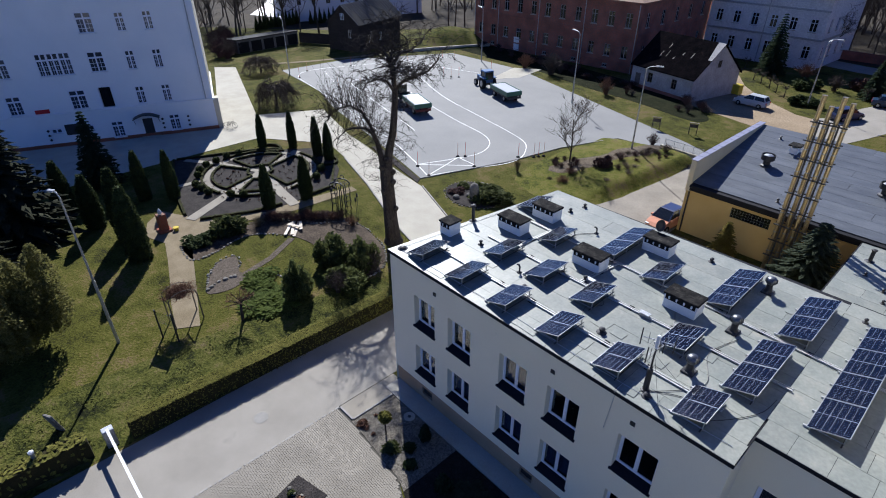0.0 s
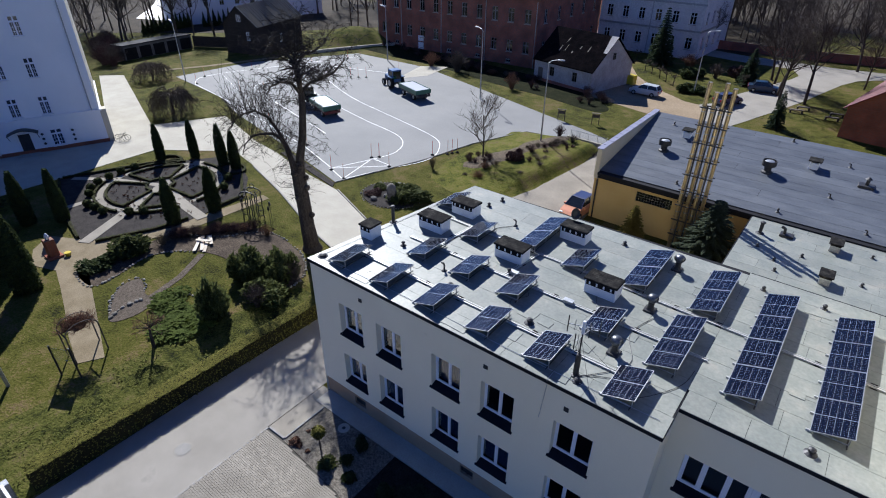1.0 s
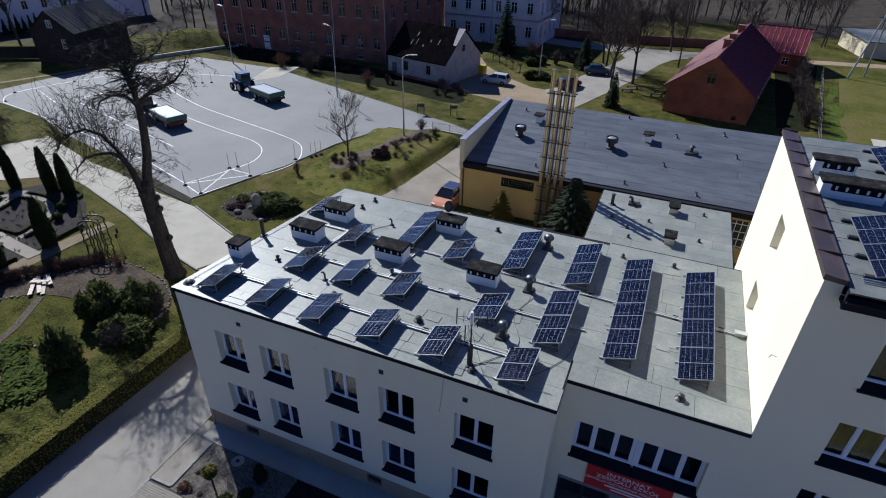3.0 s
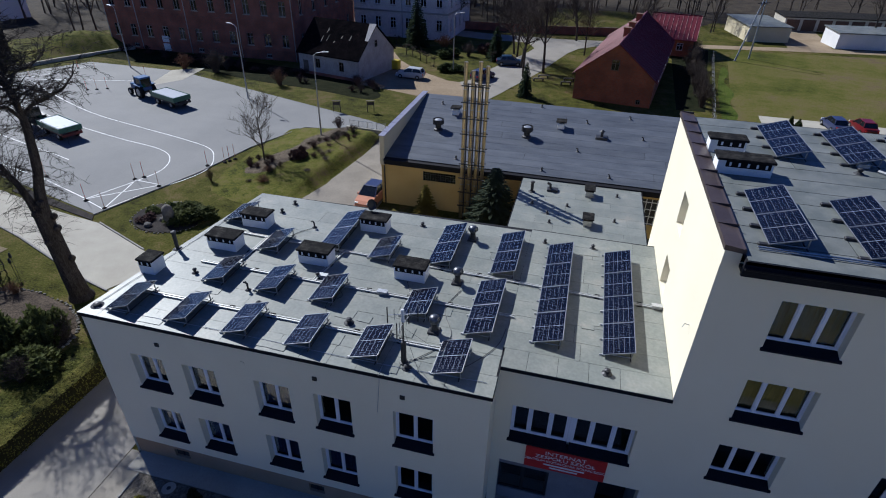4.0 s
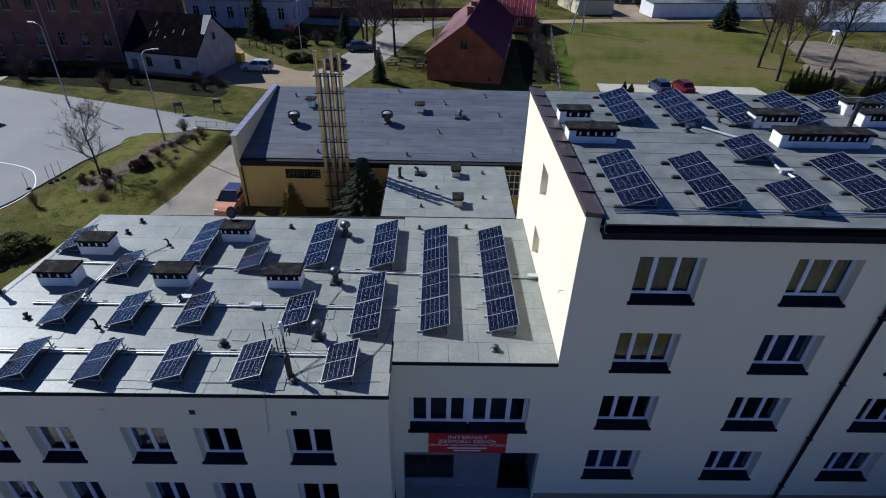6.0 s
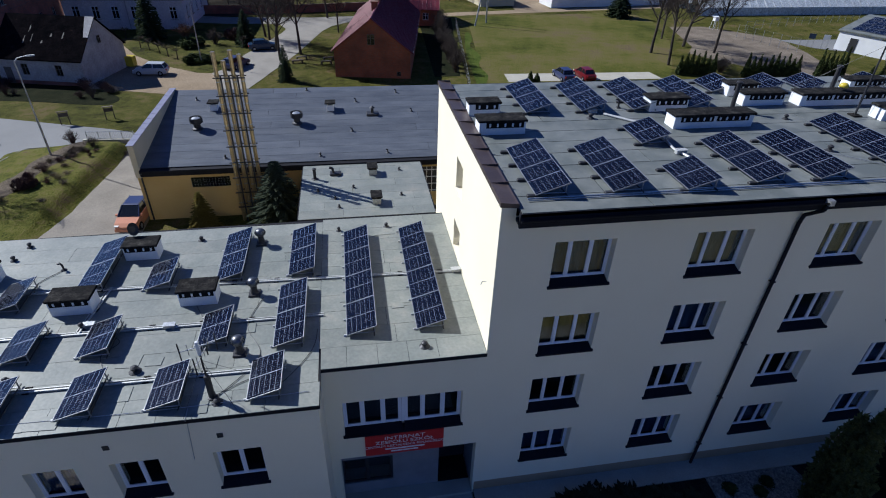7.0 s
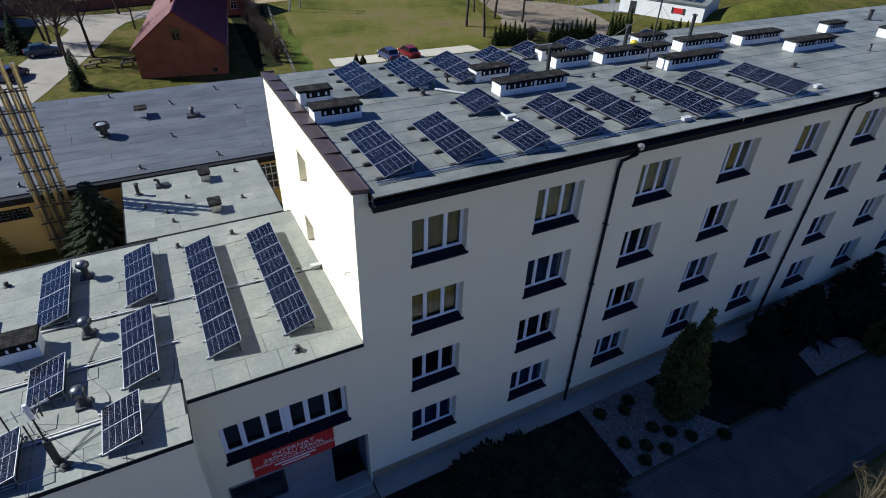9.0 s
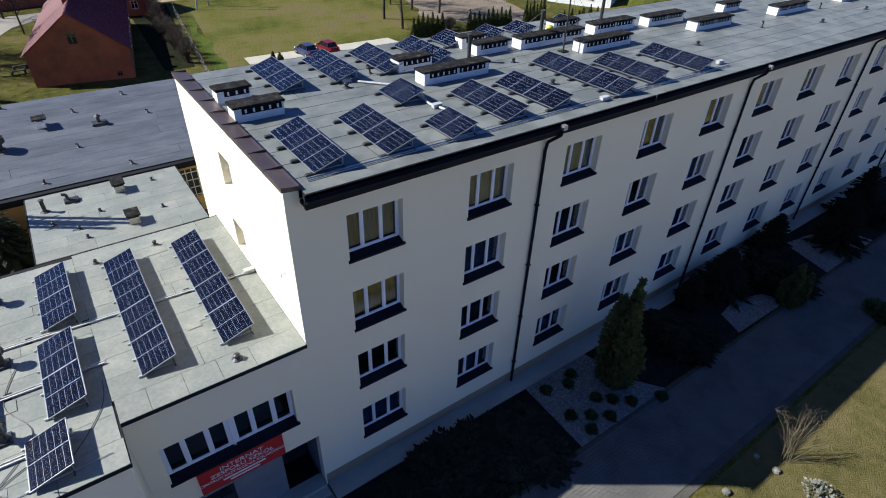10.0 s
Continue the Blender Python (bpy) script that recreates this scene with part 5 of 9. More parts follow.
for z, a, L in ((2.15, 20, 0.5), (2.15, 200, 0.5), (1.75, 80, 0.42), (1.75, 260, 0.42)):
    c, s = math.cos(radians(a)), math.sin(radians(a))
    arm = part("boom", Geo().cyl((0, 0, z), (L * c, L * s, z), 0.014, 0.014, 6), M_ALU, t)
    part("dipole", Geo().cyl((L * c, L * s, z - 0.33), (L * c, L * s, z + 0.33), 0.02, 0.02, 6), M_DARKMETAL, arm)
    part("dipole", Geo().cyl((0.55 * L * c, 0.55 * L * s, z - 0.22), (0.55 * L * c, 0.55 * L * s, z + 0.22), 0.012, 0.012, 5), M_ALU, arm)
for x, y in ((1.5, 0.6), (-1.0, 1.4), (0.9, -0.75), (-0.7, -0.75)):
    part("guy_wire", Geo().cyl((x, y, 0.02), (0, 0, 1.6), 0.006, 0.006, 4), M_DARKMETAL, t)
t = thing("satellite_dish", "small dark satellite dish behind a chimney", "satellite dish", pose(-9.15, 21.95, LZ) @ Matrix.Diagonal((0.72, 0.72, 0.9, 1)))
part("dish", Geo().lathe([(0.02, 0), (0.18, 0.03), (0.33, 0.11), (0.33, 0.125), (0.17, 0.05)], 16), M_DARKMETAL, t, m=pose(0, 0.05, 1.05, 70, 0, 50))
part("arm", Geo().cyl((0, 0, 0), (0, 0.05, 1.05), 0.025, 0.025, 6), M_GALV, t)
t = thing("radio_mast", "slender dark mast standing among the roof chimneys", "antenna", pose(21.6, 19.9, BZ))
part("pole", Geo().cyl((0, 0, 0), (0, 0, 3.4), 0.045, 0.03, 8), M_DARKMETAL, t)
part("base", Geo().box(-0.2, -0.2, 0, 0.2, 0.2, 0.06), M_CAP, t)
part("arm", Geo().cyl((-0.3, 0, 3.1), (0.3, 0, 3.1), 0.015, 0.015, 6), M_DARKMETAL, t)
for x, y in ((3.3, 2.0), (-2.2, 2.4), (0.4, -3.6)):
    part("guy_wire", Geo().cyl((x, y, 0.02), (0, 0, 2.9), 0.007, 0.007, 4), M_DARKMETAL, t)
t = thing("yellow_dome", "bright yellow plastic dome on a chimney cap", "dome", pose(22.1, 21.5, BZ + 0.73))
part("shell", Geo().lathe([(0.20, 0), (0.19, 0.08), (0.13, 0.16), (0.03, 0.19)], 14), P_YELLOW, t, smooth=True)


# ---- yellow workshop, its chimney stack and the annex ----
yb = thing("workshop_building", "ochre-yellow workshop with a sloping blue-grey felt roof", "building")
YX0, YX1, YY0, YY1 = -15.1, 17.6, 39.2, 51.7
part("wall", facade(Geo(), (YX0, YY0), (YX1, YY0), 0, 4.20, [(3.55, 2.55, 6.3, 3.35), (20.6, 1.2, 21.9, 3.4)], 0.2), M_YELLOW, yb, "ochre-yellow render")
part("wall", facade(Geo(), (YX0, YY1), (YX0, YY0), 0, 5.80), M_PALEYEL, yb)
part("wall", facade(Geo(), (YX1, YY0), (YX1, YY1), 0, 4.2), M_YELLOW, yb)
part("wall", facade(Geo(), (YX1, YY1), (YX0, YY1), 0, 5.8), M_YELLOW, yb)
part("parapet", Geo().box(YX0, YY0 - 0.25, 3.6, YX0 + 0.38, YY1, 6.05), M_PALEYEL, yb, "pale yellow end parapet")
cop = part("coping", Geo().box(YX0 - 0.04, YY0 - 0.29, 6.05, YX0 + 0.42, YY1 + 0.04, 6.075), P_PURPLE, yb, "lilac-grey sheet coping")
for i in range(12):
    ya = YY0 - 0.3 + (YY1 - YY0 + 0.35) * i / 12
    part("coping_sheet", Geo().box(YX0 - 0.06, ya + 0.012, 6.06, YX0 + 0.44, ya + 1.03, 6.10), P_PURPLE, cop)
yr = Geo().add([(YX0 + 0.36, YY0 - 0.35, 4.20), (YX1 + 0.2, YY0 - 0.35, 4.20), (YX1 + 0.2, YY1, 5.85), (YX0 + 0.36, YY1, 5.85), (YX0 + 0.36, YY0 - 0.35, 3.72), (YX1 + 0.2, YY0 - 0.35, 3.72), (YX1 + 0.2, YY1, 5.6), (YX0 + 0.36, YY1, 5.6)],
               [(0, 1, 2, 3), (4, 5, 1, 0), (5, 6, 2, 1), (6, 7, 3, 2), (7, 4, 0, 3), (7, 6, 5, 4)])
yellow_roof = part("roof", yr, M_FASCIA, yb, "sloping blue-grey felt roof")
part("gutter", Geo().box(YX0 + 0.36, YY0 - 0.47, 4.02, YX1, YY0 - 0.351, 4.2), M_FASCIA, yb)
part("downpipe", Geo().tube([(YX0 + 0.5, YY0 - 0.42, 4.08), (YX0 + 0.3, YY0 - 0.1, 3.7), (YX0 + 0.3, YY0 - 0.08, 0)], 0.06, 8), M_DARKMETAL, yb)
gw = part("glass_block_window", Geo().box(0, 0.07, 0, 2.75, 0.11, 0.8), M_CONC, yb, "dark glass-block window", m=pose(YX0 + 3.55, YY0, 2.55))
gb = Geo().box(0.01, 0.03, 0.01, 0.205, 0.08, 0.185, 0.012).mesh("glass_block")
for i in range(13):
    for j in range(4):
        part("glass_block", gb, M_CARGLASS, gw, m=pose(0.02 + i * 0.21, 0, 0.0 + j * 0.2))
wl = part("lattice_door", Geo().box(0, 0.05, 0, 1.3, 0.08, 2.2), M_DARKMETAL, yb, "dark door behind a pale lattice", m=pose(YX0 + 20.6, YY0, 1.2))
for k in range(4):
    part("bar", Geo().box(0.03 + k * 0.4, 0.0, 0, 0.08 + k * 0.4, 0.05, 2.2), M_LETTER, wl)
    part("bar", Geo().box(0, 0.0, 0.1 + k * 0.6, 1.3, 0.05, 0.15 + k * 0.6), M_LETTER, wl)
slope = 1.62 / 12.5
for x, y, kind in ((-11.7, 44.6, "cowl"), (-4.0, 45.0, "cowl"), (-10.9, 47.9, "hatch"), (-1.3, 47.3, "hatch"), (2.2, 46.2, "small"), (-9.0, 40.0, "pipe"), (-3.4, 51.0, "pipe"), (0.9, 48.6, "pipe"), (-2.1, 39.8, "pipe"), (3.0, 39.9, "pipe"), (5.6, 46.5, "pipe"), (8.5, 43.0, "pipe"), (4.6, 50.2, "pipe"), (0.4, 43.4, "pipe"), (-12.6, 49.6, "pipe")):
    z = 4.30 + (y - 39.1) * slope
    if kind == "cowl":
        t = thing("roof_cowl", "black roof ventilator with a wide open drum", "roof vent", pose(x, y, z), "roof ventilators")
        part("base", Geo().lathe([(0.45, -0.05), (0.40, 0.06), (0.26, 0.12), (0.26, 0.5)], 14), M_DARKMETAL, t)
        part("drum", Geo().lathe([(0.46, 0.5), (0.50, 0.55), (0.50, 0.92), (0.46, 0.92), (0.44, 0.60), (0.30, 0.58)], 16), M_DARKMETAL, t)
        part("cap", Geo().lathe([(0.36, 0.80), (0.30, 0.88), (0.05, 0.93)], 14), M_GALV, t)
    elif kind == "hatch":
        t = thing("roof_chimney", "squat white ventilation stack with a ribbed grey cap", "chimney", pose(x, y, z), "ventilation stacks")
        part("body", Geo().box(-0.3, -0.35, -0.1, 0.3, 0.35, 0.45), M_WHITE, t)
        part("cap", Geo().box(-0.45, -0.5, 0.58, 0.45, 0.5, 0.66, 0.02), M_CAP, t)
        for dx in (-0.25, 0.25):
            for dy in (-0.3, 0.3):
                part("cap_post", Geo().box(dx - 0.04, dy - 0.04, 0.45, dx + 0.04, dy + 0.04, 0.58), M_WHITE, t)
    elif kind == "small":
        t = thing("roof_cowl", "low black roof ventilator on a wide flashing", "roof vent", pose(x, y, z), "roof ventilators")
        part("base", Geo().box(-0.5, -0.4, -0.05, 0.5, 0.4, 0.12, 0.03), M_DARKMETAL, t)
        part("pipe", Geo().lathe([(0.12, 0.1), (0.12, 0.5), (0.24, 0.55), (0.05, 0.7)], 10), M_DARKMETAL, t)
    else:
        pipe_vent(x, y, z, 0.2, 0.06, x > 0)
an = thing("annex_building", "low annex with a pale felt roof behind the low wing", "building")
part("wall", Geo().box(-3.25, 31.0, 0, 5.25, YY0 - 0.5, 3.9), M_YELLOW, an)
annex_roof = part("roof", Geo().box(-3.42, 30.85, 3.85, 5.42, YY0 - 0.40, 4.08), M_FASCIA, an, "flat pale grey felt roof")
for x, y, k in ((-2.45, 36.5, "p"), (-1.0, 37.1, "l"), (1.64, 37.1, "h"), (1.66, 32.7, "h"), (-1.06, 33.4, "s"), (3.39, 33.5, "s"), (-2.2, 34.6, "s"), (0.2, 34.9, "s"), (-0.8, 32.2, "s"), (3.6, 37.4, "s")):
    if k == "p":
        pipe_vent(x, y, 4.10, 0.75, 0.11, False, "tall black ventilation pipe on the annex roof")
    elif k == "l":
        t = thing("roof_cowl", "low black box ventilator on the annex roof", "roof vent", pose(x, y, 4.10), "roof ventilators")
        part("base", Geo().box(-0.40, -0.28, 0, 0.40, 0.28, 0.16, 0.03), M_DARKMETAL, t)
        part("pipe", Geo().tube([(-0.15, 0, 0.14), (-0.20, 0, 0.50), (-0.42, 0, 0.56)], 0.09, 10), M_DARKMETAL, t)
    elif k == "s":
        pipe_vent(x, y, 4.10, 0.14, 0.06)
    else:
        t = thing("roof_chimney", "grey ventilation stack with a louvred cap", "chimney", pose(x, y, 4.10), "ventilation stacks")
        part("body", Geo().box(-0.28, -0.4, 0, 0.28, 0.4, 0.42), M_GALV, t)
        part("cap", Geo().box(-0.38, -0.52, 0.55, 0.38, 0.52, 0.62, 0.02), M_CAP, t)
        for i in range(5):
            part("louvre", Geo().box(-0.3, -0.42 + i * 0.18, 0.42, 0.3, -0.36 + i * 0.18, 0.56), M_CAP, t)
fl = thing("flue_stack", "four tall steel flue pipes braced by a ladder frame", "chimney", pose(-7.35, 38.45, 0))
for i, dx in enumerate((-0.78, -0.26, 0.28, 0.78)):
    h = (12.2, 11.6, 12.3, 12.0)[i]
    fo = part("flue", Geo().cyl((dx, 0.15 * (i % 2), 0), (dx, 0.15 * (i % 2), h), 0.135, 0.135, 12), M_STEEL, fl, "dull steel flue pipe", smooth=False)
    part("flue_cap", Geo().cyl((dx, 0.15 * (i % 2), h), (dx, 0.15 * (i % 2), h + 0.25), 0.15, 0.15, 12), M_STEEL, fo)
    for k in range(1, 8):
        part("joint_band", Geo().cyl((dx, 0.15 * (i % 2), k * 1.5), (dx, 0.15 * (i % 2), k * 1.5 + 0.07), 0.146, 0.146, 12), M_GALV, fo)
for dx in (-0.52, 0.02, 0.54):
    part("frame_post", Geo().box(dx - 0.05, -0.28, 0, dx + 0.05, -0.19, 11.0), M_DARKMETAL, fl)
for k in range(9):
    part("frame_rail", Geo().box(-1.02, -0.28, 1.2 + k * 1.2, 1.02, -0.20, 1.27 + k * 1.2).box(-1.02, 0.28, 1.2 + k * 1.2, 1.02, 0.34, 1.27 + k * 1.2), M_DARKMETAL, fl)


# ---- houses and halls round about ----
def house(name, label, at, w, d, wall_h, ridge_h, wall_mat, roof_mat, wins, ridge="y", over=0.35, win_mat=None, roof_label="", seams=0.0):
    """A gabled house, w along x by d along y, its front left corner at the pose; wins: side, u, z, width, height."""
    h = thing(name, label, "house", at)
    sides = {"s": ((0, 0), (w, 0)), "e": ((w, 0), (w, d)), "n": ((w, d), (0, d)), "w": ((0, d), (0, 0))}
    turn = {"s": 0, "e": 90, "n": 180, "w": 270}
    for k, (a, b) in sides.items():
        hs = [(u, z, u + ww, z + hh) for s, u, z, ww, hh in wins if s == k and z + hh < wall_h]
        wg = facade(Geo(), a, b, 0, wall_h, hs, 0.14)
        L = (Vector(b) - Vector(a)).length
        if (ridge == "y" and k in "sn") or (ridge == "x" and k in "ew"):
            m = ((a[0] + b[0]) / 2, (a[1] + b[1]) / 2, ridge_h)
            wg.add([(*a, wall_h), (*b, wall_h), m], [(0, 1, 2)])
        part("wall", wg, wall_mat, h)
        for s, u, z, ww, hh in wins:
            if s == k:
                q = (Vector(a) + (Vector(b) - Vector(a)) / L * u)
                wo = part("window", Geo().box(0, 0.05, 0, ww, 0.10, 0.06).box(0, 0.05, hh - 0.06, ww, 0.10, hh).box(0, 0.05, 0.06, 0.06, 0.10, hh - 0.06).box(ww - 0.06, 0.05, 0.06, ww, 0.10, hh - 0.06).weld(), win_mat or M_FRAME, h, m=pose(q.x, q.y, z, 0, 0, turn[k]) @ Matrix.Translation((0, 0 if z + hh < wall_h else -0.13, 0)))
                part("mullion", Geo().box(ww / 2 - 0.03, 0.052, 0.06, ww / 2 + 0.03, 0.098, hh - 0.06), win_mat or M_FRAME, wo)
                part("transom", Geo().box(0.06, 0.05, hh * 0.62, ww - 0.06, 0.10, hh * 0.62 + 0.05), win_mat or M_FRAME, wo)
                part("pane", Geo().box(0.03, 0.10, 0.03, ww - 0.03, 0.125, hh - 0.03), M_CARGLASS, wo)
    r = Geo()
    if ridge == "y":
        run, A = w / 2, lambda s, y, e, dz=0.0: (w / 2 + s * e, y, ridge_h - (ridge_h - wall_h) * e / (w / 2) + dz)
        lo, hi = -over, d + over
    else:
        run, A = d / 2, lambda s, y, e, dz=0.0: (y, d / 2 + s * e, ridge_h - (ridge_h - wall_h) * e / (d / 2) + dz)
        lo, hi = -over, w + over
    e = run + over
    for s in (-1, 1):
        q = [A(s, lo, 0, 0.10), A(s, hi, 0, 0.10), A(s, hi, e, 0.10), A(s, lo, e, 0.10), A(s, lo, 0, -0.02), A(s, hi, 0, -0.02), A(s, hi, e, -0.02), A(s, lo, e, -0.02)]
        r.add(q, [(0, 1, 2, 3), (7, 6, 5, 4), (3, 2, 6, 7), (0, 3, 7, 4), (1, 5, 6, 2)])
    ro = part("roof", r, roof_mat, h, roof_label)
    if seams:
        for s in (-1, 1):
            k = int((hi - lo) / seams)
            for i in range(k + 1):
                y = lo + (hi - lo) * i / k
                p0, p1 = A(s, y, 0.05, 0.13), A(s, y, e, 0.13)
                part("standing_seam", Geo().cyl(p0, p1, 0.035, 0.035, 4), roof_mat, ro)
        part("ridge_sheet", Geo().cyl(A(1, lo, 0, 0.12), A(1, hi, 0, 0.12), 0.10, 0.10, 6), roof_mat, ro)
    return h


rh = house("red_roof_house", "red-brick house with a cherry-red sheet roof", pose(-1.15, 74.9, 0, 0, 0, -9.5), 9.9, 27.0, 3.5, 7.35, M_BRICK2, M_REDROOF, [("s", 4.35, 4.2, 0.95, 1.3), ("e", 3, 1.0, 0.9, 1.3), ("e", 7, 1.0, 0.9, 1.3), ("e", 11, 1.0, 0.9, 1.3), ("e", 15, 1.0, 0.9, 1.3), ("s", 8.1, 0.3, 0.55, 0.6)], roof_label="cherry-red sheet roof with standing seams", seams=0.55, win_mat=M_WOOD)
part("string_course", Geo().box(-0.05, -0.05, 3.35, 9.95, 0.02, 3.55), M_BRICK2, rh)
for y, x in ((7.0, 5.2), (11.5, 5.2), (19.5, 5.2)):
    co = part("chimney", Geo().box(x - 0.9, y - 0.35, 6.2, x - 0.1, y + 0.35, 8.1), M_BRICK2, rh, "brick chimney on the ridge")
    part("chimney_cap", Geo().box(x - 1.0, y - 0.45, 8.1, x, y + 0.45, 8.25), M_BRICK2, co)
for i in range(9):
    part("downpipe" if i in (0, 8) else "snow_guard", Geo().cyl((10.2, 2.4 * i + 0.4, 3.25), (10.28, 2.4 * i + 0.9, 3.3), 0.04, 0.04, 6), M_LETTER, rh)
house("red_roof_barn", "low brick barn with a faded red sheet roof", pose(9.6, 106.0, 0, 0, 0, -9.5), 7.6, 10.0, 2.9, 5.9, M_BRICK2, M_REDROOF, [("s", 5.0, 1, 1, 1.2)], ridge="x", seams=0.7)
cottage = house("white_cottage", "whitewashed cottage with a dark patched roof", pose(-41.0, 75.1, 0, 0, 0, -13.4), 10.6, 9.2, 3.1, 7.0, M_OLDWHITE, M_OLDROOF, [("s", 3.0, 1.1, 0.85, 1.3), ("s", 7.2, 1.1, 0.85, 1.3), ("e", 4.2, 4.1, 0.6, 0.9)], ridge="x", over=0.25, win_mat=M_WOOD)
part("roof_patch", Geo().add([(10.3, 2.3, 5.21), (10.88, 2.3, 5.21), (10.88, 4.55, 7.12), (9.7, 4.55, 7.12)], [(0, 1, 2, 3)]), M_OLDWHITE, cottage, "pale patched verge of the roof")
rk = random.Random(12)
for k in range(7):
    x, u = rk.uniform(3.0, 9.8), rk.uniform(0.08, 0.9)
    w, d = rk.uniform(0.08, 0.25), rk.uniform(0.3, 1.0)
    y = 0.1 + 3.4 * u
    z = 3.225 + 0.848 * y
    part("worn_patch", Geo().add([(x, y, z), (x + w, y + 0.1 * d, z + 0.085 * d), (x + w * 0.8, y + d, z + 0.848 * d), (x + w * 0.1, y + d * 0.9, z + 0.763 * d)], [(0, 1, 2, 3)]), M_STONE, cottage, "pale worn patch of roofing")
part("base_course", Geo().box(-0.03, -0.03, 0, 10.63, 0.0, 0.45), M_BRICK, cottage, "exposed brick base")
part("door", Geo().box(0.8, -0.04, 0, 1.7, 0.02, 1.95), M_WOOD, cottage)

# red-brick barracks
BRX, BRY = -77.9, 80.03
bb = thing("brick_barracks", "long dark red-brick three-storey building with stone bands", "building", pose(BRX, BRY, 0, 0, 0, 0.5))
bl, bd, bh = 33.9, 24.0, 10.35
cols_b = [1.05 + 3.05 * k for k in range(11)]
hs = [(u, z, u + 1.1, z + h) for u in cols_b for z, h in ((2.1, 1.8), (6.6, 2.1))] + [(u, 0.35, u + 0.9, 0.95) for u in cols_b[1::2]]
part("wall", facade(Geo(), (0, 0), (bl, 0), 0, bh, hs, 0.25), M_BRICK, bb)
hs2 = [(2.0 + 4.6 * k, z, 3.1 + 4.6 * k, z + h) for k in range(5) for z, h in ((2.1, 1.8), (6.6, 2.1))]
part("wall", facade(Geo(), (bl, 0), (bl, bd), 0, bh, hs2, 0.25), M_BRICK, bb)
part("wall", facade(Geo(), (bl, bd), (0, bd), 0, bh), M_BRICK, bb)
part("wall", facade(Geo(), (0, bd), (0, 0), 0, bh), M_BRICK, bb)
part("string_course", Geo().box(-0.08, -0.10, 5.55, bl + 0.10, 0.0, 5.85).box(bl, -0.10, 5.55, bl + 0.10, bd, 5.85).box(-0.08, -0.08, 1.25, bl + 0.08, 0, 1.45).box(bl, -0.08, 1.25, bl + 0.08, bd, 1.45), M_BRICK, bb)
part("cornice", Geo().box(-0.3, -0.3, bh - 0.35, bl + 0.3, bd + 0.3, bh), M_BRICK, bb)
part("roof", Geo().add([(-0.5, -0.5, bh), (bl + 0.5, -0.5, bh), (bl + 0.5, bd + 0.5, bh), (-0.5, bd + 0.5, bh), (bd / 2, bd / 2, bh + 4.2), (bl - bd / 2, bd / 2, bh + 4.2)], [(0, 1, 5, 4), (1, 2, 5), (2, 3, 4, 5), (3, 0, 4), (3, 2, 1, 0)]), M_BROWNROOF, bb, "hipped brown tile roof")


def plain_window(parent, m, w, h, lintel=None, f=0.07, glass=None, cross=1.0, ledge=None):
    wo = part("window", Geo().box(0, 0.12, 0, w, 0.17, f).box(0, 0.12, h - f, w, 0.17, h).box(0, 0.12, f, f, 0.17, h - f).box(w - f, 0.12, f, w, 0.17, h - f).weld(), lintel or M_FRAME, parent, m=m)
    part("mullion", Geo().box(w / 2 - f * 0.6 * cross, 0.122, f, w / 2 + f * 0.6 * cross, 0.168, h - f), lintel or M_FRAME, wo)
    part("transom", Geo().box(f, 0.12, h * 0.67, w - f, 0.17, h * 0.67 + f * cross ** 2), lintel or M_FRAME, wo)
    part("pane", Geo().box(0.02, 0.18, 0.02, w - 0.02, 0.2, h - 0.02), glass or M_CARGLASS, wo)
    part("sill", Geo().box(-0.08, -0.08, -0.10, w + 0.08, 0.12, 0.0), ledge or M_CONC, wo)


M_GREYFRAME = mat("grey_painted_frame", (0.26, 0.25, 0.25), (0.33, 0.32, 0.31), rough=0.6, rand=0.35)
for u, z, u1, z1 in hs:
    plain_window(bb, pose(u, 0, z), u1 - u, z1 - z, M_GREYFRAME)
for u, z, u1, z1 in hs2:
    plain_window(bb, pose(bl, u, z, 0, 0, 90), u1 - u, z1 - z, M_GREYFRAME)
for u in (-0.05, 5.8, 15.0, 24.2, bl - 0.3):
    part("downpipe", Geo().cyl((u + 0.1, -0.12, 0), (u + 0.1, -0.12, bh), 0.07, 0.07, 6), M_GALV, bb)
part("door", Geo().box(9.8, -0.05, 0.1, 11.0, 0.02, 2.4), M_LETTER, bb, "pale basement door")

# pale old mansion behind the cottage
ow = thing("pale_mansion", "pale stained rendered mansion with blue-grey bands", "building", pose(-44.0, 104.0, 0, 0, 0, -2))
wl_, wd_, wh_ = 18.5, 16, 10.5
hs = [(1.2 + 3.0 * k, z, 2.3 + 3.0 * k, z + 1.9) for k in range(6) for z in (1.6, 5.6)]
part("wall", facade(Geo(), (0, 0), (wl_, 0), 0, wh_, hs, 0.25), M_MANSION, ow)
hs2 = [(1.5 + 3.2 * k, z, 2.6 + 3.2 * k, z + 1.9) for k in range(4) for z in (1.6, 5.6)]
part("wall", facade(Geo(), (wl_, 0), (wl_, wd_), 0, wh_, hs2, 0.25), M_MANSION, ow)
part("wall", facade(Geo(), (wl_, wd_), (0, wd_), 0, wh_), M_MANSION, ow)
part("wall", facade(Geo(), (0, wd_), (0, 0), 0, wh_), M_MANSION, ow)
part("string_course", Geo().box(-0.1, -0.12, 4.4, wl_ + 0.12, 0, 4.7).box(wl_, -0.1, 4.4, wl_ + 0.12, wd_, 4.7).box(-0.1, -0.12, 8.6, wl_ + 0.12, 0, 8.9), M_GALV, ow)
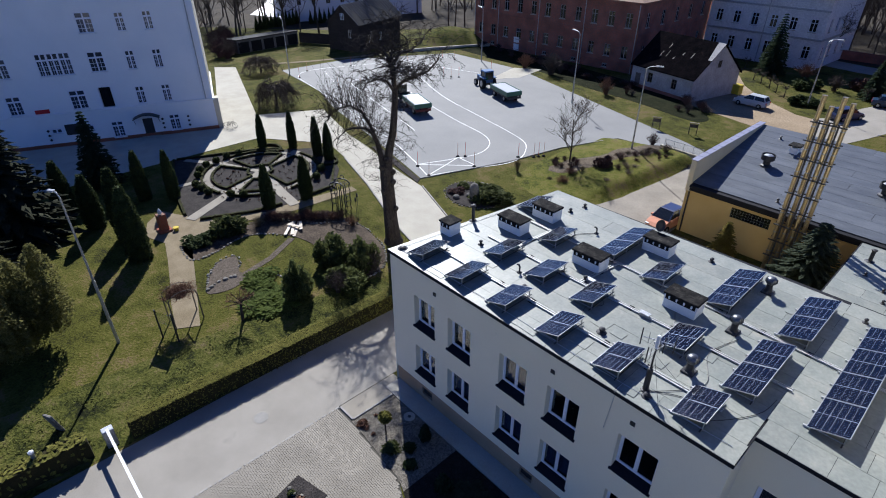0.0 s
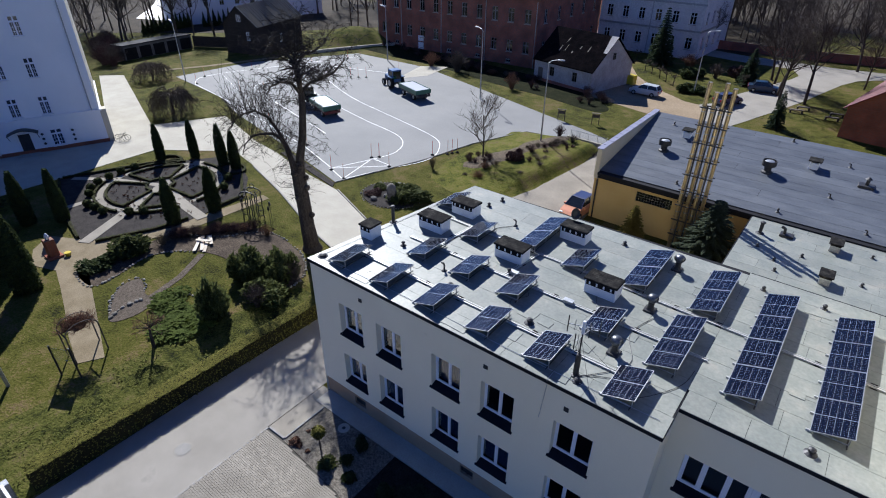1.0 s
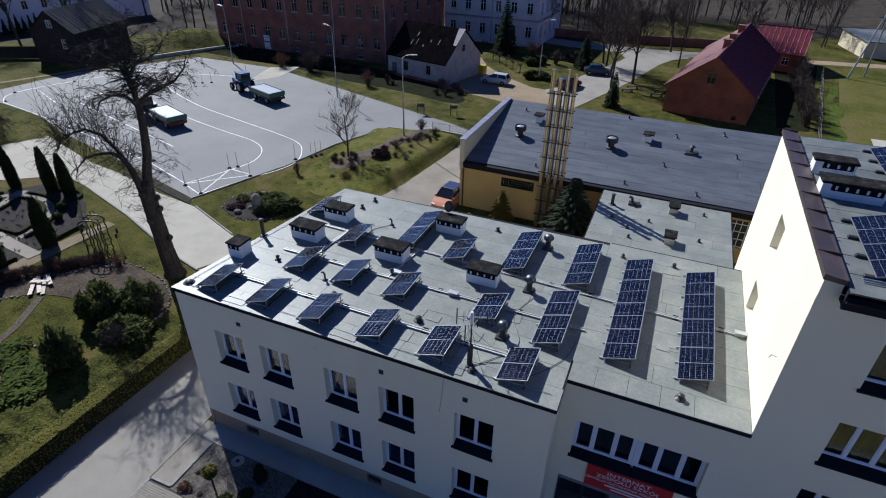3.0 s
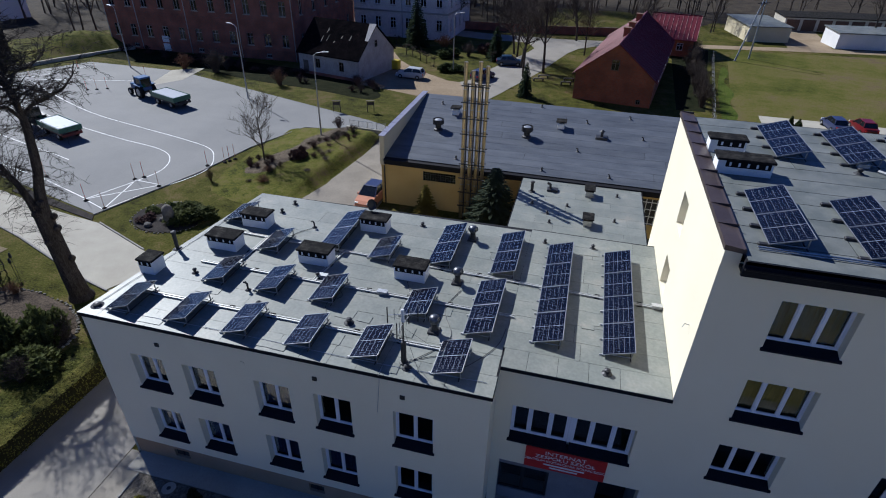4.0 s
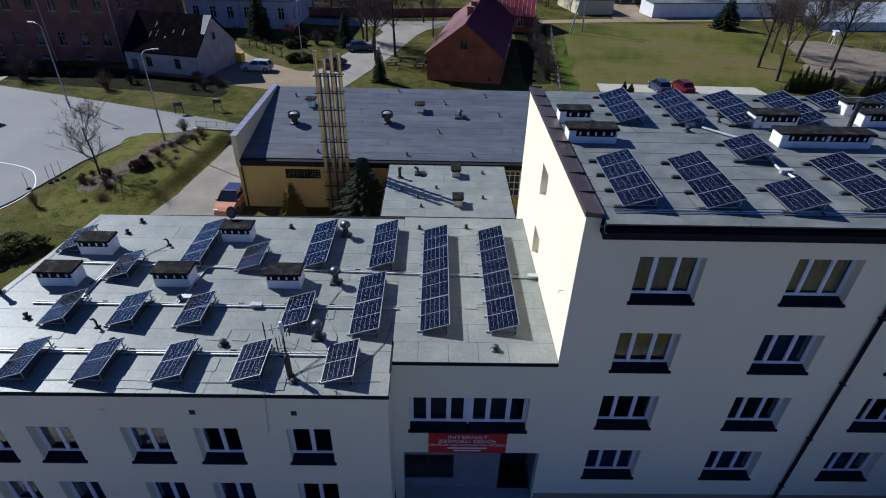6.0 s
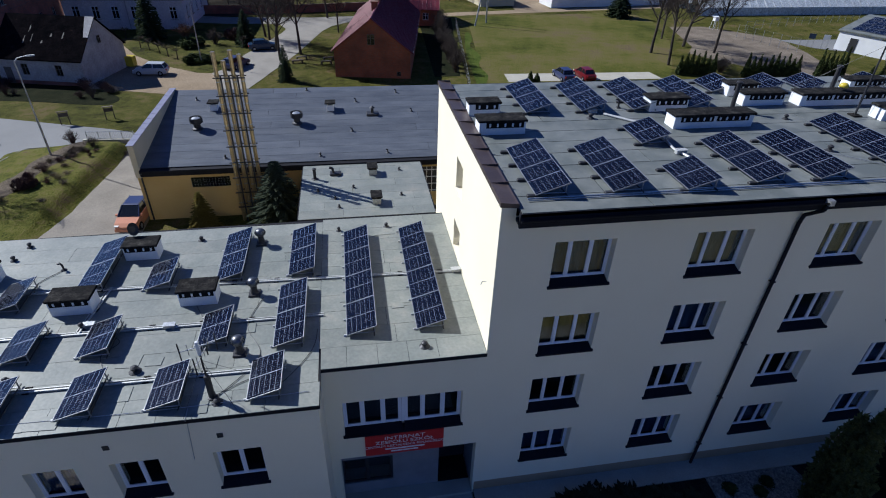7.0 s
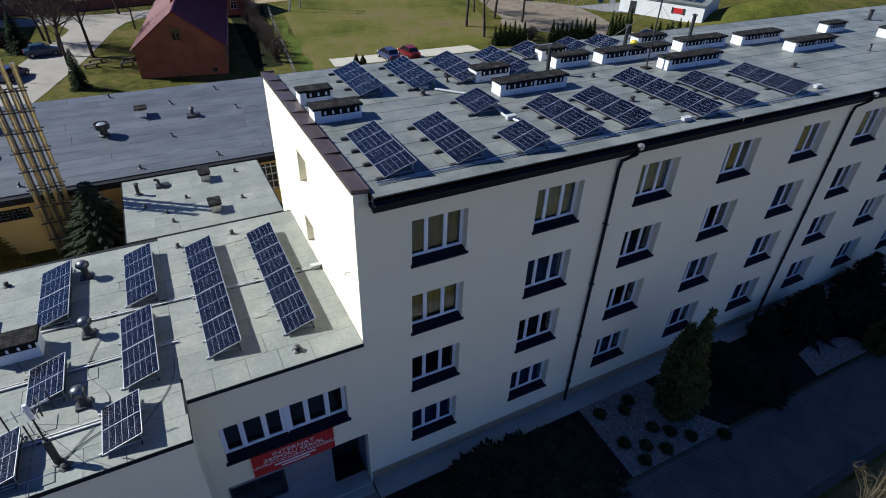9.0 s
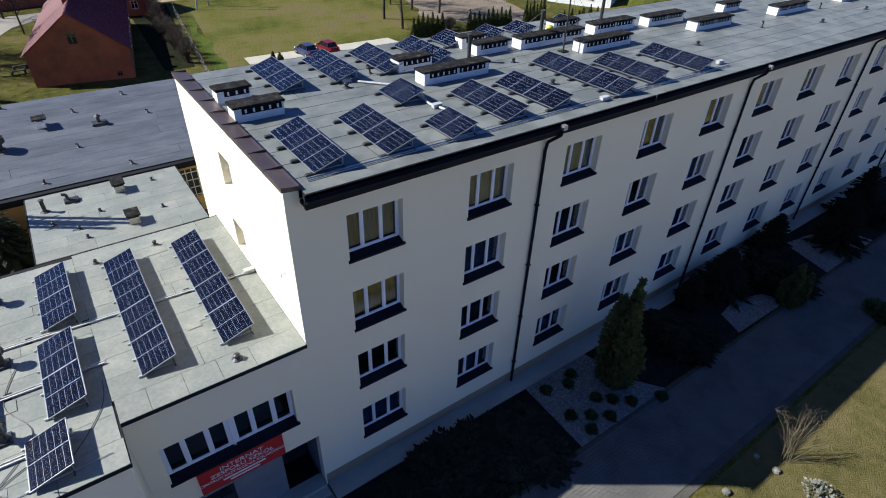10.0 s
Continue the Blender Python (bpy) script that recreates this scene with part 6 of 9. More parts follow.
part("roof", Geo().add([(-0.5, -0.5, wh_), (wl_ + 0.5, -0.5, wh_), (wl_ + 0.5, wd_ + 0.5, wh_), (-0.5, wd_ + 0.5, wh_), (7, wd_ / 2, wh_ + 4), (wl_ - 7, wd_ / 2, wh_ + 4)], [(0, 1, 5, 4), (1, 2, 5), (2, 3, 4, 5), (3, 0, 4), (3, 2, 1, 0)]), M_BROWNROOF, ow)
for u, z, u1, z1 in hs:
    plain_window(ow, pose(u, 0, z), u1 - u, z1 - z)
for u, z, u1, z1 in hs2:
    plain_window(ow, pose(wl_, u, z, 0, 0, 90), u1 - u, z1 - z)
part("downpipe", Geo().cyl((wl_ * 0.52, -0.1, 0), (wl_ * 0.52, -0.1, wh_), 0.07, 0.07, 6), M_GALV, ow)

# white school, its long front turned a little to the yard
SL, SH = 30.0, 16.5
sc = thing("school_building", "white-rendered four-storey school with a brick-red base line", "building", pose(-63.67 - 0.3602 * SL, 22.38 - 0.9329 * SL, 0, 0, 0, 68.89))
sw = []
for u, w, zs in ((-11.1, 1.45, ((11.35, 1.95), (7.5, 2.0))), (-7.6, 0.85, ((11.35, 1.8), (7.5, 1.9), (3.8, 1.85))), (-5.0, 0.85, ((11.35, 1.8), (7.45, 1.9), (3.8, 1.8))), (-13.9, 1.5, ((3.85, 1.95),)), (-15.75, 1.0, ((7.45, 2.2),)), (-14.70, 1.0, ((7.45, 2.2),)), (-13.65, 1.0, ((7.45, 2.2),)),
                 (-5.0, 1.05, ((0.5, 1.7),)), (-10.9, 1.15, ((0.4, 1.7),)), (-13.55, 0.95, ((1.5, 0.6),)), (-16.6, 0.95, ((1.5, 0.6),)), (-19.6, 1.3, ((3.8, 1.9), (7.5, 1.9), (11.35, 1.9))), (-23.1, 1.3, ((3.8, 1.9), (7.5, 1.9), (11.35, 1.9)))):
    sw += [(SL + u, z, w, h) for z, h in zs]
dark = (SL - 11.05, 3.75, 1.15, 2.15)
holes = [(u, z, u + w, z + h) for u, z, w, h in sw + [dark]]
part("wall", facade(Geo(), (0, 0), (SL, 0), 0, SH, holes, 0.22), M_SCHOOL, sc)
part("wall", facade(Geo(), (SL, 0), (SL, 13), 0, SH, [(3, z, 4.0, z + 1.9) for z in (3.8, 7.5, 11.35)], 0.2), M_SIDE, sc)
part("wall", facade(Geo(), (SL, 13), (0, 13), 0, SH), M_SCHOOL, sc)
part("wall", facade(Geo(), (0, 13), (0, 0), 0, SH), M_SCHOOL, sc)
part("base_course", Geo().box(0, -0.06, 0, SL + 0.06, 0, 0.4).box(SL, 0, 0, SL + 0.06, 13, 0.4), M_BRICK2, sc, "brick-red base course")
part("string_course", Geo().box(0, -0.16, 3.45, SL + 0.16, 0, 3.62).box(SL, 0, 3.45, SL + 0.16, 13, 3.62), M_SCHOOL, sc)
part("buttress", Geo().box(SL + 0.001, 0.2, 0, SL + 0.55, 1.3, 3.5), M_SIDE, sc)
part("roof", Geo().box(-0.3, -0.3, SH, SL + 0.3, 13.3, SH + 0.2), M_BROWNROOF, sc)
part("downpipe", Geo().cyl((SL - 0.7, -0.09, 3.6), (SL - 0.7, -0.09, SH), 0.06, 0.06, 6), M_GALV, sc)
for u, z, w, h in sw:
    plain_window(sc, pose(u, -0.06, z), w, h, None, 0.075, M_SKYGLASS, 1.5, M_WHITE)
    if h > 1:
        wo = part("glazing_grid", Geo().box(w * 0.27 - 0.015, 0.07, 0.07, w * 0.27 + 0.015, 0.10, h * 0.65).box(w * 0.73 - 0.015, 0.07, 0.07, w * 0.73 + 0.015, 0.10, h * 0.65).box(0.07, 0.065, h * 0.22, w - 0.07, 0.10, h * 0.22 + 0.035).box(0.07, 0.065, h * 0.43, w - 0.07, 0.10, h * 0.43 + 0.035), M_FRAME, sc, "thin white glazing bars", m=pose(u, 0, z))
for u in (-5.7, -3.0, -16.9):
    for k in range(3):
        part("wall_ornament", Geo().lathe([(0.03, 0.0), (0.13, 0.08), (0.13, 0.18), (0.03, 0.26)], 10, (SL + u, -0.14, 0.75 + 0.5 * k)), M_DARKMETAL, sc, "round black wall ornament")
part("dark_window", Geo().box(dark[0] + 0.05, 0.1, dark[1] + 0.05, dark[0] + 1.1, 0.16, dark[1] + 2.1), M_CARGLASS, sc, "large dark stair window")
part("door", Geo().box(SL - 7.75, -0.03, 0.05, SL - 6.75, 0.05, 2.1), M_DARKMETAL, sc, "dark wooden double door")
can = Geo()
for i in range(9):
    x = SL - 8.6 + 2.7 * i / 8
    z = 2.25 + 0.42 * math.sin(math.pi * i / 8)
    can.v += [(x, 0, z), (x, -1.0, z), (x, -1.0, z + 0.06), (x, 0, z + 0.06)]
can.f = [(4 * i + c, 4 * i + 4 + c, 4 * i + 4 + (c + 1) % 4, 4 * i + (c + 1) % 4) for i in range(8) for c in range(4)]
part("canopy", can, M_DARKMETAL, sc, "dark arched porch canopy")
for u in (-8.5, -6.0):
    part("canopy_bracket", Geo().tube([(SL + u, -0.95, 2.28), (SL + u, -0.1, 1.6)], 0.03, 6), M_DARKMETAL, sc)
part("step", Geo().box(SL - 8.2, -0.9, 0, SL - 6.3, 0, 0.1), M_CONC, sc)
part("notice_board", Geo().box(SL - 15.3, -0.06, 1.2, SL - 13.8, 0, 2.35), M_DARKMETAL, sc, "dark notice board")
part("red_display", Geo().box(SL - 17.4, -0.1, 3.75, SL - 16.1, 0, 4.15), M_RED, sc, "red display strip")

# garages, gym and greenhouse beyond the meadow
M_PALEWALL = mat("pale_garage_render", (0.42, 0.39, 0.33), (0.50, 0.47, 0.40), rough=0.9, scale=0.6, fine=8, amount=0.15)


def shed(name, label, at, w, d, h0, h1, wall_mat, roof_mat, doors=0, door_mat=None, over=0.25):
    s = thing(name, label, "garage", at)
    part("wall", Geo().add([(0, 0, 0), (w, 0, 0), (w, d, 0), (0, d, 0), (0, 0, h0), (w, 0, h0), (w, d, h1), (0, d, h1)], [(0, 1, 5, 4), (1, 2, 6, 5), (2, 3, 7, 6), (3, 0, 4, 7)]), wall_mat, s)
    part("roof", Geo().add([(-over, -over, h0), (w + over, -over, h0), (w + over, d + over, h1), (-over, d + over, h1), (-over, -over, h0 + 0.18), (w + over, -over, h0 + 0.18), (w + over, d + over, h1 + 0.18), (-over, d + over, h1 + 0.18)], [(3, 2, 1, 0), (4, 5, 6, 7), (0, 1, 5, 4), (1, 2, 6, 5), (2, 3, 7, 6), (3, 0, 4, 7)]), roof_mat, s)
    for k in range(doors):
        u = w * (k + 0.5) / doors
        dd = part("garage_door", Geo().box(u - w / doors * 0.4, -0.05, 0.05, u + w / doors * 0.4, 0.0, h0 - 0.35), door_mat, s)
        for j in range(4):
            part("door_rib", Geo().box(u - w / doors * 0.38, -0.07, 0.3 + 0.45 * j, u + w / doors * 0.38, -0.05, 0.34 + 0.45 * j), door_mat, dd)
    return s


M_DOORBROWN = mat("brown_garage_door", (0.06, 0.03, 0.022), (0.09, 0.045, 0.03), rough=0.6, rand=0.4)
shed("garage_row", "long row of garages with brown doors", pose(39.5, 138.5, 0, 0, 0, 8), 62, 6, 2.6, 2.9, M_PALEWALL, M_CAP, 19, M_DOORBROWN)
shed("garage_block", "pale garage block seen from its plain back", pose(44.6, 121.8, 0, 0, 0, 7.5), 34, 6, 2.7, 3.0, P_WHITE, M_FELT2)
shed("garage_shed", "cream shed with a dark flat roof beside the lane", pose(29.4, 123.0, 0, 0, 0, 10), 7.8, 12, 2.7, 2.9, M_PALEYEL, M_FELT2)
gy = shed("sports_pavilion", "white sports pavilion with solar modules on its roof", pose(83.0, 85.6, 0, 0, 0, -64.8), 15.6, 9.5, 3.0, 4.6, P_WHITE, M_FELT2)
gy["category"] = "pavilion"
part("door", Geo().box(2.0, -0.06, 0.1, 3.2, 0.0, 2.2), M_DARKMETAL, gy)
ww = part("window", Geo().box(10.2, -0.06, 1.2, 12.0, 0.0, 2.1), M_RED, gy, "red-shuttered window")
part("shutter", Geo().box(9.9, -0.08, 1.15, 10.25, -0.05, 2.15), M_DARKMETAL, ww)
part("shutter", Geo().box(11.95, -0.08, 1.15, 12.3, -0.05, 2.15), M_DARKMETAL, ww)
sl = math.degrees(math.atan2(1.6, 9.5))
for i in range(8):
    for j in range(4):
        mo = part("module", module_mesh, M_MODFRAME, gy, "dark blue framed solar module", m=pose(1.3 + i * 1.68, 0.7 + j * 1.95, 3.30 + (0.7 + j * 1.95) * 1.6 / 9.5, sl, 0, 0) @ Matrix.Diagonal((1.4, 1.05, 1, 1)))
        part("cell_sheet", cell_mesh, M_CELL, mo)
gh = thing("greenhouse", "long low glasshouse with whitened panes", "greenhouse", pose(74, 113, 0, 0, 0, 2))
M_GHGLASS = mat("whitened_glass", (0.42, 0.45, 0.46), (0.55, 0.58, 0.58), rough=0.25, scale=0.6, fine=3, amount=0.35, bump=0)
for k in range(4):
    gg = Geo()
    y = k * 4.2
    gg.add([(0, y, 1.6), (52, y, 1.6), (52, y + 2.1, 3.0), (0, y + 2.1, 3.0)], [(0, 1, 2, 3)]).add([(0, y + 2.1, 3.0), (52, y + 2.1, 3.0), (52, y + 4.2, 1.6), (0, y + 4.2, 1.6)], [(0, 1, 2, 3)])
    gg.box(0, y, 0, 52, y + 0.05, 1.6)
    bay = part("glass_bay", gg, M_GHGLASS, gh)
    for i in range(27):
        part("glazing_bar", Geo().cyl((i * 2, y, 1.62), (i * 2, y + 2.1, 3.02), 0.05, 0.05, 4), M_GALV, bay)

# wooden barn and garages in the far corner of the yard
M_BARNROOF = mat("weathered_barn_roofing", (0.018, 0.019, 0.023), (0.036, 0.036, 0.040), rough=0.8, scale=0.8, fine=9, amount=0.4, bump=0.3, spec=0.1)
M_LOG = mat("blackened_log_wall", (0.022, 0.020, 0.020), (0.042, 0.037, 0.034), rough=0.95, scale=1.5, fine=8, amount=0.4, stretch=(1, 1, 6))
barn = house("wooden_barn", "blackened timber barn with pale strips on its roof", pose(-85.6, 58.3, 0, 0, 0, 107), 13.0, 7, 4.8, 7.7, M_LOG, M_BARNROOF, [("s", 2.6, 1.2, 0.9, 1.4), ("s", 6.0, 1.2, 0.9, 1.4), ("w", 3.1, 5.3, 0.8, 1.1), ("w", 4.6, 2.3, 0.8, 1.4)], ridge="x")
rk = random.Random(31)
for k in range(20):
    x = -0.2 + 13.3 * k / 19 + rk.uniform(-0.12, 0.12)
    u = rk.uniform(0.25, 1.0) if k % 3 else 1.0
    part("pale_strip", Geo().cyl((x, 3.45, 7.80), (x, 3.45 - 3.7 * u, 7.80 - 3.064 * u), 0.028, 0.028, 4), M_GALV, barn)
for z in (1.0, 2.0, 3.0):
    part("log_course", Geo().box(-0.06, -0.06, z, 13.06, 0.0, z + 0.10).box(-0.06, 0.0, z, 0.0, 7.0, z + 0.10), M_LOG, barn)
# black door panels stand for the shaded depth of open bays
shed("old_garage_row", "row of low concrete garages with dark open bays", pose(-99.6, 41.7, 0, 0, 0, 94), 12.7, 4, 2.2, 1.9, M_GREYWALL, M_BARNROOF, 5, M_HOLE, 0.12)
house("white_farmhouse", "long white house behind the barns", pose(-122.7, 64, 0, 0, 0, 73), 34, 12, 8.0, 12.5, M_SCHOOL, M_OLDROOF, [("s", 3 + 3.4 * k, 3.5, 1.0, 1.5) for k in range(9)], ridge="x")
wl3 = thing("board_fence", "dark board fence between garages and barn", "fence")
for k in range(28):
    x, y = -100.8 + 8.2 * k / 27, 55.0 + 4.6 * k / 27
    part("board", Geo().box(-0.17, -0.02, 0.05, 0.17, 0.02, 1.9), M_LOG, wl3, m=pose(x, y, 0, 0, 0, 29))
solid("low_wall", Geo().strip([(-81.2, 61.6), (-78.6, 68.9), (-73.6, 79.6)], 0.4, 0, 0.5), M_CONC, "low pale concrete wall above the yard", "wall")
solid("brick_wall", Geo().strip([(-30, 116.0), (-7.8, 117.0), (8, 120.3)], 0.35, 0, 1.5), M_BRICK, "low brick wall along the village road", "wall")


# ---- plants ----
def leafy(height, radius, prof, n, size, seed, core=0.78, flat=0.0, rough=1.0):
    """A crown of small sprays round a dark core; prof gives the radius share at each height share."""
    rg = random.Random(seed)
    g = Geo()
    ph = [rg.uniform(0, 6.28) for _ in range(6)]
    lump = lambda a, t: 1 + rough * (0.10 * math.sin(3 * a + ph[0] + 4 * t) + 0.08 * math.sin(5 * a + ph[1] - 9 * t) + 0.07 * math.sin(2 * a + ph[2] + 17 * t))
    m = 9
    zs = [0.03, 0.15, 0.35, 0.55, 0.75, 0.9, 0.985]
    vs = [(radius * prof(t) * core * lump(2 * math.pi * i / m, t) * math.cos(2 * math.pi * i / m), radius * prof(t) * core * lump(2 * math.pi * i / m, t) * math.sin(2 * math.pi * i / m), height * t) for t in zs for i in range(m)]
    g.add(vs, [(k * m + i, k * m + (i + 1) % m, k * m + m + (i + 1) % m, k * m + m + i) for k in range(len(zs) - 1) for i in range(m)] + [tuple(range((len(zs) - 1) * m, len(zs) * m))])
    made = 0
    while made < n:
        t = rg.random()
        if rg.random() > prof(t) + 0.12:
            continue
        made += 1
        a = rg.uniform(0, 6.283)
        r = radius * prof(t) * lump(a, t) * (0.91 - 0.17 * rough + (0.12 + 0.22 * rough) * rg.random())
        p = Vector((r * math.cos(a), r * math.sin(a), height * t))
        out = Vector((math.cos(a), math.sin(a), rg.uniform(-0.2, 0.9) - flat)).normalized()
        out = (out + Vector((rg.uniform(-0.7, 0.7), rg.uniform(-0.7, 0.7), rg.uniform(-0.5, 0.5)))).normalized()
        side = out.cross(Vector((rg.uniform(-1, 1), rg.uniform(-1, 1), rg.uniform(-1, 1)))).normalized()
        s = size * rg.uniform(0.6, 1.3)
        g.add([p - out * s * 0.4, p + side * s * 0.38, p + out * s * 0.75, p - side * s * 0.38], [(0, 1, 2, 3)])
    return g


def clump(height, radius, lobes, n, size, seed, lean=0.45, slim=0.42, core=0.7):
    """Several upright lobes leaning out of one foot, for shrubs and bushy evergreens with a broken outline."""
    rg = random.Random(seed)
    out = Geo()
    for i in range(lobes):
        a = 6.283 * i / lobes + rg.uniform(-0.4, 0.4)
        rr = radius * (0.0 if i == 0 else rg.uniform(0.25, 0.62))
        h = height * (1.0 if i == 0 else rg.uniform(0.5, 0.92))
        g = leafy(h, radius * slim * rg.uniform(0.8, 1.25), plume, int(n * h / height), size, seed * 31 + i, core)
        sx, sy = math.cos(a) * lean * rg.uniform(0.3, 1.0), math.sin(a) * lean * rg.uniform(0.3, 1.0)
        out.add([(x + rr * math.cos(a) + sx * z, y + rr * math.sin(a) + sy * z, z) for x, y, z in g.v], g.f)
    return out


def plume(t):
    return max(0.03, 0.55 + 1.5 * t if t < 0.3 else math.cos((t - 0.3) / 0.7 * 1.5) ** 0.8)


def column(t):
    return max(0.02, min(1.0, (0.85 + 0.7 * t) if t < 0.2 else 1.0 - 0.80 * ((t - 0.2) / 0.8) ** 2.4))


def cone(t):
    return max(0.02, (0.7 + 2 * t) if t < 0.14 else 1.0 - 0.98 * (t - 0.14) / 0.86)


def ball(t):
    return max(0.05, math.sqrt(max(0.0, 1 - (2 * t - 1) ** 2)))


def dome(t):
    return max(0.05, math.sqrt(max(0.0, 1 - t * t)))


def spruce(height, radius, seed):
    """Drooping whorls of flat sprays round a stem."""
    rg = random.Random(seed)
    g = Geo()
    k = int(height * 3.2)
    for i in range(k):
        t = 0.06 + 0.93 * i / k
        L = radius * (1 - t) ** 0.85 * rg.uniform(0.85, 1.1) + 0.12
        for j in range(9):
            a = 6.283 * j / 9 + rg.uniform(-0.3, 0.3) + i
            c, s = math.cos(a), math.sin(a)
            z = height * t
            for q in range(5):
                u = L * (0.2 + 0.8 * q / 4) * rg.uniform(0.9, 1.1)
                w = 0.14 + 0.20 * L * (1 - q / 5) * 0.6
                zz = z - 0.28 * u + 0.06 * u * u
                p = Vector((u * c, u * s, zz))
                d = Vector((c, s, -0.25)) * (L * 0.28 + 0.1)
                n = Vector((-s, c, rg.uniform(-0.4, 0.4))) * w
                g.add([p - d * 0.5, p + n, p + d, p - n], [(0, 1, 2, 3)])
                g.add([p, p + n * 0.5 + Vector((0, 0, -0.15 * L)), p + d * 0.8, p + Vector((0, 0, 0.10))], [(0, 1, 2, 3)])
    return g


def bare(height, r, kids, seed, spread=0.9, up=0.25, droop=0.0, trunk_share=0.55, lean=(0, 0), sides=(8, 6, 4, 3, 3, 3), stem=0.62, first=(0.46, 0.72), least=0.006):
    """A leafless tree: the trunk with its limbs, and the crown of finer branches."""
    rg = random.Random(seed)
    trunk, crown = Geo(), Geo()

    def grow(p, d, L, rad, lev):
        g = trunk if lev < 2 else crown
        k = 7 if lev == 0 and stem > 0.8 else 4 if lev == 0 else 3 if lev < 3 else 2
        pts, rs = [Vector(p)], [rad]
        for i in range(k):
            bend = 0.16 if lev else 0.07
            d = (d + Vector((rg.uniform(-bend, bend), rg.uniform(-bend, bend), up * 0.25 - (droop if lev > 2 else 0)))).normalized()
            pts.append(pts[-1] + d * L / k)
            rs.append(rad * (1 - (0.62 if lev < 4 else 0.8) * (i + 1) / k))
        for i in range(k):
            g.cyl(pts[i], pts[i + 1], rs[i], rs[i + 1], sides[min(lev, 5)], caps=False)
        if lev < len(kids):
            for c in range(kids[lev]):
                f = rg.uniform(0.38 if lev else trunk_share, 1.0)
                j = min(k - 1, int(f * k))
                s = f * k - j
                q = pts[j].lerp(pts[j + 1], s)
                rr = rs[j] + (rs[j + 1] - rs[j]) * s
                ax = Vector((rg.uniform(-1, 1), rg.uniform(-1, 1), rg.uniform(-0.3, 0.6))).normalized()
                nd = (d * (1 - spread * 0.5) + ax * spread).normalized()
                grow(q, nd, L * rg.uniform(*(first if lev == 0 else (0.46, 0.72))) * (1.25 - 0.6 * f if lev == 0 and stem > 0.8 else 1), max(least, rr * rg.uniform(0.45, 0.7)), lev + 1)

    grow((0, 0, 0), Vector((lean[0], lean[1], 1)).normalized(), height * stem, r, 0)
    return trunk, crown


def tree_thing(name, label, at, trunk, crown, bark=None, twig=None, group="", scale=1.0, turn=0.0, category="tree"):
    t = thing(name, label, category, pose(at[0], at[1], 0, 0, 0, turn) @ Matrix.Scale(scale, 4), group)
    part("trunk", trunk, bark or M_BARK, t)
    part("crown", crown, twig or M_TWIG, t)
    return t


def evergreen(name, label, at, crown, material, h, r=0.08, group="", category="tree", scale=(1, 1, 1), turn=0.0):
    t = thing(name, label, category, pose(at[0], at[1], 0, 0, 0, turn) @ Matrix.Diagonal((*scale, 1)), group)
    part("trunk", Geo().cyl((0, 0, 0), (0, 0, h * 0.5), r, r * 0.5, 6), M_BARK, t)
    part("crown", crown, material, t)
    return t


thuja_meshes = [leafy(4.0, 0.60, column, 3600, 0.105, s, 0.88, 0.0, 0.35).mesh("crown") for s in (1, 2, 3)]
small_cone = [leafy(2.4, 0.55, cone, 700, 0.18, s).mesh("crown") for s in (4, 5)]
for i, (x, y, h, w) in enumerate(((-54.3, 23.2, 3.8, 0.95), (-52.1, 25.6, 4.1, 0.95), (-48.4, 26.4, 4.2, 1.05), (-46.5, 26.6, 3.9, 1.05), (-40.8, 16.9, 4.1, 1.15), (-40.2, 20.2, 4.1, 1.15), (-48.3, 11.6, 4.6, 1.1), (-49.9, 9.6, 4.6, 1.2), (-39.8, 6.0, 5.9, 1.75), (-43.6, 6.3, 6.0, 1.7), (-47.3, 5.0, 4.6, 1.6), (-52.0, 4.0, 4.6, 1.5))):
    evergreen("columnar_thuja", "tall dark green clipped columnar thuja" if w < 1.3 else "broad dark green columnar thuja casting long shade", (x, y), thuja_meshes[i % 3], M_THUJA, 4, 0.09, "garden thujas", scale=(w * 0.82, w * 0.82, h / 4.0), turn=37 * i)
spr = [spruce(8.0, 2.3, s).mesh("crown") for s in (21, 22)]
for i, (x, y, h, w, lab) in enumerate(((-48.6, 0.3, 11.5, 3.4, "large dark spruce at the garden edge"), (-53.5, -4.0, 12.5, 3.6, "large dark spruce at the garden edge"), (-55.4, 7.7, 7.4, 1.7, "slim dark spruce before the school"), (-42.5, -3.5, 9.0, 3.0, "large dark spruce at the garden edge"), (-29.3, 96.4, 9.2, 2.0, "single dark spruce in the village park"), (-7.4, 73.6, 4.6, 1.0, "young spruce beside the road"),
                                       (-5.2, 36.9, 5.6, 2.3, "grey-green spruce squeezed beside the flue stack"), (-10.6, 36.8, 3.5, 1.15, "small yellowish conifer by the workshop wall"), (55.8, 112.3, 6.0, 2.5, "single spruce at the edge of the meadow"), (-14.6, 92.2, 5.4, 1.5, "dark conifer in the village park"), (30.5, 12.0, 3.4, 1.6, "dark spruce in a shaded bed"), (36.9, 12.4, 3.5, 1.5, "dark spruce in a shaded bed"), (42.2, 10.2, 4.3, 1.6, "dark spruce in a shaded bed"), (47.5, 11.4, 4.6, 1.7, "dark spruce in a shaded bed"))):
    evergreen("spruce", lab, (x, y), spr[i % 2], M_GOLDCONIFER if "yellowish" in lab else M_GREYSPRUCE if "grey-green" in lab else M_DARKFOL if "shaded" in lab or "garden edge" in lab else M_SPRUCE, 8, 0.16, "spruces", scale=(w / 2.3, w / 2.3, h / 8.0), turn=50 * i)
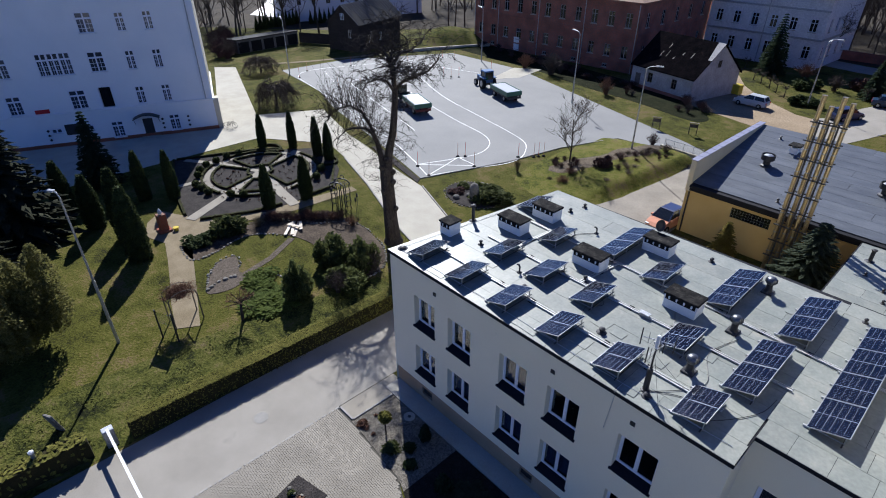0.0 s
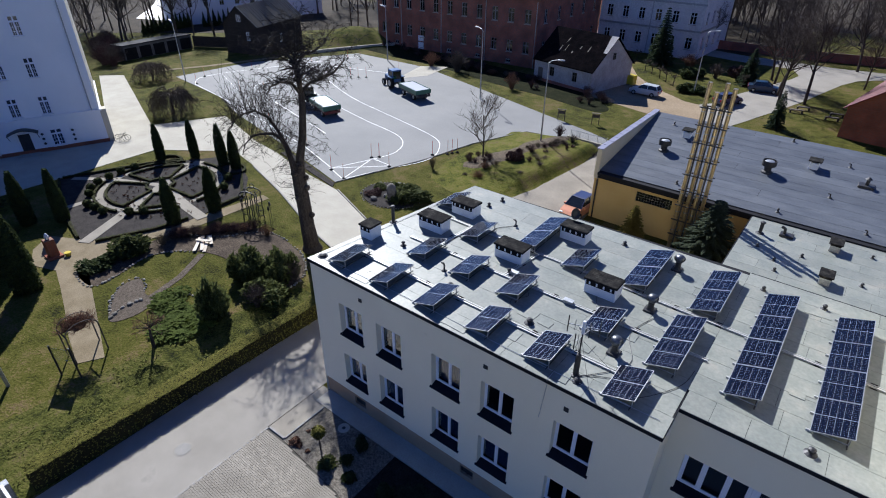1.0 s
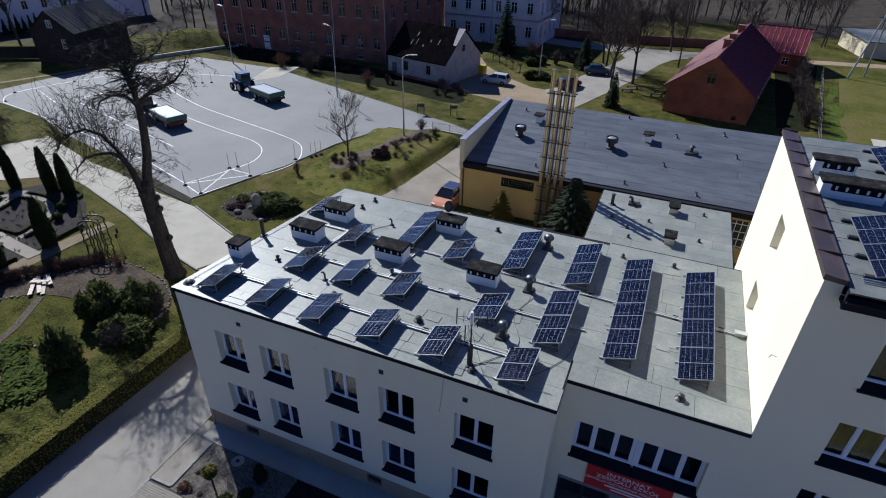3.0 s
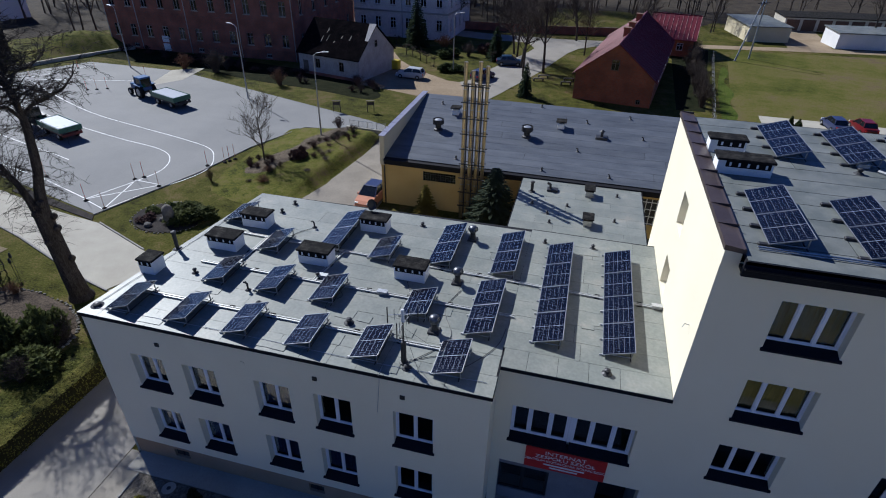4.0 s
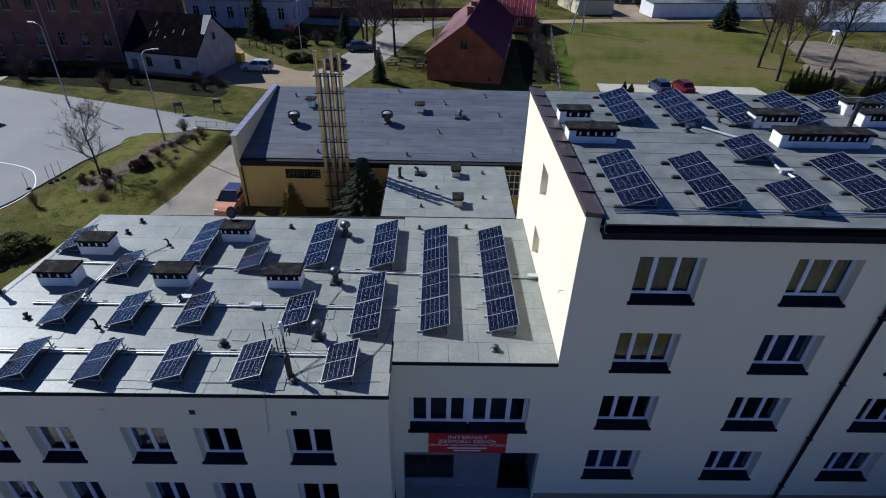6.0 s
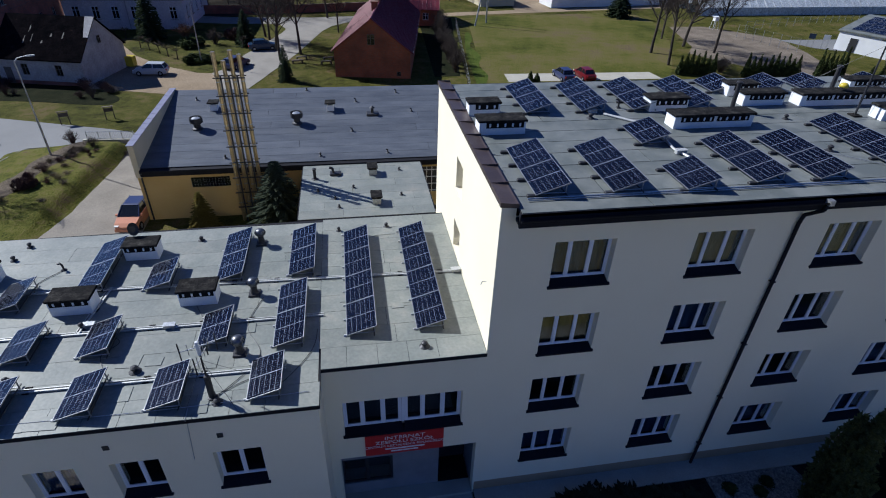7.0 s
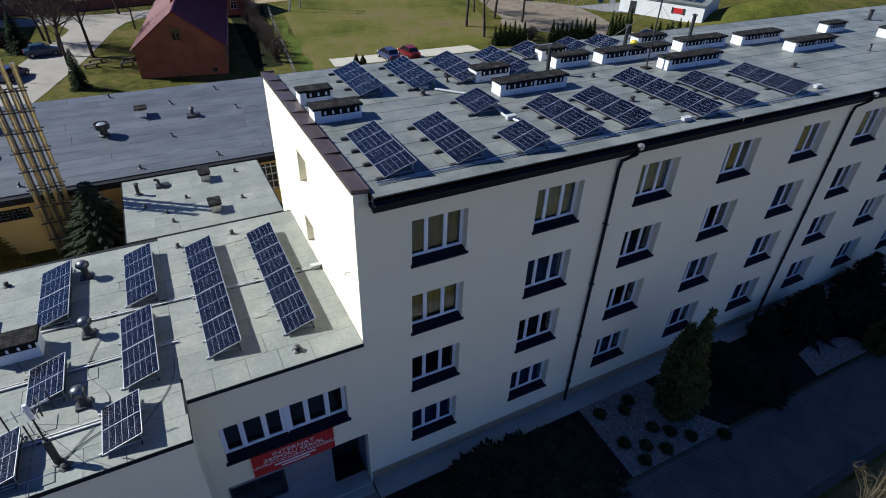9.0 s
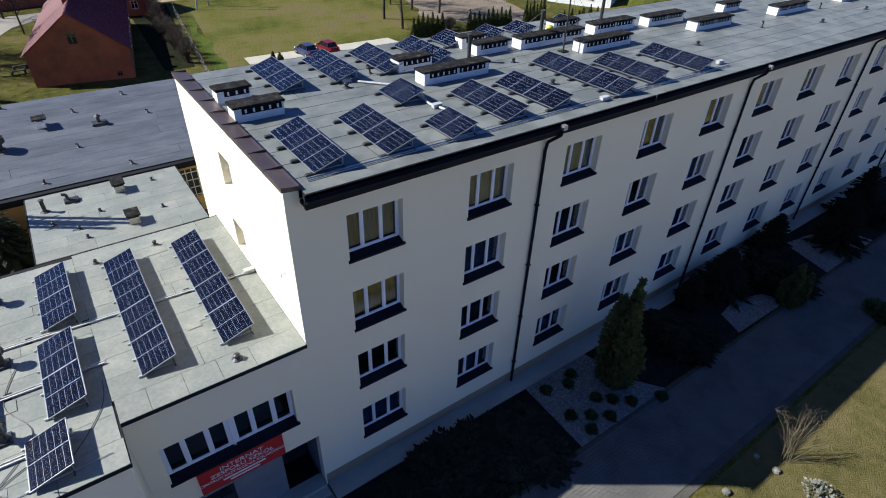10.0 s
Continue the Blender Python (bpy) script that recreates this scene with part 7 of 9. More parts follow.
for k, (x, y, sc) in enumerate(((-33.6, -2.2, 1.0), (-38.2, -6.4, 1.05))):
    t = thing("evergreen_tree", "feathery olive-green evergreen tree over the lawn", "tree", pose(x, y, 0, 0, 0, 70 * k) @ Matrix.Scale(sc, 4))
    part("trunk", Geo().cyl((0, 0, 0), (0.1, 0, 3.4), 0.19, 0.12, 8), M_BARK, t)
    part("crown", clump(6.1, 3.0, 17, 3600, 0.125, 31 + k, 0.14, 0.34, 0.35), M_FEATHER, t, m=pose(0, 0, 1.0))

tall = clump(6.6, 1.5, 6, 1200, 0.30, 41, 0.05, 0.62).mesh("crown")
evergreen("bed_conifer", "loose olive-green conifer in front of the dormitory", (19.1, 10.9), tall, M_FRESH, 6, 0.12, category="tree", scale=(0.62, 0.62, 1.0))
evergreen("bed_conifer", "olive-green conifer further along the bed", (33.0, 8.9), tall, M_FRESH, 6, 0.12, category="tree", scale=(0.5, 0.5, 0.45), turn=80)
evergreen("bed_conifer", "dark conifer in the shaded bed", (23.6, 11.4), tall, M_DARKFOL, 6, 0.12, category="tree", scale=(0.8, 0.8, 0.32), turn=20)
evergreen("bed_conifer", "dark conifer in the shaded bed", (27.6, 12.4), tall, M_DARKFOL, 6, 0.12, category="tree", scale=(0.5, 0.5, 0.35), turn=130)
shrub_dome = [clump(1.0, 1.0, 8, 300, 0.17, s, 0.30, 0.46, 0.5).mesh("crown") for s in (51, 52, 53)]
cushion = [leafy(1.0, 1.0, dome, 500, 0.24, s, 0.8).mesh("crown") for s in (54, 55)]


def bush(x, y, r, h, material, label, i=0, group="", sx=1.0):
    t = thing("shrub", label, "shrub", pose(x, y, bank_z(x, y) - 0.05 if -31 < x < -22 and 41 < y < 54 else 0, 0, 0, 40 * i) @ Matrix.Diagonal((r * sx, r, h, 1)), group)
    part("crown", shrub_dome[i % 3] if r > 0.6 else cushion[i % 2], material, t)
    return t


for i, (x, y, r, h, mt, lab) in enumerate(((-39.2, 12.6, 1.45, 1.5, M_OLIVE, "rounded olive-green juniper by the path"), (-38.9, 10.3, 1.3, 0.8, M_THUJA, "low spreading dark juniper"), (-29.6, 16.2, 1.5, 2.3, M_OLIVE, "large dark green yew in the garden"), (-27.9, 17.4, 1.2, 2.2, M_OLIVE, "large dark green yew in the garden"), (-26.9, 15.3, 1.5, 1.3, M_OLIVE, "sprawling olive-green shrub near the hedge"),
                                            (-27.6, 12.2, 1.0, 2.9, M_OLIVE, "upright green shrub above the hedge"), (-28.6, 10.4, 1.9, 0.42, M_JUNIPER, "low bright green ground juniper"), (-31.0, 10.9, 1.5, 0.5, M_JUNIPER, "low bright green ground juniper"), (-28.8, 32.0, 1.85, 1.1, M_OLIVE, "spreading juniper in the round bed"), (-29.9, 33.1, 1.2, 0.7, M_OLIVE, "spreading juniper in the round bed"), (-31.9, 31.0, 0.8, 0.5, M_HEATHER, "low dark heather in the round bed"), (-32.4, 32.2, 0.7, 0.45, M_OLIVE, "low juniper cushion in soil"), (-31.2, 33.0, 0.7, 0.6, M_OLIVE, "low juniper cushion in soil"),
                                            (-20.2, 83.0, 2.1, 1.2, M_THUJA, "dark clipped shrub in the park"), (-22.9, 92.2, 2.3, 1.4, M_THUJA, "dark clipped shrub in the park"), (-16.6, 96.4, 1.7, 1.7, M_HEATHER, "brown clipped round shrub in the park"), (37.0, 4.6, 1.3, 1.1, M_OLIVE, "rounded green shrub on the lawn edge"),
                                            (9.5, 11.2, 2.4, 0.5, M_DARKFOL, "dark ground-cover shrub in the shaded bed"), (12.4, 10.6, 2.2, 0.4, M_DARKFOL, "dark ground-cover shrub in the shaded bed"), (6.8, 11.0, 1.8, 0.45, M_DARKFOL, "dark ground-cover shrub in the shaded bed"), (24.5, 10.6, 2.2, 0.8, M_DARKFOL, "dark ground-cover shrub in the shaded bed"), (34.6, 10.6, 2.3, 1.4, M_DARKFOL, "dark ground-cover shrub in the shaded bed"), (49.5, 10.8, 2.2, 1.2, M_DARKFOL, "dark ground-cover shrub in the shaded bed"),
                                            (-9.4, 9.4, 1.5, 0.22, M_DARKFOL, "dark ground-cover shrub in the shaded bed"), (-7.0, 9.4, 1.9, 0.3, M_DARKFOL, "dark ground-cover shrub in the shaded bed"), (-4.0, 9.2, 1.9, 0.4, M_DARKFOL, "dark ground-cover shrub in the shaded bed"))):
    bush(x, y, r, h, mt, lab, i, "shrubs")
for i, (x, y) in enumerate(((15.66, 12.25), (17.41, 10.52), (18.01, 9.97), (18.72, 9.36), (15.56, 10.45), (16.38, 9.9), (17.13, 9.35), (15.8, 9.34), (20.23, 8.7), (16.9, 11.9), (17.5, 12.3))):
    bush(x, y, 0.30, 0.34, M_THUJA, "small dark cushion shrub on pale gravel", i, "cushion shrubs")
for i, (x, y, r, h, mt) in enumerate(((-13.92, 9.1, 0.42, 0.34, M_OLIVE), (-13.28, 10.7, 0.28, 0.95, M_SPRUCE), (-13.32, 9.76, 0.30, 0.36, M_THUJA), (-12.57, 9.17, 0.32, 0.36, M_THUJA), (-10.7, 9.5, 0.35, 0.9, M_SPRUCE))):
    bush(x, y, r, h, mt, "dwarf conifer on the gravel bed", i, "dwarf conifers")
for i, (x, y, r) in enumerate(((-16.05, 8.98, 0.27), (-15.18, 9.0, 0.13), (-16.05, 9.8, 0.12), (-15.7, 8.95, 0.14))):
    bush(x, y, r, r, M_REDTWIG, "small russet heather tuft on gravel", i, "heather tufts")
t = thing("grafted_topiary", "small clipped ball on a stem in the gravel bed", "topiary", pose(-14.75, 9.45, 0))
part("stem", Geo().cyl((0, 0, 0), (0, 0, 1.1), 0.045, 0.035, 6), M_BARK, t)
part("crown", leafy(0.6, 0.30, ball, 420, 0.10, 61), M_HEDGE, t, m=pose(0, 0, 0.95))
t = thing("drain_cover", "pale concrete drain ring with a dark grate", "drain", pose(-14.83, 11.0, 0.05))
part("ring", Geo().lathe([(0.30, 0.0), (0.30, 0.02), (0.10, 0.024)], 20), M_CONC, t)
part("grate", Geo().lathe([(0.10, 0.02), (0.09, 0.03), (0.02, 0.03)], 12), M_DARKMETAL, t)

# bare trees
def arching(g, rg, p, d, L, r, lev, sag):
    """A limb that rises, arches over and ends in fine hanging twigs."""
    k = 6 if lev == 0 else 4 if lev == 1 else 3
    pts, rs = [Vector(p)], [r]
    d = Vector(d).normalized()
    for i in range(k):
        d = (d + Vector((rg.uniform(-0.17, 0.17), rg.uniform(-0.17, 0.17), rg.uniform(-0.12, 0.12) - sag * (i + 1) / k))).normalized()
        pts.append(pts[-1] + d * L / k)
        rs.append(r * (1 - 0.72 * (i + 1) / k))
    for i in range(k):
        g.cyl(pts[i], pts[i + 1], rs[i], rs[i + 1], 6 if lev == 0 else 4 if lev == 1 else 3, caps=False)
    if lev < 3:
        for c in range((13, 7, 4)[lev]):
            f = rg.uniform(0.22, 1.0) * k
            j = min(k - 1, int(f))
            q = pts[j].lerp(pts[j + 1], f - j)
            e = (pts[j + 1] - pts[j]).normalized()
            side = Vector((rg.uniform(-1, 1), rg.uniform(-1, 1), rg.uniform(-0.5, 0.7))).normalized()
            arching(g, rg, q, e * 0.55 + side, L * rg.uniform(0.28, 0.50), max(0.011, rs[j] * rg.uniform(0.4, 0.6)), lev + 1, sag * 1.1)


rg = random.Random(5)
bt = thing("lime_tree", "tall bare tree with a split trunk beside the drive", "tree", pose(-29.2, 21.2, 0, 0, 0, 53.33))
# in the tree's own axes x runs along the drive's edge, y away from the dormitory
tg = Geo()


def limb(pts, radii, n=9):
    """A limb through its points, thinning from radius to radius."""
    for i in range(len(pts) - 1):
        tg.cyl(pts[i], pts[i + 1], radii[i], radii[i + 1], n, caps=False)
    return [Vector(p) for p in pts], radii


def along(l, f):
    pts, radii = l
    f *= len(pts) - 1
    j = min(len(pts) - 2, int(f))
    return pts[j].lerp(pts[j + 1], f - j), radii[j] + (radii[j + 1] - radii[j]) * (f - j)


BOLE = limb([(0.12, 0, 0), (0.10, 0, 0.4), (0.0, 0, 1.9), (-0.03, 0.02, 3.3), (-0.1, 0.0, 4.8), (-0.12, 0.0, 6.1), (-0.08, 0.0, 6.6)], (0.78, 0.60, 0.53, 0.50, 0.49, 0.48, 0.40), 14)
STEM = limb([(-0.05, 0, 6.1), (0.1, 0.03, 7.1), (0.24, 0.05, 7.8), (0.47, 0.0, 8.7), (0.61, -0.05, 9.8), (0.72, 0.0, 10.9), (0.76, 0.05, 11.8), (0.66, 0.05, 12.9), (0.61, 0.0, 13.6), (0.71, 0.0, 14.4), (0.84, 0.1, 15.3), (0.97, 0.1, 16.1)], (0.36, 0.30, 0.275, 0.26, 0.24, 0.215, 0.19, 0.13, 0.10, 0.07, 0.045, 0.02), 11)
LEFT = limb([(-0.3, -0.05, 5.9), (-0.45, -0.1, 7.2), (-0.64, -0.15, 8.2), (-0.94, -0.2, 8.9), (-1.4, -0.3, 9.26), (-2.07, -0.35, 9.34), (-2.66, -0.3, 9.2), (-3.2, -0.3, 8.7), (-3.5, -0.3, 8.0)], (0.25, 0.21, 0.175, 0.145, 0.11, 0.08, 0.055, 0.035, 0.02))
HIGH = limb([(-0.64, -0.15, 8.2), (-1.04, 0.1, 9.3), (-1.56, 0.3, 10.2), (-2.3, 0.4, 10.65), (-3.0, 0.5, 10.47), (-3.6, 0.6, 10.1), (-4.0, 0.6, 9.5)], (0.14, 0.12, 0.095, 0.07, 0.05, 0.035, 0.02))
RIGHT = limb([(0.72, 0.0, 11.7), (1.35, 0.1, 12.28), (2.07, 0.1, 12.47), (3.0, 0.0, 12.9), (3.6, 0.0, 13.5), (3.9, 0.1, 14.2)], (0.13, 0.11, 0.09, 0.065, 0.04, 0.02))
ARCH = limb([(0.74, 0.0, 11.6), (0.25, -0.2, 12.4), (-0.4, -0.3, 12.55), (-1.1, -0.35, 12.3), (-1.5, -0.4, 11.5)], (0.12, 0.09, 0.07, 0.045, 0.02))
FORE = limb([(0.74, 0.0, 11.9), (0.8, -0.7, 12.8), (1.0, -1.5, 13.3), (1.3, -2.3, 13.4), (1.5, -3.0, 13.0)], (0.12, 0.09, 0.07, 0.045, 0.02))
BACK = limb([(0.68, 0.0, 12.4), (0.5, 0.8, 13.2), (0.3, 1.7, 13.7), (0.2, 2.5, 13.8)], (0.11, 0.08, 0.055, 0.02))
CROOK = limb([(0.62, 0.0, 13.4), (1.2, 0.2, 14.0), (1.9, 0.2, 14.2), (2.6, 0.1, 14.7), (2.9, 0.1, 15.3)], (0.09, 0.07, 0.05, 0.035, 0.015))
WEST = limb([(0.62, 0.0, 13.5), (0.1, 0.2, 14.3), (-0.6, 0.3, 14.7), (-1.2, 0.3, 14.6), (-1.6, 0.3, 14.1)], (0.09, 0.065, 0.05, 0.03, 0.015))
for q in ((0.38, -0.3, 3.0), (-0.36, -0.3, 4.4), (0.3, -0.36, 5.2), (0.32, -0.2, 5.9), (-0.4, -0.28, 6.3), (0.0, -0.4, 6.9)):
    tg.lathe([(0.02, -0.26), (0.2, -0.12), (0.25, 0.0), (0.2, 0.15), (0.02, 0.24)], 8, q)
part("trunk", tg, M_BARK, bt, "thick ridged trunk, forked at a third of its height")
cg = Geo()
for l, n, lo, size, sag in ((STEM, 48, 0.58, 1.7, 0.16), (RIGHT, 28, 0.2, 1.6, 0.30), (ARCH, 22, 0.25, 1.5, 0.30), (FORE, 22, 0.3, 1.5, 0.30), (BACK, 20, 0.3, 1.5, 0.25), (CROOK, 22, 0.25, 1.5, 0.20), (WEST, 22, 0.25, 1.4, 0.26)):
    for i in range(n):
        p, r = along(l, lo + (1 - lo) * (i + rg.random()) / n)
        a = 2.4 * i + rg.uniform(-0.5, 0.5)
        arching(cg, rg, p, (math.cos(a), math.sin(a), rg.choice((1.2, 0.8, 0.4, 0.0))), size * rg.uniform(0.7, 1.2), max(0.016, min(0.045, r * 0.5)), 1, sag)
part("crown", cg, M_LIMETWIG, bt, "twisting fine twigs with drooping tips")
lg = Geo()
for i in range(96):
    p, r = along(HIGH if i % 3 else LEFT, rg.uniform(0.12, 0.98))
    a = rg.uniform(0, 6.283)
    arching(lg, rg, p, (0.42 * math.cos(a), 0.42 * math.sin(a), 1.0), rg.uniform(1.5, 3.2), 0.018, 2, -0.10)
part("limb_crown", lg, M_LIMETWIG, bt, "long upright shoots on the leaning limbs")
sg = Geo()
for i in range(128):
    l = (LEFT, HIGH, LEFT, STEM)[i % 4]
    p, r = along(l, rg.uniform(0.1, 1.0) if l is not STEM else rg.uniform(0.08, 0.6))
    a = rg.uniform(0, 6.283)
    arching(sg, rg, p, (math.cos(a), math.sin(a), rg.choice((0.9, 0.3, -0.3, -0.6))), rg.uniform(1.0, 2.3), 0.016, 1 if i % 2 else 2, rg.uniform(0.1, 0.35))
for i in range(40):
    p, r = along(BOLE, rg.uniform(0.55, 1.0))
    a = rg.uniform(0, 6.283)
    arching(sg, rg, p, (math.cos(a), math.sin(a), rg.choice((1.0, 0.6, 0.1))), rg.uniform(1.2, 2.2), 0.015, 2, rg.uniform(0.05, 0.3))
part("shoot_growth", sg, M_LIMETWIG, bt, "thin hanging and springing shoots on trunk and limbs")
tr, cr = bare(6.0, 0.10, (15, 7, 6), 12, spread=0.72, up=0.35, trunk_share=0.28, stem=0.78, first=(0.34, 0.5), least=0.011)
tree_thing("young_tree", "young bare tree on the lawn by the yard", (-28.9, 43.7), tr, cr)
mid = [bare(10.5, 0.20, (17, 6, 5, 3), s, spread=0.75, up=0.22, trunk_share=0.28, stem=0.92, first=(0.28, 0.44), least=0.015) for s in (14, 15)]
mid = [(a.mesh("trunk"), b.mesh("crown")) for a, b in mid]
for i, (x, y, h) in enumerate(((-6.2, 86.4, 11), (-9.9, 88.7, 11), (-0.6, 100.4, 7), (-25.6, 112, 10), (48.8, 84.7, 13), (56.5, 88.3, 13), (48.0, 77.6, 12), (55.5, 93.9, 10), (-11.5, 95.5, 9.5), (-12.3, 97.5, 10), (-9.0, 83.9, 9), (-112, 58, 13), (-107, 63, 12), (-116, 49, 12), (-98, 67, 12), (-104, 37, 11), (52.5, 128, 11), (83, 127, 10), (59.5, 84.0, 12), (-2.5, 112, 11), (8.5, 108, 9))):
    tree_thing("bare_tree", "bare deciduous tree beside the road" if -30 < x < 30 else "bare deciduous tree behind the garages" if x < 0 else "bare deciduous tree at the meadow's edge", (x, y), *mid[i % 2], group="bare trees", scale=h / 10.5, turn=67 * i)
wt, wc, rg = Geo(), Geo(), random.Random(17)
wt.cyl((0, 0, 0), (0.1, 0.05, 1.9), 0.14, 0.10, 8, caps=False)
for i in range(22):
    a = 2.4 * i
    arching(wc, rg, (0.1, 0.05, 1.7 + 0.02 * i), (math.cos(a), math.sin(a), 0.85), 3.3 * rg.uniform(0.7, 1.1), 0.05, 0, 0.85)
weep = (wt.mesh("trunk"), wc.mesh("crown"))
for i, (x, y, s) in enumerate(((-67.2, 31.8, 1.15), (-84.2, 38.2, 0.95))):
    tree_thing("weeping_tree", "low bare weeping tree on the school lawn", (x, y), *weep, group="weeping trees", scale=s, turn=90 * i)
pol = bare(2.0, 0.09, (14, 7), 19, spread=1.0, up=0.1, trunk_share=0.82, least=0.013)
pol = (pol[0].mesh("trunk"), pol[1].mesh("crown"))
tree_thing("ornamental_tree", "small grafted tree with a leaning stem and russet crown", (-27.9, 8.3), *pol, twig=M_REDTWIG, scale=1.25, turn=20)
for i, (x, y) in enumerate(((-29.6, 91.0), (-28.0, 89.6), (-26.1, 87.7), (-24.6, 86.1), (-23.0, 84.5), (-33.4, 97.2), (-14.9, 90.6))):
    tree_thing("pollard_tree", "small pollarded tree in a row along the track", (x, y), *pol, group="pollards", turn=60 * i)


def twiggy(height, radius, n, seed, r=0.012):
    rg = random.Random(seed)
    g = Geo()
    for _ in range(n):
        a, lean = rg.uniform(0, 6.283), rg.uniform(0.1, 1.0)
        p = Vector((rg.uniform(-0.15, 0.15) * radius, rg.uniform(-0.15, 0.15) * radius, 0))
        tip = Vector((math.cos(a) * radius * lean, math.sin(a) * radius * lean, height * rg.uniform(0.6, 1.0) * (1.15 - 0.5 * lean)))
        m = p.lerp(tip, 0.5) + Vector((0, 0, height * 0.12))
        g.cyl(p, m, r, r * 0.8, 3, False).cyl(m, tip, r * 0.8, r * 0.3, 3, False)
        for _ in range(5):
            q = m.lerp(tip, rg.random())
            g.cyl(q, q + Vector((rg.uniform(-1, 1), rg.uniform(-1, 1), rg.uniform(0.1, 1))) * radius * 0.28, r * 0.5, r * 0.2, 3, False)
    return g


twig_meshes = [twiggy(1.0, 0.9, 90, s, 0.012).mesh("branchwork") for s in (71, 72)]


twig_sets = {}


def bare_bush(x, y, r, h, material, label, i=0, group="bare shrubs"):
    key = (i % 2, material.name)
    if key not in twig_sets:
        twig_sets[key] = twig_meshes[i % 2].copy()
    t = thing("bare_shrub", label, "shrub", pose(x, y, bank_z(x, y) - 0.05 if -31 < x < -22 and 41 < y < 54 else 0, 0, 0, 77 * i) @ Matrix.Diagonal((r, r, h, 1)), group)
    part("branchwork", twig_sets[key], material, t)


rg = random.Random(8)
i = 0
for k in range(24):
    u = k / 23
    bare_bush(-38.8 + 3.9 * u + rg.uniform(-0.3, 0.3), 15.6 + 4.9 * u + rg.uniform(-0.4, 0.4), rg.uniform(0.7, 1.0), rg.uniform(0.5, 0.85), M_REDTWIG if k % 4 == 0 else M_HEATHER, "low russet heather along the rockery", k, "rockery heather")
for k in range(40):
    y = 39.0 + 14.0 * rg.random()
    x = -25.6 + 0.30 * (y - 40.6) + rg.uniform(-2.6, 2.2)
    bare_bush(x, y, rg.uniform(0.35, 0.7), rg.uniform(0.22, 0.5), (M_PALETWIG, M_TWIG, M_HEATHER, M_PALETWIG)[k % 4], "low dry tussock on the bank", k, "bank tussocks")
for k in range(9):
    a = 0.7 * k
    bare_bush(-28.9 + (1.25 + 0.2 * math.sin(5 * k)) * math.cos(a), 43.0 + 1.0 * math.sin(a), 0.55, 0.6, M_HEATHER, "low purple-brown heather round the young tree", k, "bank heather")
bush(-25.2, 44.2, 0.95, 1.15, M_HEATHER, "rounded dark purple-brown shrub on the bank", 1)
for x, y, r, h, mt in [(-25.1, 46.8, 1.0, 0.8, M_HEATHER), (-26.6, 39.4, 1.0, 0.9, M_REDTWIG), (-25.2, 53.2, 0.95, 1.4, M_HEATHER), (-24.0, 50.0, 0.9, 0.6, M_TWIG), (-23.0, 51.8, 0.9, 0.9, M_TWIG), (-24.6, 48.6, 0.7, 0.5, M_HEATHER), (-27.0, 41.2, 0.8, 0.6, M_REDTWIG), (-31.4, 38.6, 0.5, 1.3, M_PALETWIG),
                       (-33.4, 20.4, 0.9, 0.9, M_REDTWIG), (-27.0, 17.8, 1.1, 1.5, M_TWIG), (-26.4, 14.4, 1.2, 1.5, M_TWIG), (-38.4, 14.6, 0.9, 0.9, M_PALETWIG),
                       (-19.4, 93.2, 1.8, 2.2, M_TWIG), (-24.5, 97, 2.2, 2.4, M_REDTWIG), (-58.0, 71.3, 2.0, 2.2, M_REDTWIG), (-52.5, 71.0, 2.6, 3.4, M_TWIG), (-40.5, 68.0, 1.6, 2.2, M_REDTWIG), (54.0, 73.5, 2.0, 1.9, M_TWIG), (55.2, 75.0, 1.6, 1.6, M_TWIG)]:
    bare_bush(x, y, r, h, mt, "straw-coloured bare shrub on the lawn" if mt is M_PALETWIG else "leafless russet shrub on bare soil" if mt is M_REDTWIG else "leafless grey-brown shrub with thin twigs", i)
    i += 1
for k in range(34):
    x = rg.uniform(-76, -27)
    bare_bush(x, 78.6 - (x + 80) * 0.2 + (k % 4) * 1.1, rg.uniform(0.8, 1.4), rg.uniform(0.6, 1.3), M_HEATHER if k % 6 else M_TWIG, "unkempt bare shrub below the brick building", k, "border shrubs")
for k in range(16):
    bare_bush(15.0 + 0.14 * k + rg.uniform(-0.8, 0.8), 76 + 2.1 * k, rg.uniform(1.2, 2.0), rg.uniform(1.8, 3.6), M_TWIG, "overgrown bare shrub along the fence", k, "fence shrubs")
for k in range(26):
    u, v = rg.random(), rg.random()
    bare_bush(-96 - 22 * u, 36.5 + 7.5 * u + 3.5 * v, rg.uniform(1.4, 2.6), rg.uniform(1.2, 3.2), M_TWIG if k % 3 else M_HEATHER, "tangled bare shrub behind the school", k, "thicket shrubs")
i = 0
for xs, y, h in (([47 + 0.85 * k for k in range(7)], 72.6, 3.0), ([56 + 0.9 * k for k in range(10)], 70.6, 3.0), ([65.2 + 0.85 * k for k in range(6)], 68.4, 4.0), ([73 + 1.5 * k for k in range(6)], 67.0, 2.4), ([24.2, 25.1], 70.4, 1.5)):
    for x in xs:
        evergreen("thuja", "small dark conical thuja in a row", (x, y + 0.3 * math.sin(7 * x)), small_cone[i % 2], M_THUJA, 2.4, 0.05, "thuja row", scale=(0.95, 0.95, h / 2.4 * (0.88 + 0.24 * ((i * 7) % 5) / 4)), turn=50 * i)
        i += 1

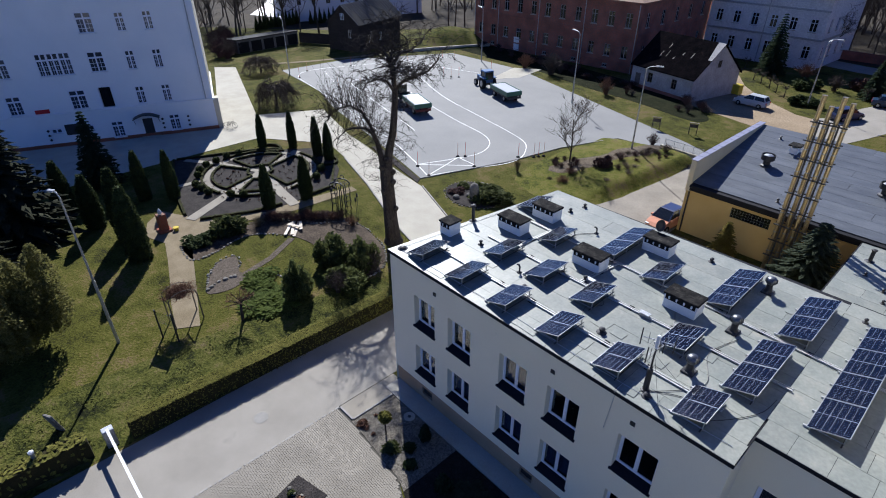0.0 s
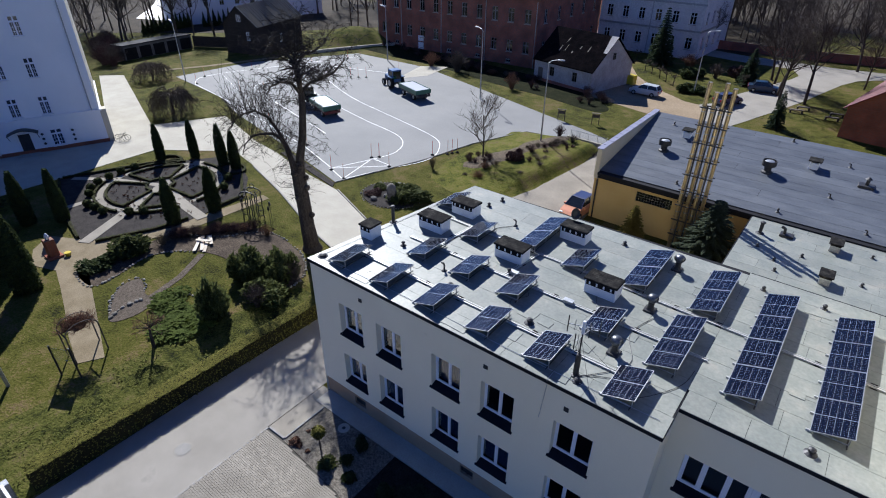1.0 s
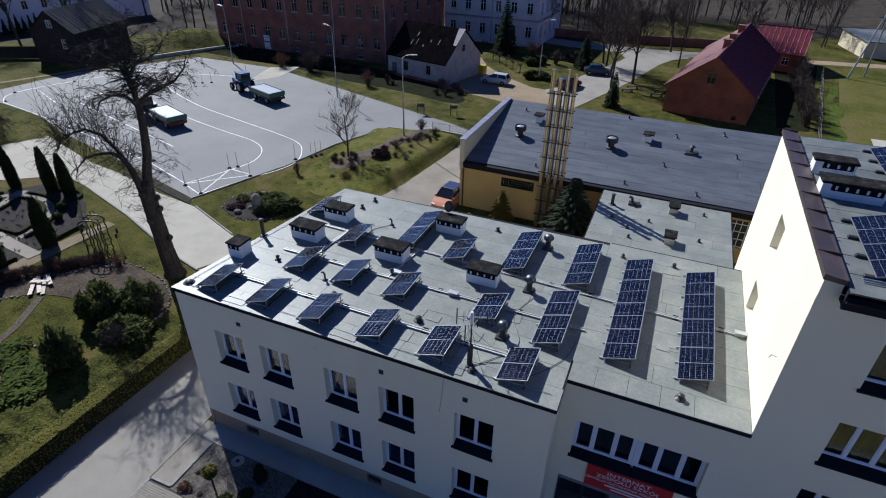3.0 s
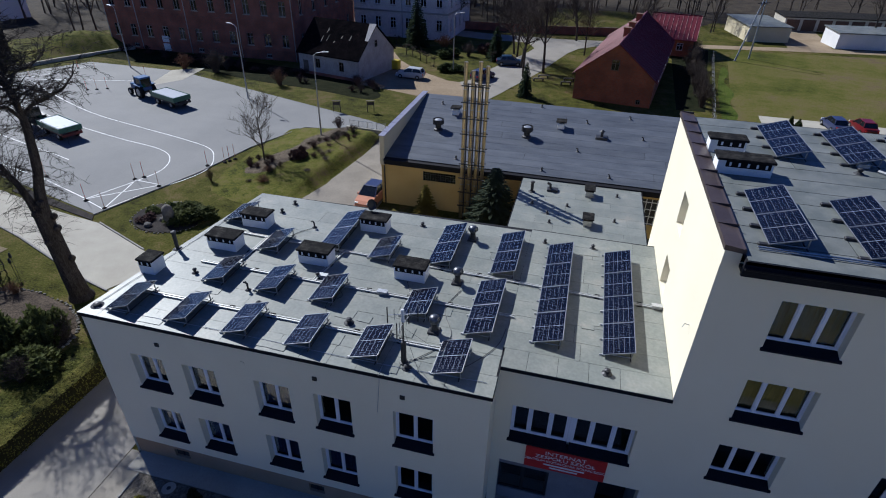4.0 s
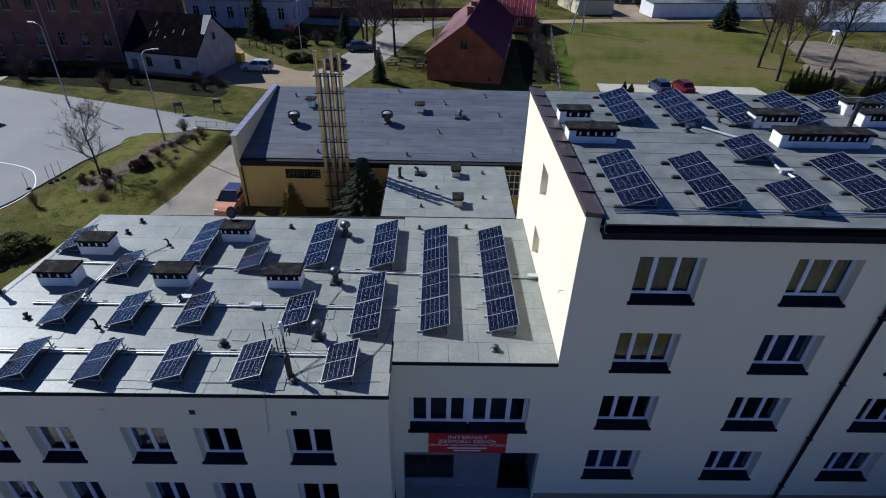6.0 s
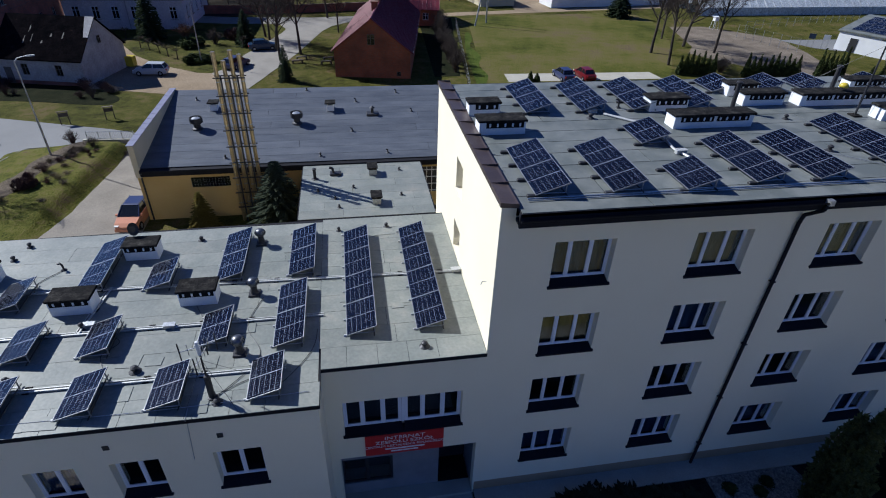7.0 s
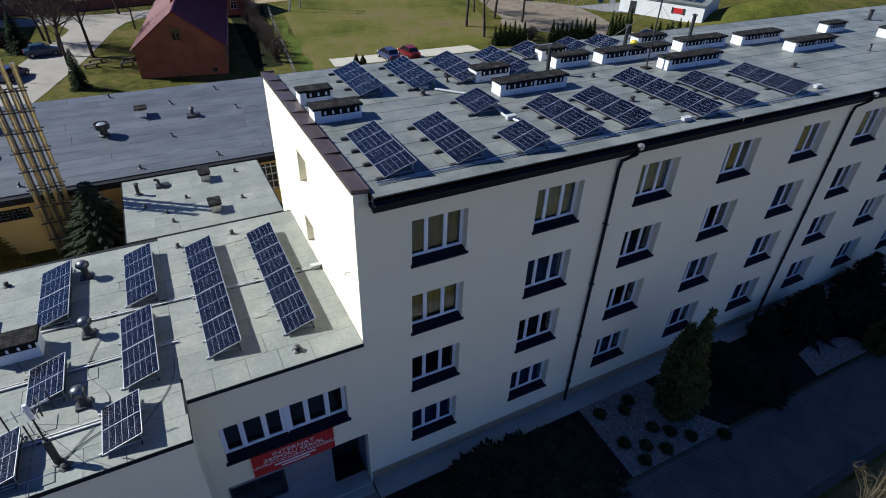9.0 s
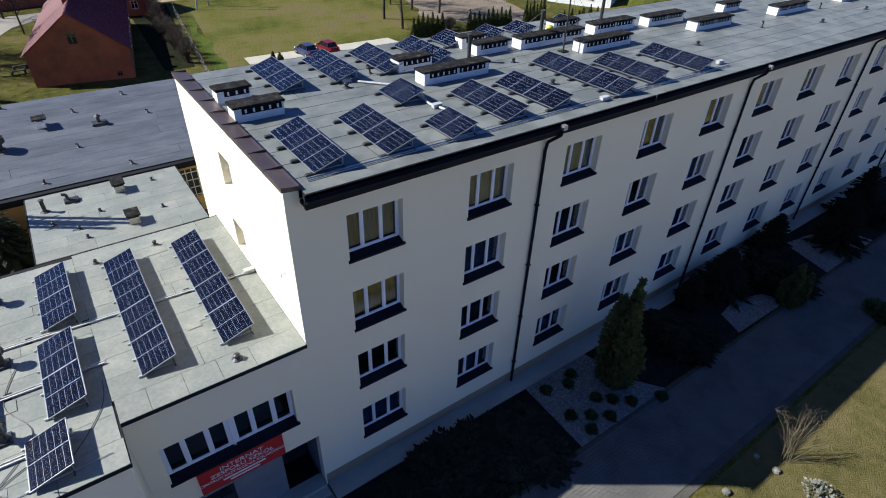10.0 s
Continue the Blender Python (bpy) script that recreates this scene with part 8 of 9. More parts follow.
for k in range(20):
    x, y = (-118.9 - 0.1 * k, 55.0 + 0.95 * k) if k < 12 else (-117.5 + 0.35 * (k - 12), 67.5 + 1.0 * (k - 12))
    evergreen("thuja", "small dark conical thuja in a row", (x, y), small_cone[k % 2], M_THUJA, 2.4, 0.05, "far thuja row", scale=(0.9, 0.9, 1.2 + 0.1 * (k % 3)), turn=50 * k)

t = thing("bare_shrub", "thin straw-coloured leafless shrub on the lawn", "shrub", pose(22.0, 3.3, 0))
part("branchwork", twiggy(3.1, 1.5, 34, 99, 0.011), M_PALETWIG, t)

# clipped hedges
def hedge(name, pts, w, h, label, material, leaf=0.16, density=150, seed=1, group=""):
    """A core of boards' thickness under a skin of small leaves."""
    t = thing(name, label, "hedge", None, group)
    rg = random.Random(seed)
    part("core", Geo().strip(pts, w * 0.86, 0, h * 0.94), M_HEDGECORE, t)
    g = Geo()
    for a, b in zip(pts, pts[1:]):
        a, b = Vector(a), Vector(b)
        L = (b - a).length
        d = (b - a) / L
        s = Vector((-d.y, d.x))
        for _ in range(int(L * (w + 2 * h) * density)):
            u, q = rg.random() * L, rg.random() * (w + 2 * h)
            # sides thinned: the dark core shows there in place of shade
            if q > w and rg.random() < 0.9:
                continue
            if q < w:
                off, z = q - w / 2, h
            elif q < w + h:
                off, z = -w / 2, q - w
            else:
                off, z = w / 2, q - w - h
            p = Vector((*(a + d * u + s * off), z)) + Vector((rg.uniform(-1, 1), rg.uniform(-1, 1), rg.uniform(-0.8, 0.8))) * 0.05
            nrm = Vector((0, 0, 1)) if q < w else Vector((*(s * (1 if off > 0 else -1)), 0.3))
            nrm = (nrm + Vector((rg.uniform(-1, 1), rg.uniform(-1, 1), rg.uniform(-1, 1))) * (0.25 if q < w else 0.45)).normalized()
            x = nrm.cross(Vector((rg.uniform(-1, 1), rg.uniform(-1, 1), rg.uniform(-1, 1)))).normalized() * leaf * rg.uniform(0.4, 0.8)
            y = nrm.cross(x).normalized() * leaf * rg.uniform(0.25, 0.5)
            g.add([p - x, p + y, p + x, p - y], [(0, 1, 2, 3)])
    part("leaves", g, material, t)
    return t


hedge("hedge", [(-22.68, 17.4), (-22.91, 8.0), (-23.19, 0.3)], 0.78, 1.2, "long clipped yellow-green hedge along the road", M_HEDGE, 0.085, 620, 2)
hedge("hedge", [(-23.39, -1.4), (-24.03, -22)], 0.78, 1.2, "long clipped yellow-green hedge along the road", M_HEDGE, 0.2, 90, 3)
# low ground cover between lawn and hedge
rg = random.Random(19)
g = Geo()
for _ in range(8000):
    x, y = rg.uniform(-28.6, -23.8), rg.uniform(-9, 17)
    if x < -28.2 + 0.05 * max(0, y) + 0.8 * math.sin(y * 0.7) + 1.5 * rg.random():
        continue
    if noise.noise(Vector((x * 0.5, y * 0.5, 0))) < -0.15:
        continue
    s = rg.uniform(0.03, 0.075)
    p = Vector((x, y, rg.uniform(0.0, 0.14)))
    a = Vector((rg.uniform(-1, 1), rg.uniform(-1, 1), rg.uniform(-0.4, 0.6))).normalized() * s
    b = Vector((-a.y, a.x, rg.uniform(-0.4, 0.4) * s)) * 0.6
    g.add([p - a, p + b, p + a, p - b], [(0, 1, 2, 3)])
solid("ground_ivy", g, M_COVER, "low green ground cover beside the hedge", "ground cover", kind="stuff")
ring = lambda cx, cy, rx, ry, a0, a1, n=12: [(cx + rx * math.cos(radians(a0 + (a1 - a0) * k / n)), cy + ry * math.sin(radians(a0 + (a1 - a0) * k / n))) for k in range(n + 1)]


# ---- formal garden ----
CXP, CYP = -48.4, 20.0
ring_line = ring(CXP, CYP, 5.05, 5.05, 0, 360, 48)[:-1]
solid("parterre_ring", Geo().strip(ring_line, 0.5, 0.0, 0.062, True), M_PAVER, "grey stone ring path of the formal garden", "path", kind="structure")
for k, line_pts in enumerate((((-43.3, 11.0), (-45.3, 14.6), (-48.4, 20.0), (-50.9, 25.4)), ((-39.8, 18.8), (-42.6, 19.1), (-48.4, 20.0)), ((-48.4, 20.0), (-53.0, 17.9), (-56.4, 15.6)), ((-50.5, 12.2), (-50.2, 15.2)))):
    solid("parterre_path", Geo().strip(line_pts, 0.95 if k < 2 else 0.6, 0.0, 0.070 + 0.004 * k), M_PAVER, "grey stone path between soil beds", "path", kind="structure")
sector = lambda a0, a1, r0, r1: ring(CXP, CYP, r1, r1, a0, a1, max(4, int((a1 - a0) / 9))) + ring(CXP, CYP, r0, r0, a1, a0, 4) + [(CXP + r1 * math.cos(radians(a0)), CYP + r1 * math.sin(radians(a0)))]
edgings = [sector(-50, -18, 1.9, 4.55), sector(4, 106, 1.1, 4.55), sector(126, 190, 1.5, 4.55), sector(212, 290, 1.3, 4.55), ring(CXP, CYP, 5.5, 5.5, 128, 196, 9), ring(CXP, CYP, 5.5, 5.5, 212, 292, 10), ring(CXP, CYP, 5.5, 5.5, 308, 346, 6), ring(CXP, CYP, 5.5, 5.5, 2, 106, 12),
            [(-57.0, 15.0), (-54.2, 21.8), (-52.6, 24.4)], [(-57.0, 14.7), (-50.9, 12.3)], [(-49.8, 12.1), (-44.3, 11.0)], [(-42.7, 11.6), (-41.0, 15.4), (-40.6, 18.0)], [(-40.6, 20.2), (-40.7, 23.2), (-44.6, 25.9)], ring(-53.3, 23.6, 1.3, 1.0, 0, 350, 12), ring(-46.6, 26.2, 1.5, 1.1, 0, 350, 12)]
for k, pts in enumerate(edgings):
    hedge("box_edging", pts, 0.22, 0.26, "low clipped box edging round a soil bed", M_BOX, 0.10, 130, 20 + k, "box edging")
ball_mesh = leafy(0.68, 0.35, ball, 700, 0.08, 81, 0.85, 0.0, 0.4).mesh("crown")
for k, (x, y) in enumerate(((-51.2, 14.9), (-53.1, 16.5), (-53.5, 17.7), (-54.0, 19.0), (-53.9, 20.3), (-52.3, 15.5), (-49.2, 13.9), (-48.1, 14.0), (-46.9, 14.1), (-45.1, 15.4), (-44.2, 16.2), (-42.9, 21.3), (-43.2, 23.1), (-44.6, 24.5))):
    t = thing("box_ball", "clipped box ball beside the ring path", "topiary", pose(x, y, 0.03, 0, 0, 31 * k), "box balls")
    part("crown", ball_mesh, M_BOX, t)
rg = random.Random(77)
gt = Geo()
for _ in range(260):
    a, r = rg.uniform(0, 6.28), math.sqrt(rg.random())
    x, y = CXP + 7.4 * r * math.cos(a), CYP + 6.0 * r * math.sin(a)
    for _ in range(5):
        p = Vector((x + rg.uniform(-0.1, 0.1), y + rg.uniform(-0.1, 0.1), 0.07))
        gt.add([p, p + Vector((rg.uniform(-0.12, 0.12), rg.uniform(-0.12, 0.12), 0.16)), p + Vector((0.06, 0.03, 0.05))], [(0, 1, 2)])
solid("bedding_plants", gt, M_REDTWIG, "tiny dormant bedding plants dotted over dark soil", "plants", kind="stuff")

# stones along the beds
stone_meshes = []
for s in range(4):
    sg, r2 = Geo(), random.Random(90 + s)
    sg.lathe([(0.10, 0.0), (0.19 + 0.03 * r2.random(), 0.05), (0.17, 0.13 + 0.03 * r2.random()), (0.06, 0.18)], 7)
    sg.v = [(x * (1 + 0.25 * r2.uniform(-1, 1)), y * (1 + 0.25 * r2.uniform(-1, 1)), z) for x, y, z in sg.v]
    stone_meshes.append(sg.mesh("stone"))


def stones(pts, label, step=0.36, size=0.72, seed=1):
    t = thing("stone_edging", label, "stone edging", None, "stone edgings")
    r2 = random.Random(seed)
    pts = smooth_line(pts, 8)
    acc = 0.0
    for a, b in zip(pts, pts[1:]):
        L = math.hypot(b[0] - a[0], b[1] - a[1])
        acc += L
        if acc >= step:
            acc = 0
            k = size * r2.uniform(0.7, 1.5)
            part("stone", stone_meshes[r2.randrange(4)], M_STONE, t, m=pose(b[0] + r2.uniform(-0.06, 0.06), b[1] + r2.uniform(-0.06, 0.06), 0.0, 0, 0, r2.uniform(0, 360)) @ Matrix.Diagonal((k, k * 0.8, k, 1)))


stones([(-39.4, 9.0), (-38.4, 8.6), (-36.9, 8.7), (-36.9, 10.4), (-37.6, 12.6), (-37.1, 14.3), (-35.3, 15.7)], "row of field stones edging the shrub bed", 0.22, 0.46, seed=1)
stones([(-39.0, 16.2), (-37.6, 17.0), (-35.8, 18.2), (-34.4, 20.2), (-32.6, 20.9), (-29.6, 20.4), (-27.6, 19.4), (-26.4, 17.6), (-26.8, 15.6), (-28.2, 14.6)], "row of field stones edging the shrub bed", 0.22, 0.46, seed=2)
stones([(-32.2, 7.8), (-33.8, 8.5), (-35.5, 9.9), (-35.5, 11.3), (-34.3, 11.1), (-33.5, 10.6)], "row of field stones edging the scree", 0.22, 0.46, seed=3)
stones([(-32.2, 10.7), (-31.4, 11.9), (-30.4, 12.6), (-29.2, 12.9)], "row of field stones edging the scree", 0.22, 0.46, seed=4)
stones([(-32.4, 7.6), (-32.9, 8.8), (-32.9, 10.2)], "stepping stones through the scree", 0.26, 0.7, seed=5)
stones(ring(-30.6, 31.8, 3.0, 2.5, 0, 350, 20), "ring of stones round the lawn bed", step=0.3, seed=6, size=0.40)
r3 = random.Random(64)
t = thing("rock_scatter", "scattered dark stones in the round bed", "stones", None)
for k in range(22):
    a, r = r3.uniform(0, 6.28), 2.4 * math.sqrt(r3.random())
    part("stone", stone_meshes[k % 4], M_GREYWALL, t, m=pose(-30.6 + r * math.cos(a), 31.8 + 0.85 * r * math.sin(a), 0.05, 0, 0, 50 * k) @ Matrix.Scale(r3.uniform(0.8, 1.8), 4))
t = thing("boulder", "standing boulder in the round bed", "boulder", pose(-29.9, 31.0, 0))
part("rock", Geo().lathe([(0.30, 0), (0.42, 0.3), (0.44, 0.9), (0.36, 1.4), (0.14, 1.62)], 9), M_STONE, t, smooth=True)
for x, y, s in ((21.0, 3.2, 0.33), (21.0, 4.1, 0.25), (18.2, 3.9, 0.34)):
    t = thing("boulder", "pale boulder lying on the lawn", "boulder", pose(x, y, 0, 0, 0, 50 * x) @ Matrix.Scale(s, 4), "lawn boulders")
    part("rock", Geo().lathe([(0.4, 0), (0.55, 0.2), (0.45, 0.5), (0.12, 0.62)], 8), M_STONE, t)
t = thing("silver_shrub", "silvery-leaved shrub on the sunny lawn", "shrub", pose(21.3, 1.6, 0))
part("crown", leafy(0.85, 0.6, plume, 240, 0.13, 66, 0.15), M_SILVER, t, "silver-grey upright leaves")
t = thing("board_pile", "pile of pale sawn boards in the garden", "boards", pose(-35.9, 16.7, 0, 0, 0, 140))
for k, (x, y, L, a) in enumerate(((0, 0, 2.4, 0), (0.1, 0.3, 2.2, 6), (-0.1, 0.62, 2.0, -4), (0.3, -0.3, 1.4, 12), (0.2, 0.2, 1.2, 70))):
    part("board", Geo().box(-L / 2, -0.12, 0.05 + 0.05 * k, L / 2, 0.12, 0.09 + 0.05 * k), M_PALEWOOD, t, m=pose(x, y, 0, 0, 0, a))
t = thing("garden_pillar", "rust-red pillar with a pale head in the garden", "garden ornament", pose(-42.9, 8.8, 0))
part("shaft", Geo().box(-0.32, -0.32, 0, 0.32, 0.32, 1.5, 0.04), M_BRICK2, t)
part("plinth", Geo().box(-0.5, -0.5, 0, 0.5, 0.5, 0.18, 0.03), M_BRICK2, t)
part("head", Geo().lathe([(0.08, 1.5), (0.15, 1.58), (0.16, 1.75), (0.09, 1.92), (0.02, 2.0)], 10), P_WHITE, t, "small white rounded head")
t = thing("yellow_planter", "small bright yellow planter beside the pillar", "planter", pose(-42.3, 9.5, 0) @ Matrix.Scale(0.75, 4))
part("tub", Geo().lathe([(0.22, 0), (0.32, 0.4), (0.30, 0.42)], 10), P_YELLOW, t)
t = thing("rose_arch", "vine-covered wooden arch over the sandy path", "arch", pose(-30.4, 5.75, 0))
for y in (-0.85, 0.85):
    for x in (-0.55, 0.55):
        part("post", Geo().box(x - 0.03, y - 0.03, 0, x + 0.03, y + 0.03, 1.9), M_WOOD, t)
    part("beam", Geo().box(-0.62, y - 0.03, 1.9, 0.62, y + 0.03, 1.97), M_WOOD, t)
for x in (-0.55, 0.55):
    part("hoop", Geo().hose([(x, 0.85 * math.cos(a), 1.95 + 0.5 * math.sin(a)) for a in (math.pi * k / 8 for k in range(9))], 0.025, 6), M_WOOD, t)
part("vine", twiggy(0.7, 1.25, 260, 97, 0.016), M_REDTWIG, t, m=pose(0, 0, 1.75))
t = thing("iron_arbour", "black wrought-iron arbour with hanging lanterns", "arbour", pose(-36.4, 21.4, 0, 0, 0, 25) @ Matrix.Diagonal((0.72, 0.9, 0.95, 1)))
for x in (-0.9, -0.3, 0.3, 0.9):
    for y in (-0.5, 0.5):
        part("post", Geo().hose([(x + 0.07 * math.sin(2.4 * k + 3 * x), y, 0.35 * k) for k in range(8)], 0.055, 6), M_DARKMETAL, t)
for x in (-0.9, 0.9):
    for z in (0.6, 1.1, 1.6, 2.1):
        part("lattice_bar", Geo().cyl((x, -0.5, z), (x, 0.5, z - 0.35), 0.035, 0.035, 5), M_DARKMETAL, t)
for y in (-0.5, 0.5):
    part("hoop", Geo().hose([(1.0 * math.cos(a), y, 2.4 + 0.42 * math.sin(a)) for a in (math.pi * k / 8 for k in range(9))], 0.055, 6), M_DARKMETAL, t)
    part("scroll", Geo().hose([(0.26 * math.cos(a), y, 2.95 + 0.2 * math.sin(a)) for a in (math.pi * k / 6 for k in range(13))], 0.04, 5), M_DARKMETAL, t)
for a in (0.2, 0.6, 1.0, 1.57, 2.1, 2.6, 2.95):
    part("cross_bar", Geo().cyl((1.0 * math.cos(a), -0.5, 2.4 + 0.42 * math.sin(a)), (1.0 * math.cos(a), 0.5, 2.4 + 0.42 * math.sin(a)), 0.03, 0.03, 5), M_DARKMETAL, t)
for x, y in ((-1.7, 0.6), (1.9, 0.4), (2.3, -0.4)):
    part("lantern_post", Geo().cyl((x, y, 0), (x, y, 1.3), 0.02, 0.02, 5).lathe([(0.05, 1.25), (0.12, 1.35), (0.10, 1.6), (0.02, 1.7)], 8, (x, y, 0)), M_DARKMETAL, t)
t = thing("garden_sign", "clear information board on two dark posts", "sign", pose(-29.1, 4.3, 0, 0, 0, 28))
for x in (-0.6, 0.6):
    part("post", Geo().cyl((x, 0, 0), (x, 0, 2.1), 0.05, 0.05, 8), M_DARKMETAL, t)
part("board", Geo().box(-0.55, -0.01, 1.2, 0.55, 0.01, 1.95), M_GLASS, t, "clear acrylic board")

# road barrier, posts and street lamps
t = thing("road_barrier", "white boom barrier across the road with a grey drive post", "barrier", pose(-23.3, -0.55, 0))
part("drive_post", Geo().box(-0.2, -0.25, 0, 0.2, 0.25, 1.05, 0.03), M_GALV, t)
part("boom", Geo().box(0.1, -0.06, 1.0, 5.6, 0.06, 1.12), P_WHITE, t, "white boom arm")
t = thing("bollard", "short grey steel post by the barrier", "post", pose(-23.6, -3.4, 0))
part("shaft", Geo().cyl((0, 0, 0), (0, 0, 1.5), 0.09, 0.09, 10), M_GALV, t)
part("cap", Geo().lathe([(0.12, 1.5), (0.12, 1.58), (0.03, 1.64)], 10), P_WHITE, t)
t = thing("slab_marker", "grey stone slab standing by the hedge", "slab", pose(-26.0, -2.2, 0, 12, 0, 30))
part("slab", Geo().box(-0.25, -0.06, 0, 0.25, 0.06, 1.3, 0.02), M_STONE, t)
for k, (x, y, h, a, mt) in enumerate(((-31.0, 1.9, 9.9, 215, M_GALV), (-26.0, 50.4, 9.2, 20, M_GALV), (-41.3, 61.2, 9.0, 165, M_GALV), (-80.5, 41.2, 8.2, 165, M_GALV), (-19.4, 82.4, 8.4, 10, M_GALV), (-66, 69.5, 8.5, 165, M_GALV))):
    t = thing("street_lamp", "tall galvanised street lamp with a short arm", "street lamp", pose(x, y, 0, 0, 0, a), "street lamps")
    part("pole", Geo().cyl((0, 0, 0), (0, 0, h * 0.45), 0.095, 0.08, 10).cyl((0, 0, h * 0.45), (0, 0, h - 0.3), 0.065, 0.045, 10), mt, t)
    r = 0.9 if k else 0.25
    part("arm", Geo().tube([(0, 0, h - 0.3), (r / 3, 0, h - 0.05), (r, 0, h + 0.05)], 0.035, 8), mt, t)
    part("lantern", Geo().box(r - 0.05, -0.12, h + 0.0, r + (0.6 if k else 0.3), 0.12, h + 0.10, 0.03), M_CONDUIT if k else M_GALV, t, "flat lantern head")
for x, y, b in ((24.2, 104.8, 2.0), (26.9, 107.4, 0.0)):
    t = thing("utility_pole", "grey concrete utility pole at the meadow edge", "pole", pose(x, y, 0), "utility poles")
    part("shaft", Geo().cyl((0, 0, 0), (b, 0.6 * b, 9.4), 0.15, 0.1, 8), M_GALV, t)
    part("cross_arm", Geo().box(b - 0.8, 0.6 * b - 0.05, 8.9, b + 0.8, 0.6 * b + 0.05, 9.0), M_DARKMETAL, t)

# driving course poles
for k, (x, y) in enumerate(((-36.5, 31.5), (-39.0, 32.2), (-38.1, 36.9), (-37.6, 37.5), (-35.1, 36.3), (-33.7, 41.4), (-32.6, 42.6), (-32.4, 43.1), (-32.1, 43.6), (-77.5, 41.2), (-80.3, 44.2), (-78.2, 51.2), (-75.0, 60.6), (-72.5, 66.5), (-70.0, 67.0), (-63, 58), (-62, 58.6), (-61, 59.3), (-66, 44.5), (-55, 37.0), (-46, 35.1), (-60.5, 66), (-69, 42.6))):
    t = thing("course_pole", "thin red course pole on a black rubber foot", "traffic pole", pose(x, y, 0.04), "course poles")
    part("foot", Geo().lathe([(0.20, 0), (0.19, 0.05), (0.06, 0.14)], 10), M_TYRE, t)
    part("pole", Geo().cyl((0, 0, 0.1), (0.02, 0, 1.55), 0.022, 0.02, 6), M_RED if k % 2 else P_ORANGE, t)


# ---- vehicles ----
def wheel(parent, x, y, r, w):
    ty = part("wheel", Geo().cyl((x, y - w / 2, r), (x, y + w / 2, r), r, r, 16), M_TYRE, parent, "black tyre")
    part("rim", Geo().cyl((x, y - w / 2 - 0.01, r), (x, y + w / 2 + 0.01, r), r * 0.55, r * 0.55, 12), M_GALV, ty)


def car(x, y, a, paint_mat, label, estate=True, roof_mat=None):
    """A hatchback, nose along +x."""
    t = thing("car", label, "car", pose(x, y, 0.03, 0, 0, a), "parked cars")
    st = [(-2.08, 0.50, 0.74, 0.70), (-2.0, 0.28, 0.92, 0.80), (-1.2, 0.22, 0.97, 0.86), (0.0, 0.22, 0.96, 0.87), (1.0, 0.22, 0.92, 0.86), (1.75, 0.26, 0.78, 0.80), (2.05, 0.36, 0.62, 0.66)]
    g = Geo()
    for xx, z0, z1, w in st:
        g.v += [(xx, -w * 0.95, z0), (xx, -w, (z0 + z1) / 2), (xx, -w * 0.93, z1), (xx, w * 0.93, z1), (xx, w, (z0 + z1) / 2), (xx, w * 0.95, z0)]
    k = len(st)
    g.f = [(i * 6 + j, i * 6 + 6 + j, i * 6 + 6 + (j + 1) % 6, i * 6 + (j + 1) % 6) for i in range(k - 1) for j in range(6)] + [(0, 1, 2, 3, 4, 5), tuple(range(k * 6 - 1, k * 6 - 7, -1))]
    part("body", g, paint_mat, t, smooth=False)
    rear = -1.95 if estate else -1.5
    cab = [(rear, 0.92, 0.74), (rear + 0.28, 1.42, 0.60), (0.25, 1.47, 0.60), (1.05, 0.93, 0.74)]
    gg = Geo()
    gg.v = [p for xx, z, w in cab for p in ((xx, -w, z), (xx, w, z))]
    gg.f = [(0, 1, 3, 2), (2, 3, 5, 4), (4, 5, 7, 6), (0, 2, 4, 6), (1, 7, 5, 3)]
    part("cabin_glass", gg, M_CARGLASS, t, "dark car windows")
    part("roof", Geo().add([(rear + 0.24, -0.6, 1.43), (0.28, -0.6, 1.48), (0.28, 0.6, 1.48), (rear + 0.24, 0.6, 1.43), (rear + 0.34, -0.52, 1.47), (0.15, -0.52, 1.52), (0.15, 0.52, 1.52), (rear + 0.34, 0.52, 1.47)], [(0, 1, 5, 4), (1, 2, 6, 5), (2, 3, 7, 6), (3, 0, 4, 7), (4, 5, 6, 7)]), roof_mat or paint_mat, t)
    for s in (-1, 1):
        for pa, pb, pr in (((0.26, s * 0.6, 1.46), (1.05, s * 0.75, 0.93), 0.04), ((-0.5, s * 0.61, 1.46), (-0.5, s * 0.75, 0.93), 0.05), ((rear + 0.28, s * 0.6, 1.42), (rear, s * 0.74, 0.92), 0.06)):
            part("pillar", Geo().cyl(pa, pb, pr, pr, 5), roof_mat or paint_mat, t)
        part("headlight", Geo().box(1.86, s * 0.55 - 0.14, 0.55, 2.04, s * 0.55 + 0.14, 0.70), M_LETTER, t)
        part("tail_light", Geo().box(-2.1, s * 0.62 - 0.1, 0.62, -2.0, s * 0.62 + 0.1, 0.86), M_RED, t)
        part("mirror", Geo().box(0.75, s * 0.86 - 0.08, 0.9, 0.92, s * 0.86 + 0.08, 1.03), paint_mat, t)
        for xx in (-1.3, 1.3):
            wheel(t, xx, s * 0.78, 0.31, 0.2)
    part("bumper", Geo().box(1.98, -0.7, 0.25, 2.1, 0.7, 0.45), paint_mat, t)


car(-24.6, 77.4, 178, P_SILVER, "silver estate car by the cottage")
car(-14.4, 80.2, 62, P_NAVY, "dark car on the village road")
car(-11.9, 89.5, 12, P_BLUE, "blue car on the village road", False)
car(-16.05, 39.2, 266, P_ORANGE, "salmon-orange hatchback with a dark roof beside the workshop", False, P_NAVY)
